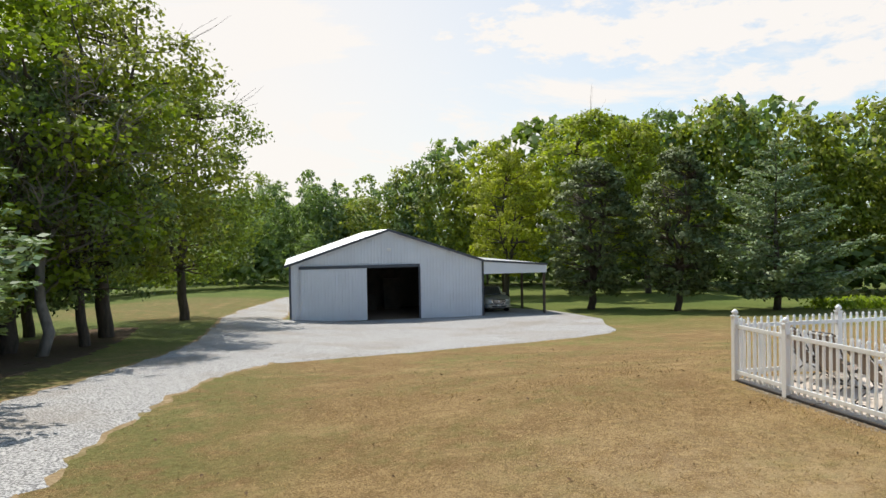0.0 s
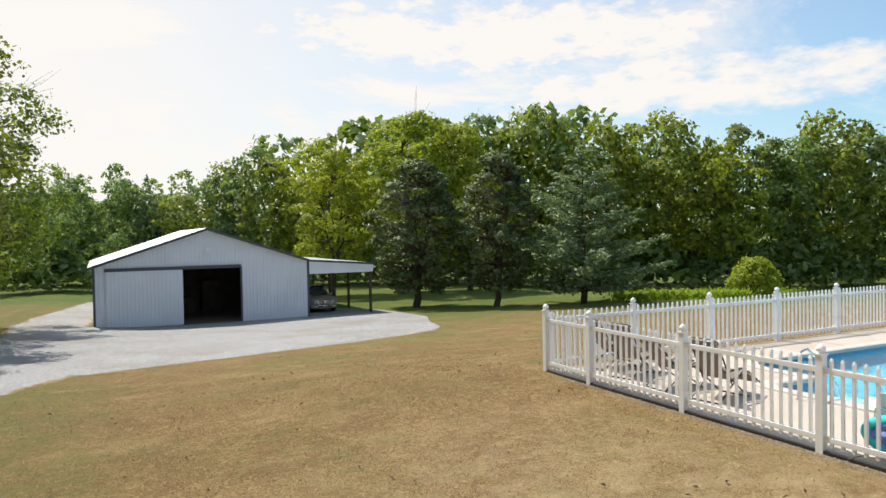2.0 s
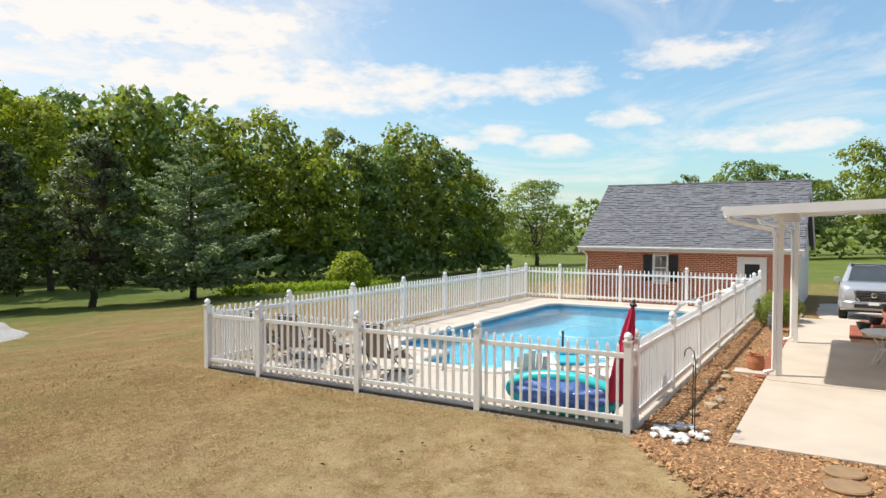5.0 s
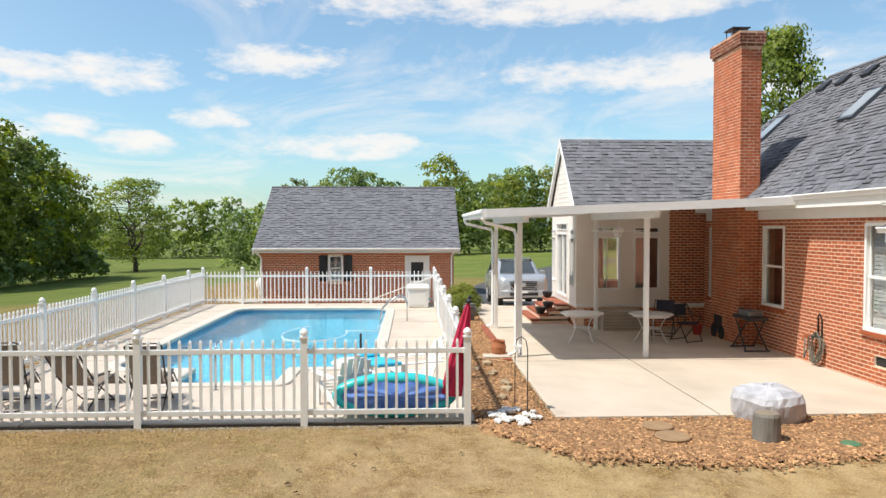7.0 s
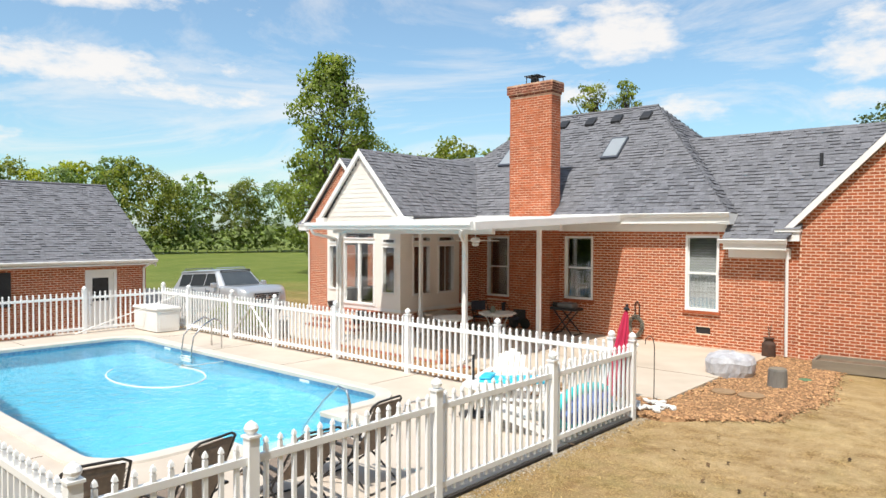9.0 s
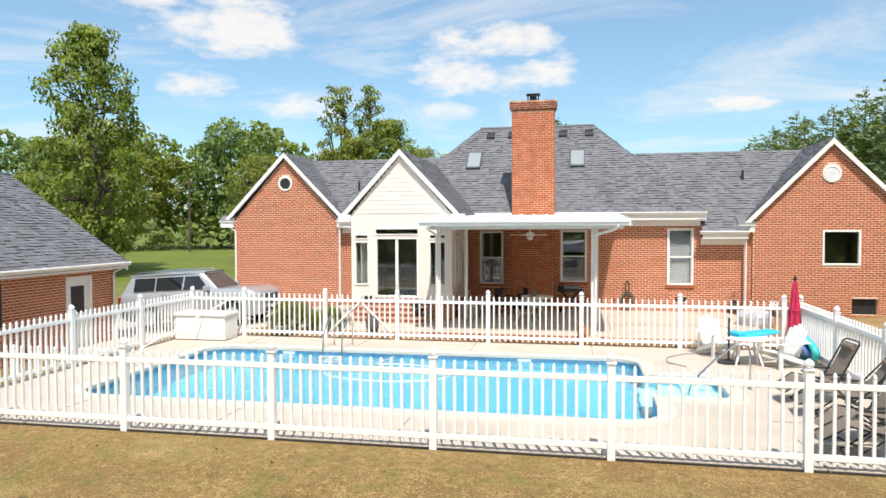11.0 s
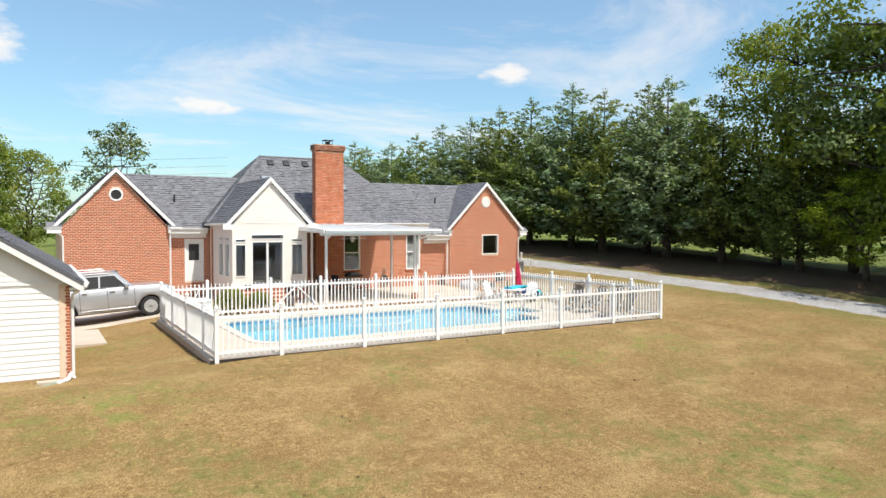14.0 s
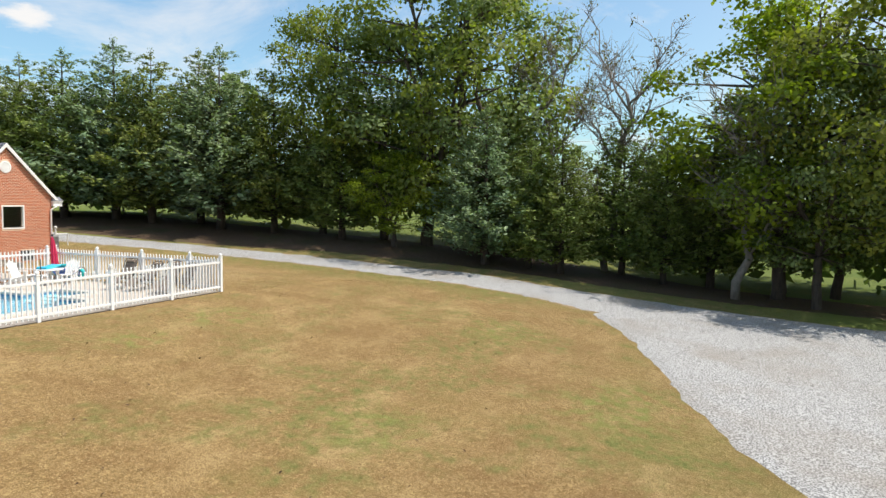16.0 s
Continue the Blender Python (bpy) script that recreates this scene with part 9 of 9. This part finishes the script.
for x, s in ((13.6, 1.05), (12.5, 0.85)):
    wood_, crown_, h_ = TREES["shrub"]
    k = s / h_
    t_ = thing("boxwood", Matrix.LocRotScale((x, -0.86, -0.02), Euler((0, 0, x)), (k * 0.95, k * 0.85, k)), "clipped round green boxwood beside the gate", "shrub", "clipped shrubs")
    for nm, me in (("branches", wood_), ("foliage", crown_)):
        o = new(nm, me)
        o.parent = t_
tb = thing("brick_border", pose(0, 0, 0), "single row of red brick pavers edging the patio", "border", kind="structure")
x = 4.6
while x < 9.7:
    part("brick", Mesh().box(x, x + 0.195, -1.352, -1.16, -0.03, 0.035), PAVER, tb)
    x += 0.203
cv = part("downspout_block", Mesh().box(-0.2, 0.2, -0.12, 0.5, 0.0, 0.06), CONCRETE, at=pose(5.0, -1.25, 0.0), bevel=0.01)
tagged(cv, "small concrete splash block under a downspout", "splash block")

# ---- beside the wing and the garage ----
ac = thing("air_conditioner", pose(-7.0, -9.8, ground_z(-7.0, -9.8)), "grey outdoor air conditioner by the house corner", "air conditioner")
part("cabinet", Mesh().box(-0.42, 0.42, -0.42, 0.42, 0.05, 0.92), mat("ac_grey", (0.36, 0.37, 0.37), (0.30, 0.31, 0.31), 3, 0.5), ac, bevel=0.03)
for k in range(9):
    part("louvre", Mesh().box(-0.40, 0.40, 0.42, 0.432, 0.16 + k * 0.075, 0.19 + k * 0.075), BLACK, ac)
part("fan_grille", Mesh().lathe([(0.36, 0), (0.36, 0.02), (0.30, 0.03)], 24, (0, 0, 0.92)), BLACK, ac)
part("pad", Mesh().box(-0.5, 0.5, -0.5, 0.5, -0.1, 0.05), CONCRETE, ac)
wp = thing("vent_pipe_stand", pose(-7.9, -10.3, ground_z(-7.9, -10.3)), "white plastic pipe standing in the grass", "pipe")
part("riser", Mesh().tube([(0, 0, 0), (0, 0, 1.15)], 0.06, 10), PLASTIC, wp)
part("cap", Mesh().lathe([(0.085, 0), (0.085, 0.10), (0.05, 0.13)], 12, (0, 0, 1.12)), PLASTIC, wp)
part("arm", Mesh().tube([(0, 0, 0.78), (-0.75, 0.05, 0.78), (-0.75, 0.05, 0.0)], 0.03, 8), PLASTIC, wp)
dp = thing("drain_pipe", pose(19.6, 8.0, ground_z(19.6, 8.0)), "white and green drain pipes lying at the garage corner", "drain pipe")
part("white_run", Mesh().tube([(0.0, -0.5, 0.08), (0.1, 0.1, 0.06), (0.35, 0.45, 0.05)], 0.055, 8), PLASTIC, dp)
part("green_run", Mesh().tube([(0.3, 0.3, 0.05), (0.65, 0.75, 0.05), (0.9, 1.0, 0.05)], 0.05, 8), mat("green_pipe", (0.30, 0.36, 0.27), (0.24, 0.30, 0.22), 5, 0.6), dp)
part("block", Mesh().box(0.25, 0.75, 0.05, 0.3, 0.0, 0.08), CONCRETE, dp)
up2 = thing("utility_pole", pose(62, -75, ground_z(62, -75)), "far wooden utility pole with three wires", "utility pole")
part("shaft", Mesh().tube([(0, 0, 0), (0, 0, 11)], 0.16, 8), BARK, up2)
part("crossarm", Mesh().box(-1.1, 1.1, -0.06, 0.06, 10.0, 10.2), BARK, up2)
for k, dz in enumerate((10.3, 9.4, 8.6)):
    part("wire", Mesh().tube([(-60, 25, dz + 1.0), (-30, 12, dz - 0.4), (0, 0, dz), (40, -20, dz - 0.4), (80, -40, dz)], 0.010, 4), BLACK, up2)

# pale grit along the foot of the fence
GRIT = mat("pale_grit", (0.46, 0.41, 0.33), (0.30, 0.26, 0.20), 22, 0.95, island=0.4, coords="World")
gm_ = Mesh()
rg_ = random.Random(14)
for k in range(2400):
    x, y = -0.06 - abs(rg_.gauss(0, 0.10)), rg_.uniform(-0.25, 9.0)
    s_ = rg_.uniform(0.006, 0.020)
    m4 = Matrix.LocRotScale((x, y, -0.055 + (ground_z(-1.0, y) + 0.055) * min(1.0, -x) + 0.004), Euler((rg_.uniform(-1, 1), rg_.uniform(-1, 1), rg_.uniform(0, 6.3))), (s_, s_ * 0.8, s_ * 0.7))
    gm_.add([m4 @ Vector(q) for q in ((-1, -0.7, -0.3), (1, -0.9, -0.3), (0.1, 1, -0.3), (0, 0.1, 0.8))], [(0, 2, 1), (0, 1, 3), (1, 2, 3), (2, 0, 3)])
tagged(part("fence_grit", gm_, GRIT, fix=False), "pale crushed grit along the fence", "grit", kind="stuff")

# white tank behind the garage
pk = thing("propane_tank", pose(23.6, 7.98, ground_z(23.6, 7.98)), "white propane tank on short legs in the grass", "propane tank")
part("tank_shell", Mesh().tube([(-0.62, 0, 0.52), (-0.57, 0, 0.52), (-0.45, 0, 0.52), (0.45, 0, 0.52), (0.57, 0, 0.52), (0.62, 0, 0.52)], [0.08, 0.24, 0.36, 0.36, 0.24, 0.08], 24), WHITE, pk, "white rounded steel shell", smooth=True)
part("dome", Mesh().lathe([(0.14, 0), (0.14, 0.10), (0.09, 0.15)], 16, (0, 0, 0.86)), WHITE, pk, "valve dome")
for x in (-0.35, 0.35):
    part("tank_leg", Mesh().box(x - 0.04, x + 0.04, -0.24, 0.24, -0.05, 0.22), WHITE, pk)

# ---- loose turf: straw blades and fallen leaves ----
STRAW = mat("straw_blade", (0.52, 0.37, 0.17), (0.34, 0.25, 0.10), 0.6, 0.9, island=0.45, coords="World", spec=0.1)
tm = Mesh()
rt = random.Random(6)
for k in range(52000):
    if k % 2:
        x, y = rt.uniform(-13, -0.3), rt.triangular(-2, 21, 5)
    else:
        x, y = rt.uniform(-2, 26), rt.triangular(9.1, 24, 13)
    if x < -10.5 and y > 14 or (y > 21.5 and x < 2):
        continue
    z = ground_z(x, y)
    h, w = rt.uniform(0.012, 0.04), rt.uniform(0.004, 0.009)
    a = rt.uniform(0, 6.28)
    lx, ly = rt.gauss(0, 0.03), rt.gauss(0, 0.03)
    i = len(tm.v)
    tm.v.extend(((x - w * math.cos(a), y - w * math.sin(a), z - 0.01), (x + w * math.cos(a), y + w * math.sin(a), z - 0.01), (x + lx, y + ly, z + h)))
    tm.f.append((i, i + 1, i + 2))
tagged(part("dry_grass", tm, STRAW, fix=False), "short dry grass blades on the lawn", "grass", kind="stuff")
LITTER = mat("leaf_litter", (0.085, 0.05, 0.025), (0.16, 0.09, 0.04), 4, 0.9, island=0.5, coords="World")
lm = Mesh()
for k in range(900):
    if k % 3 == 0:
        x, y = rt.uniform(-13, 2), rt.uniform(-1, 22)
    elif k % 3 == 1:
        x, y = rt.gauss(-17, 2.5), rt.uniform(10, 40)
    else:
        x, y = rt.uniform(-1, 24), rt.uniform(9.2, 22)
    if -0.3 < x < 16.7 and y < 9.1:
        continue
    s = rt.uniform(0.02, 0.05)
    q = Matrix.LocRotScale((x, y, ground_z(x, y) + 0.03), Euler((rt.uniform(-0.6, 0.6), rt.uniform(-0.6, 0.6), rt.uniform(0, 6.3))), (s, s * 0.7, s))
    lm.add([q @ Vector(v) for v in ((-1, 0, 0), (0, -0.8, 0.25), (1, 0, 0), (0, 0.8, 0.25))], [(0, 1, 2, 3)])
tagged(part("fallen_leaves", lm, LITTER, fix=False), "scattered dry brown fallen leaves", "leaves", kind="stuff")
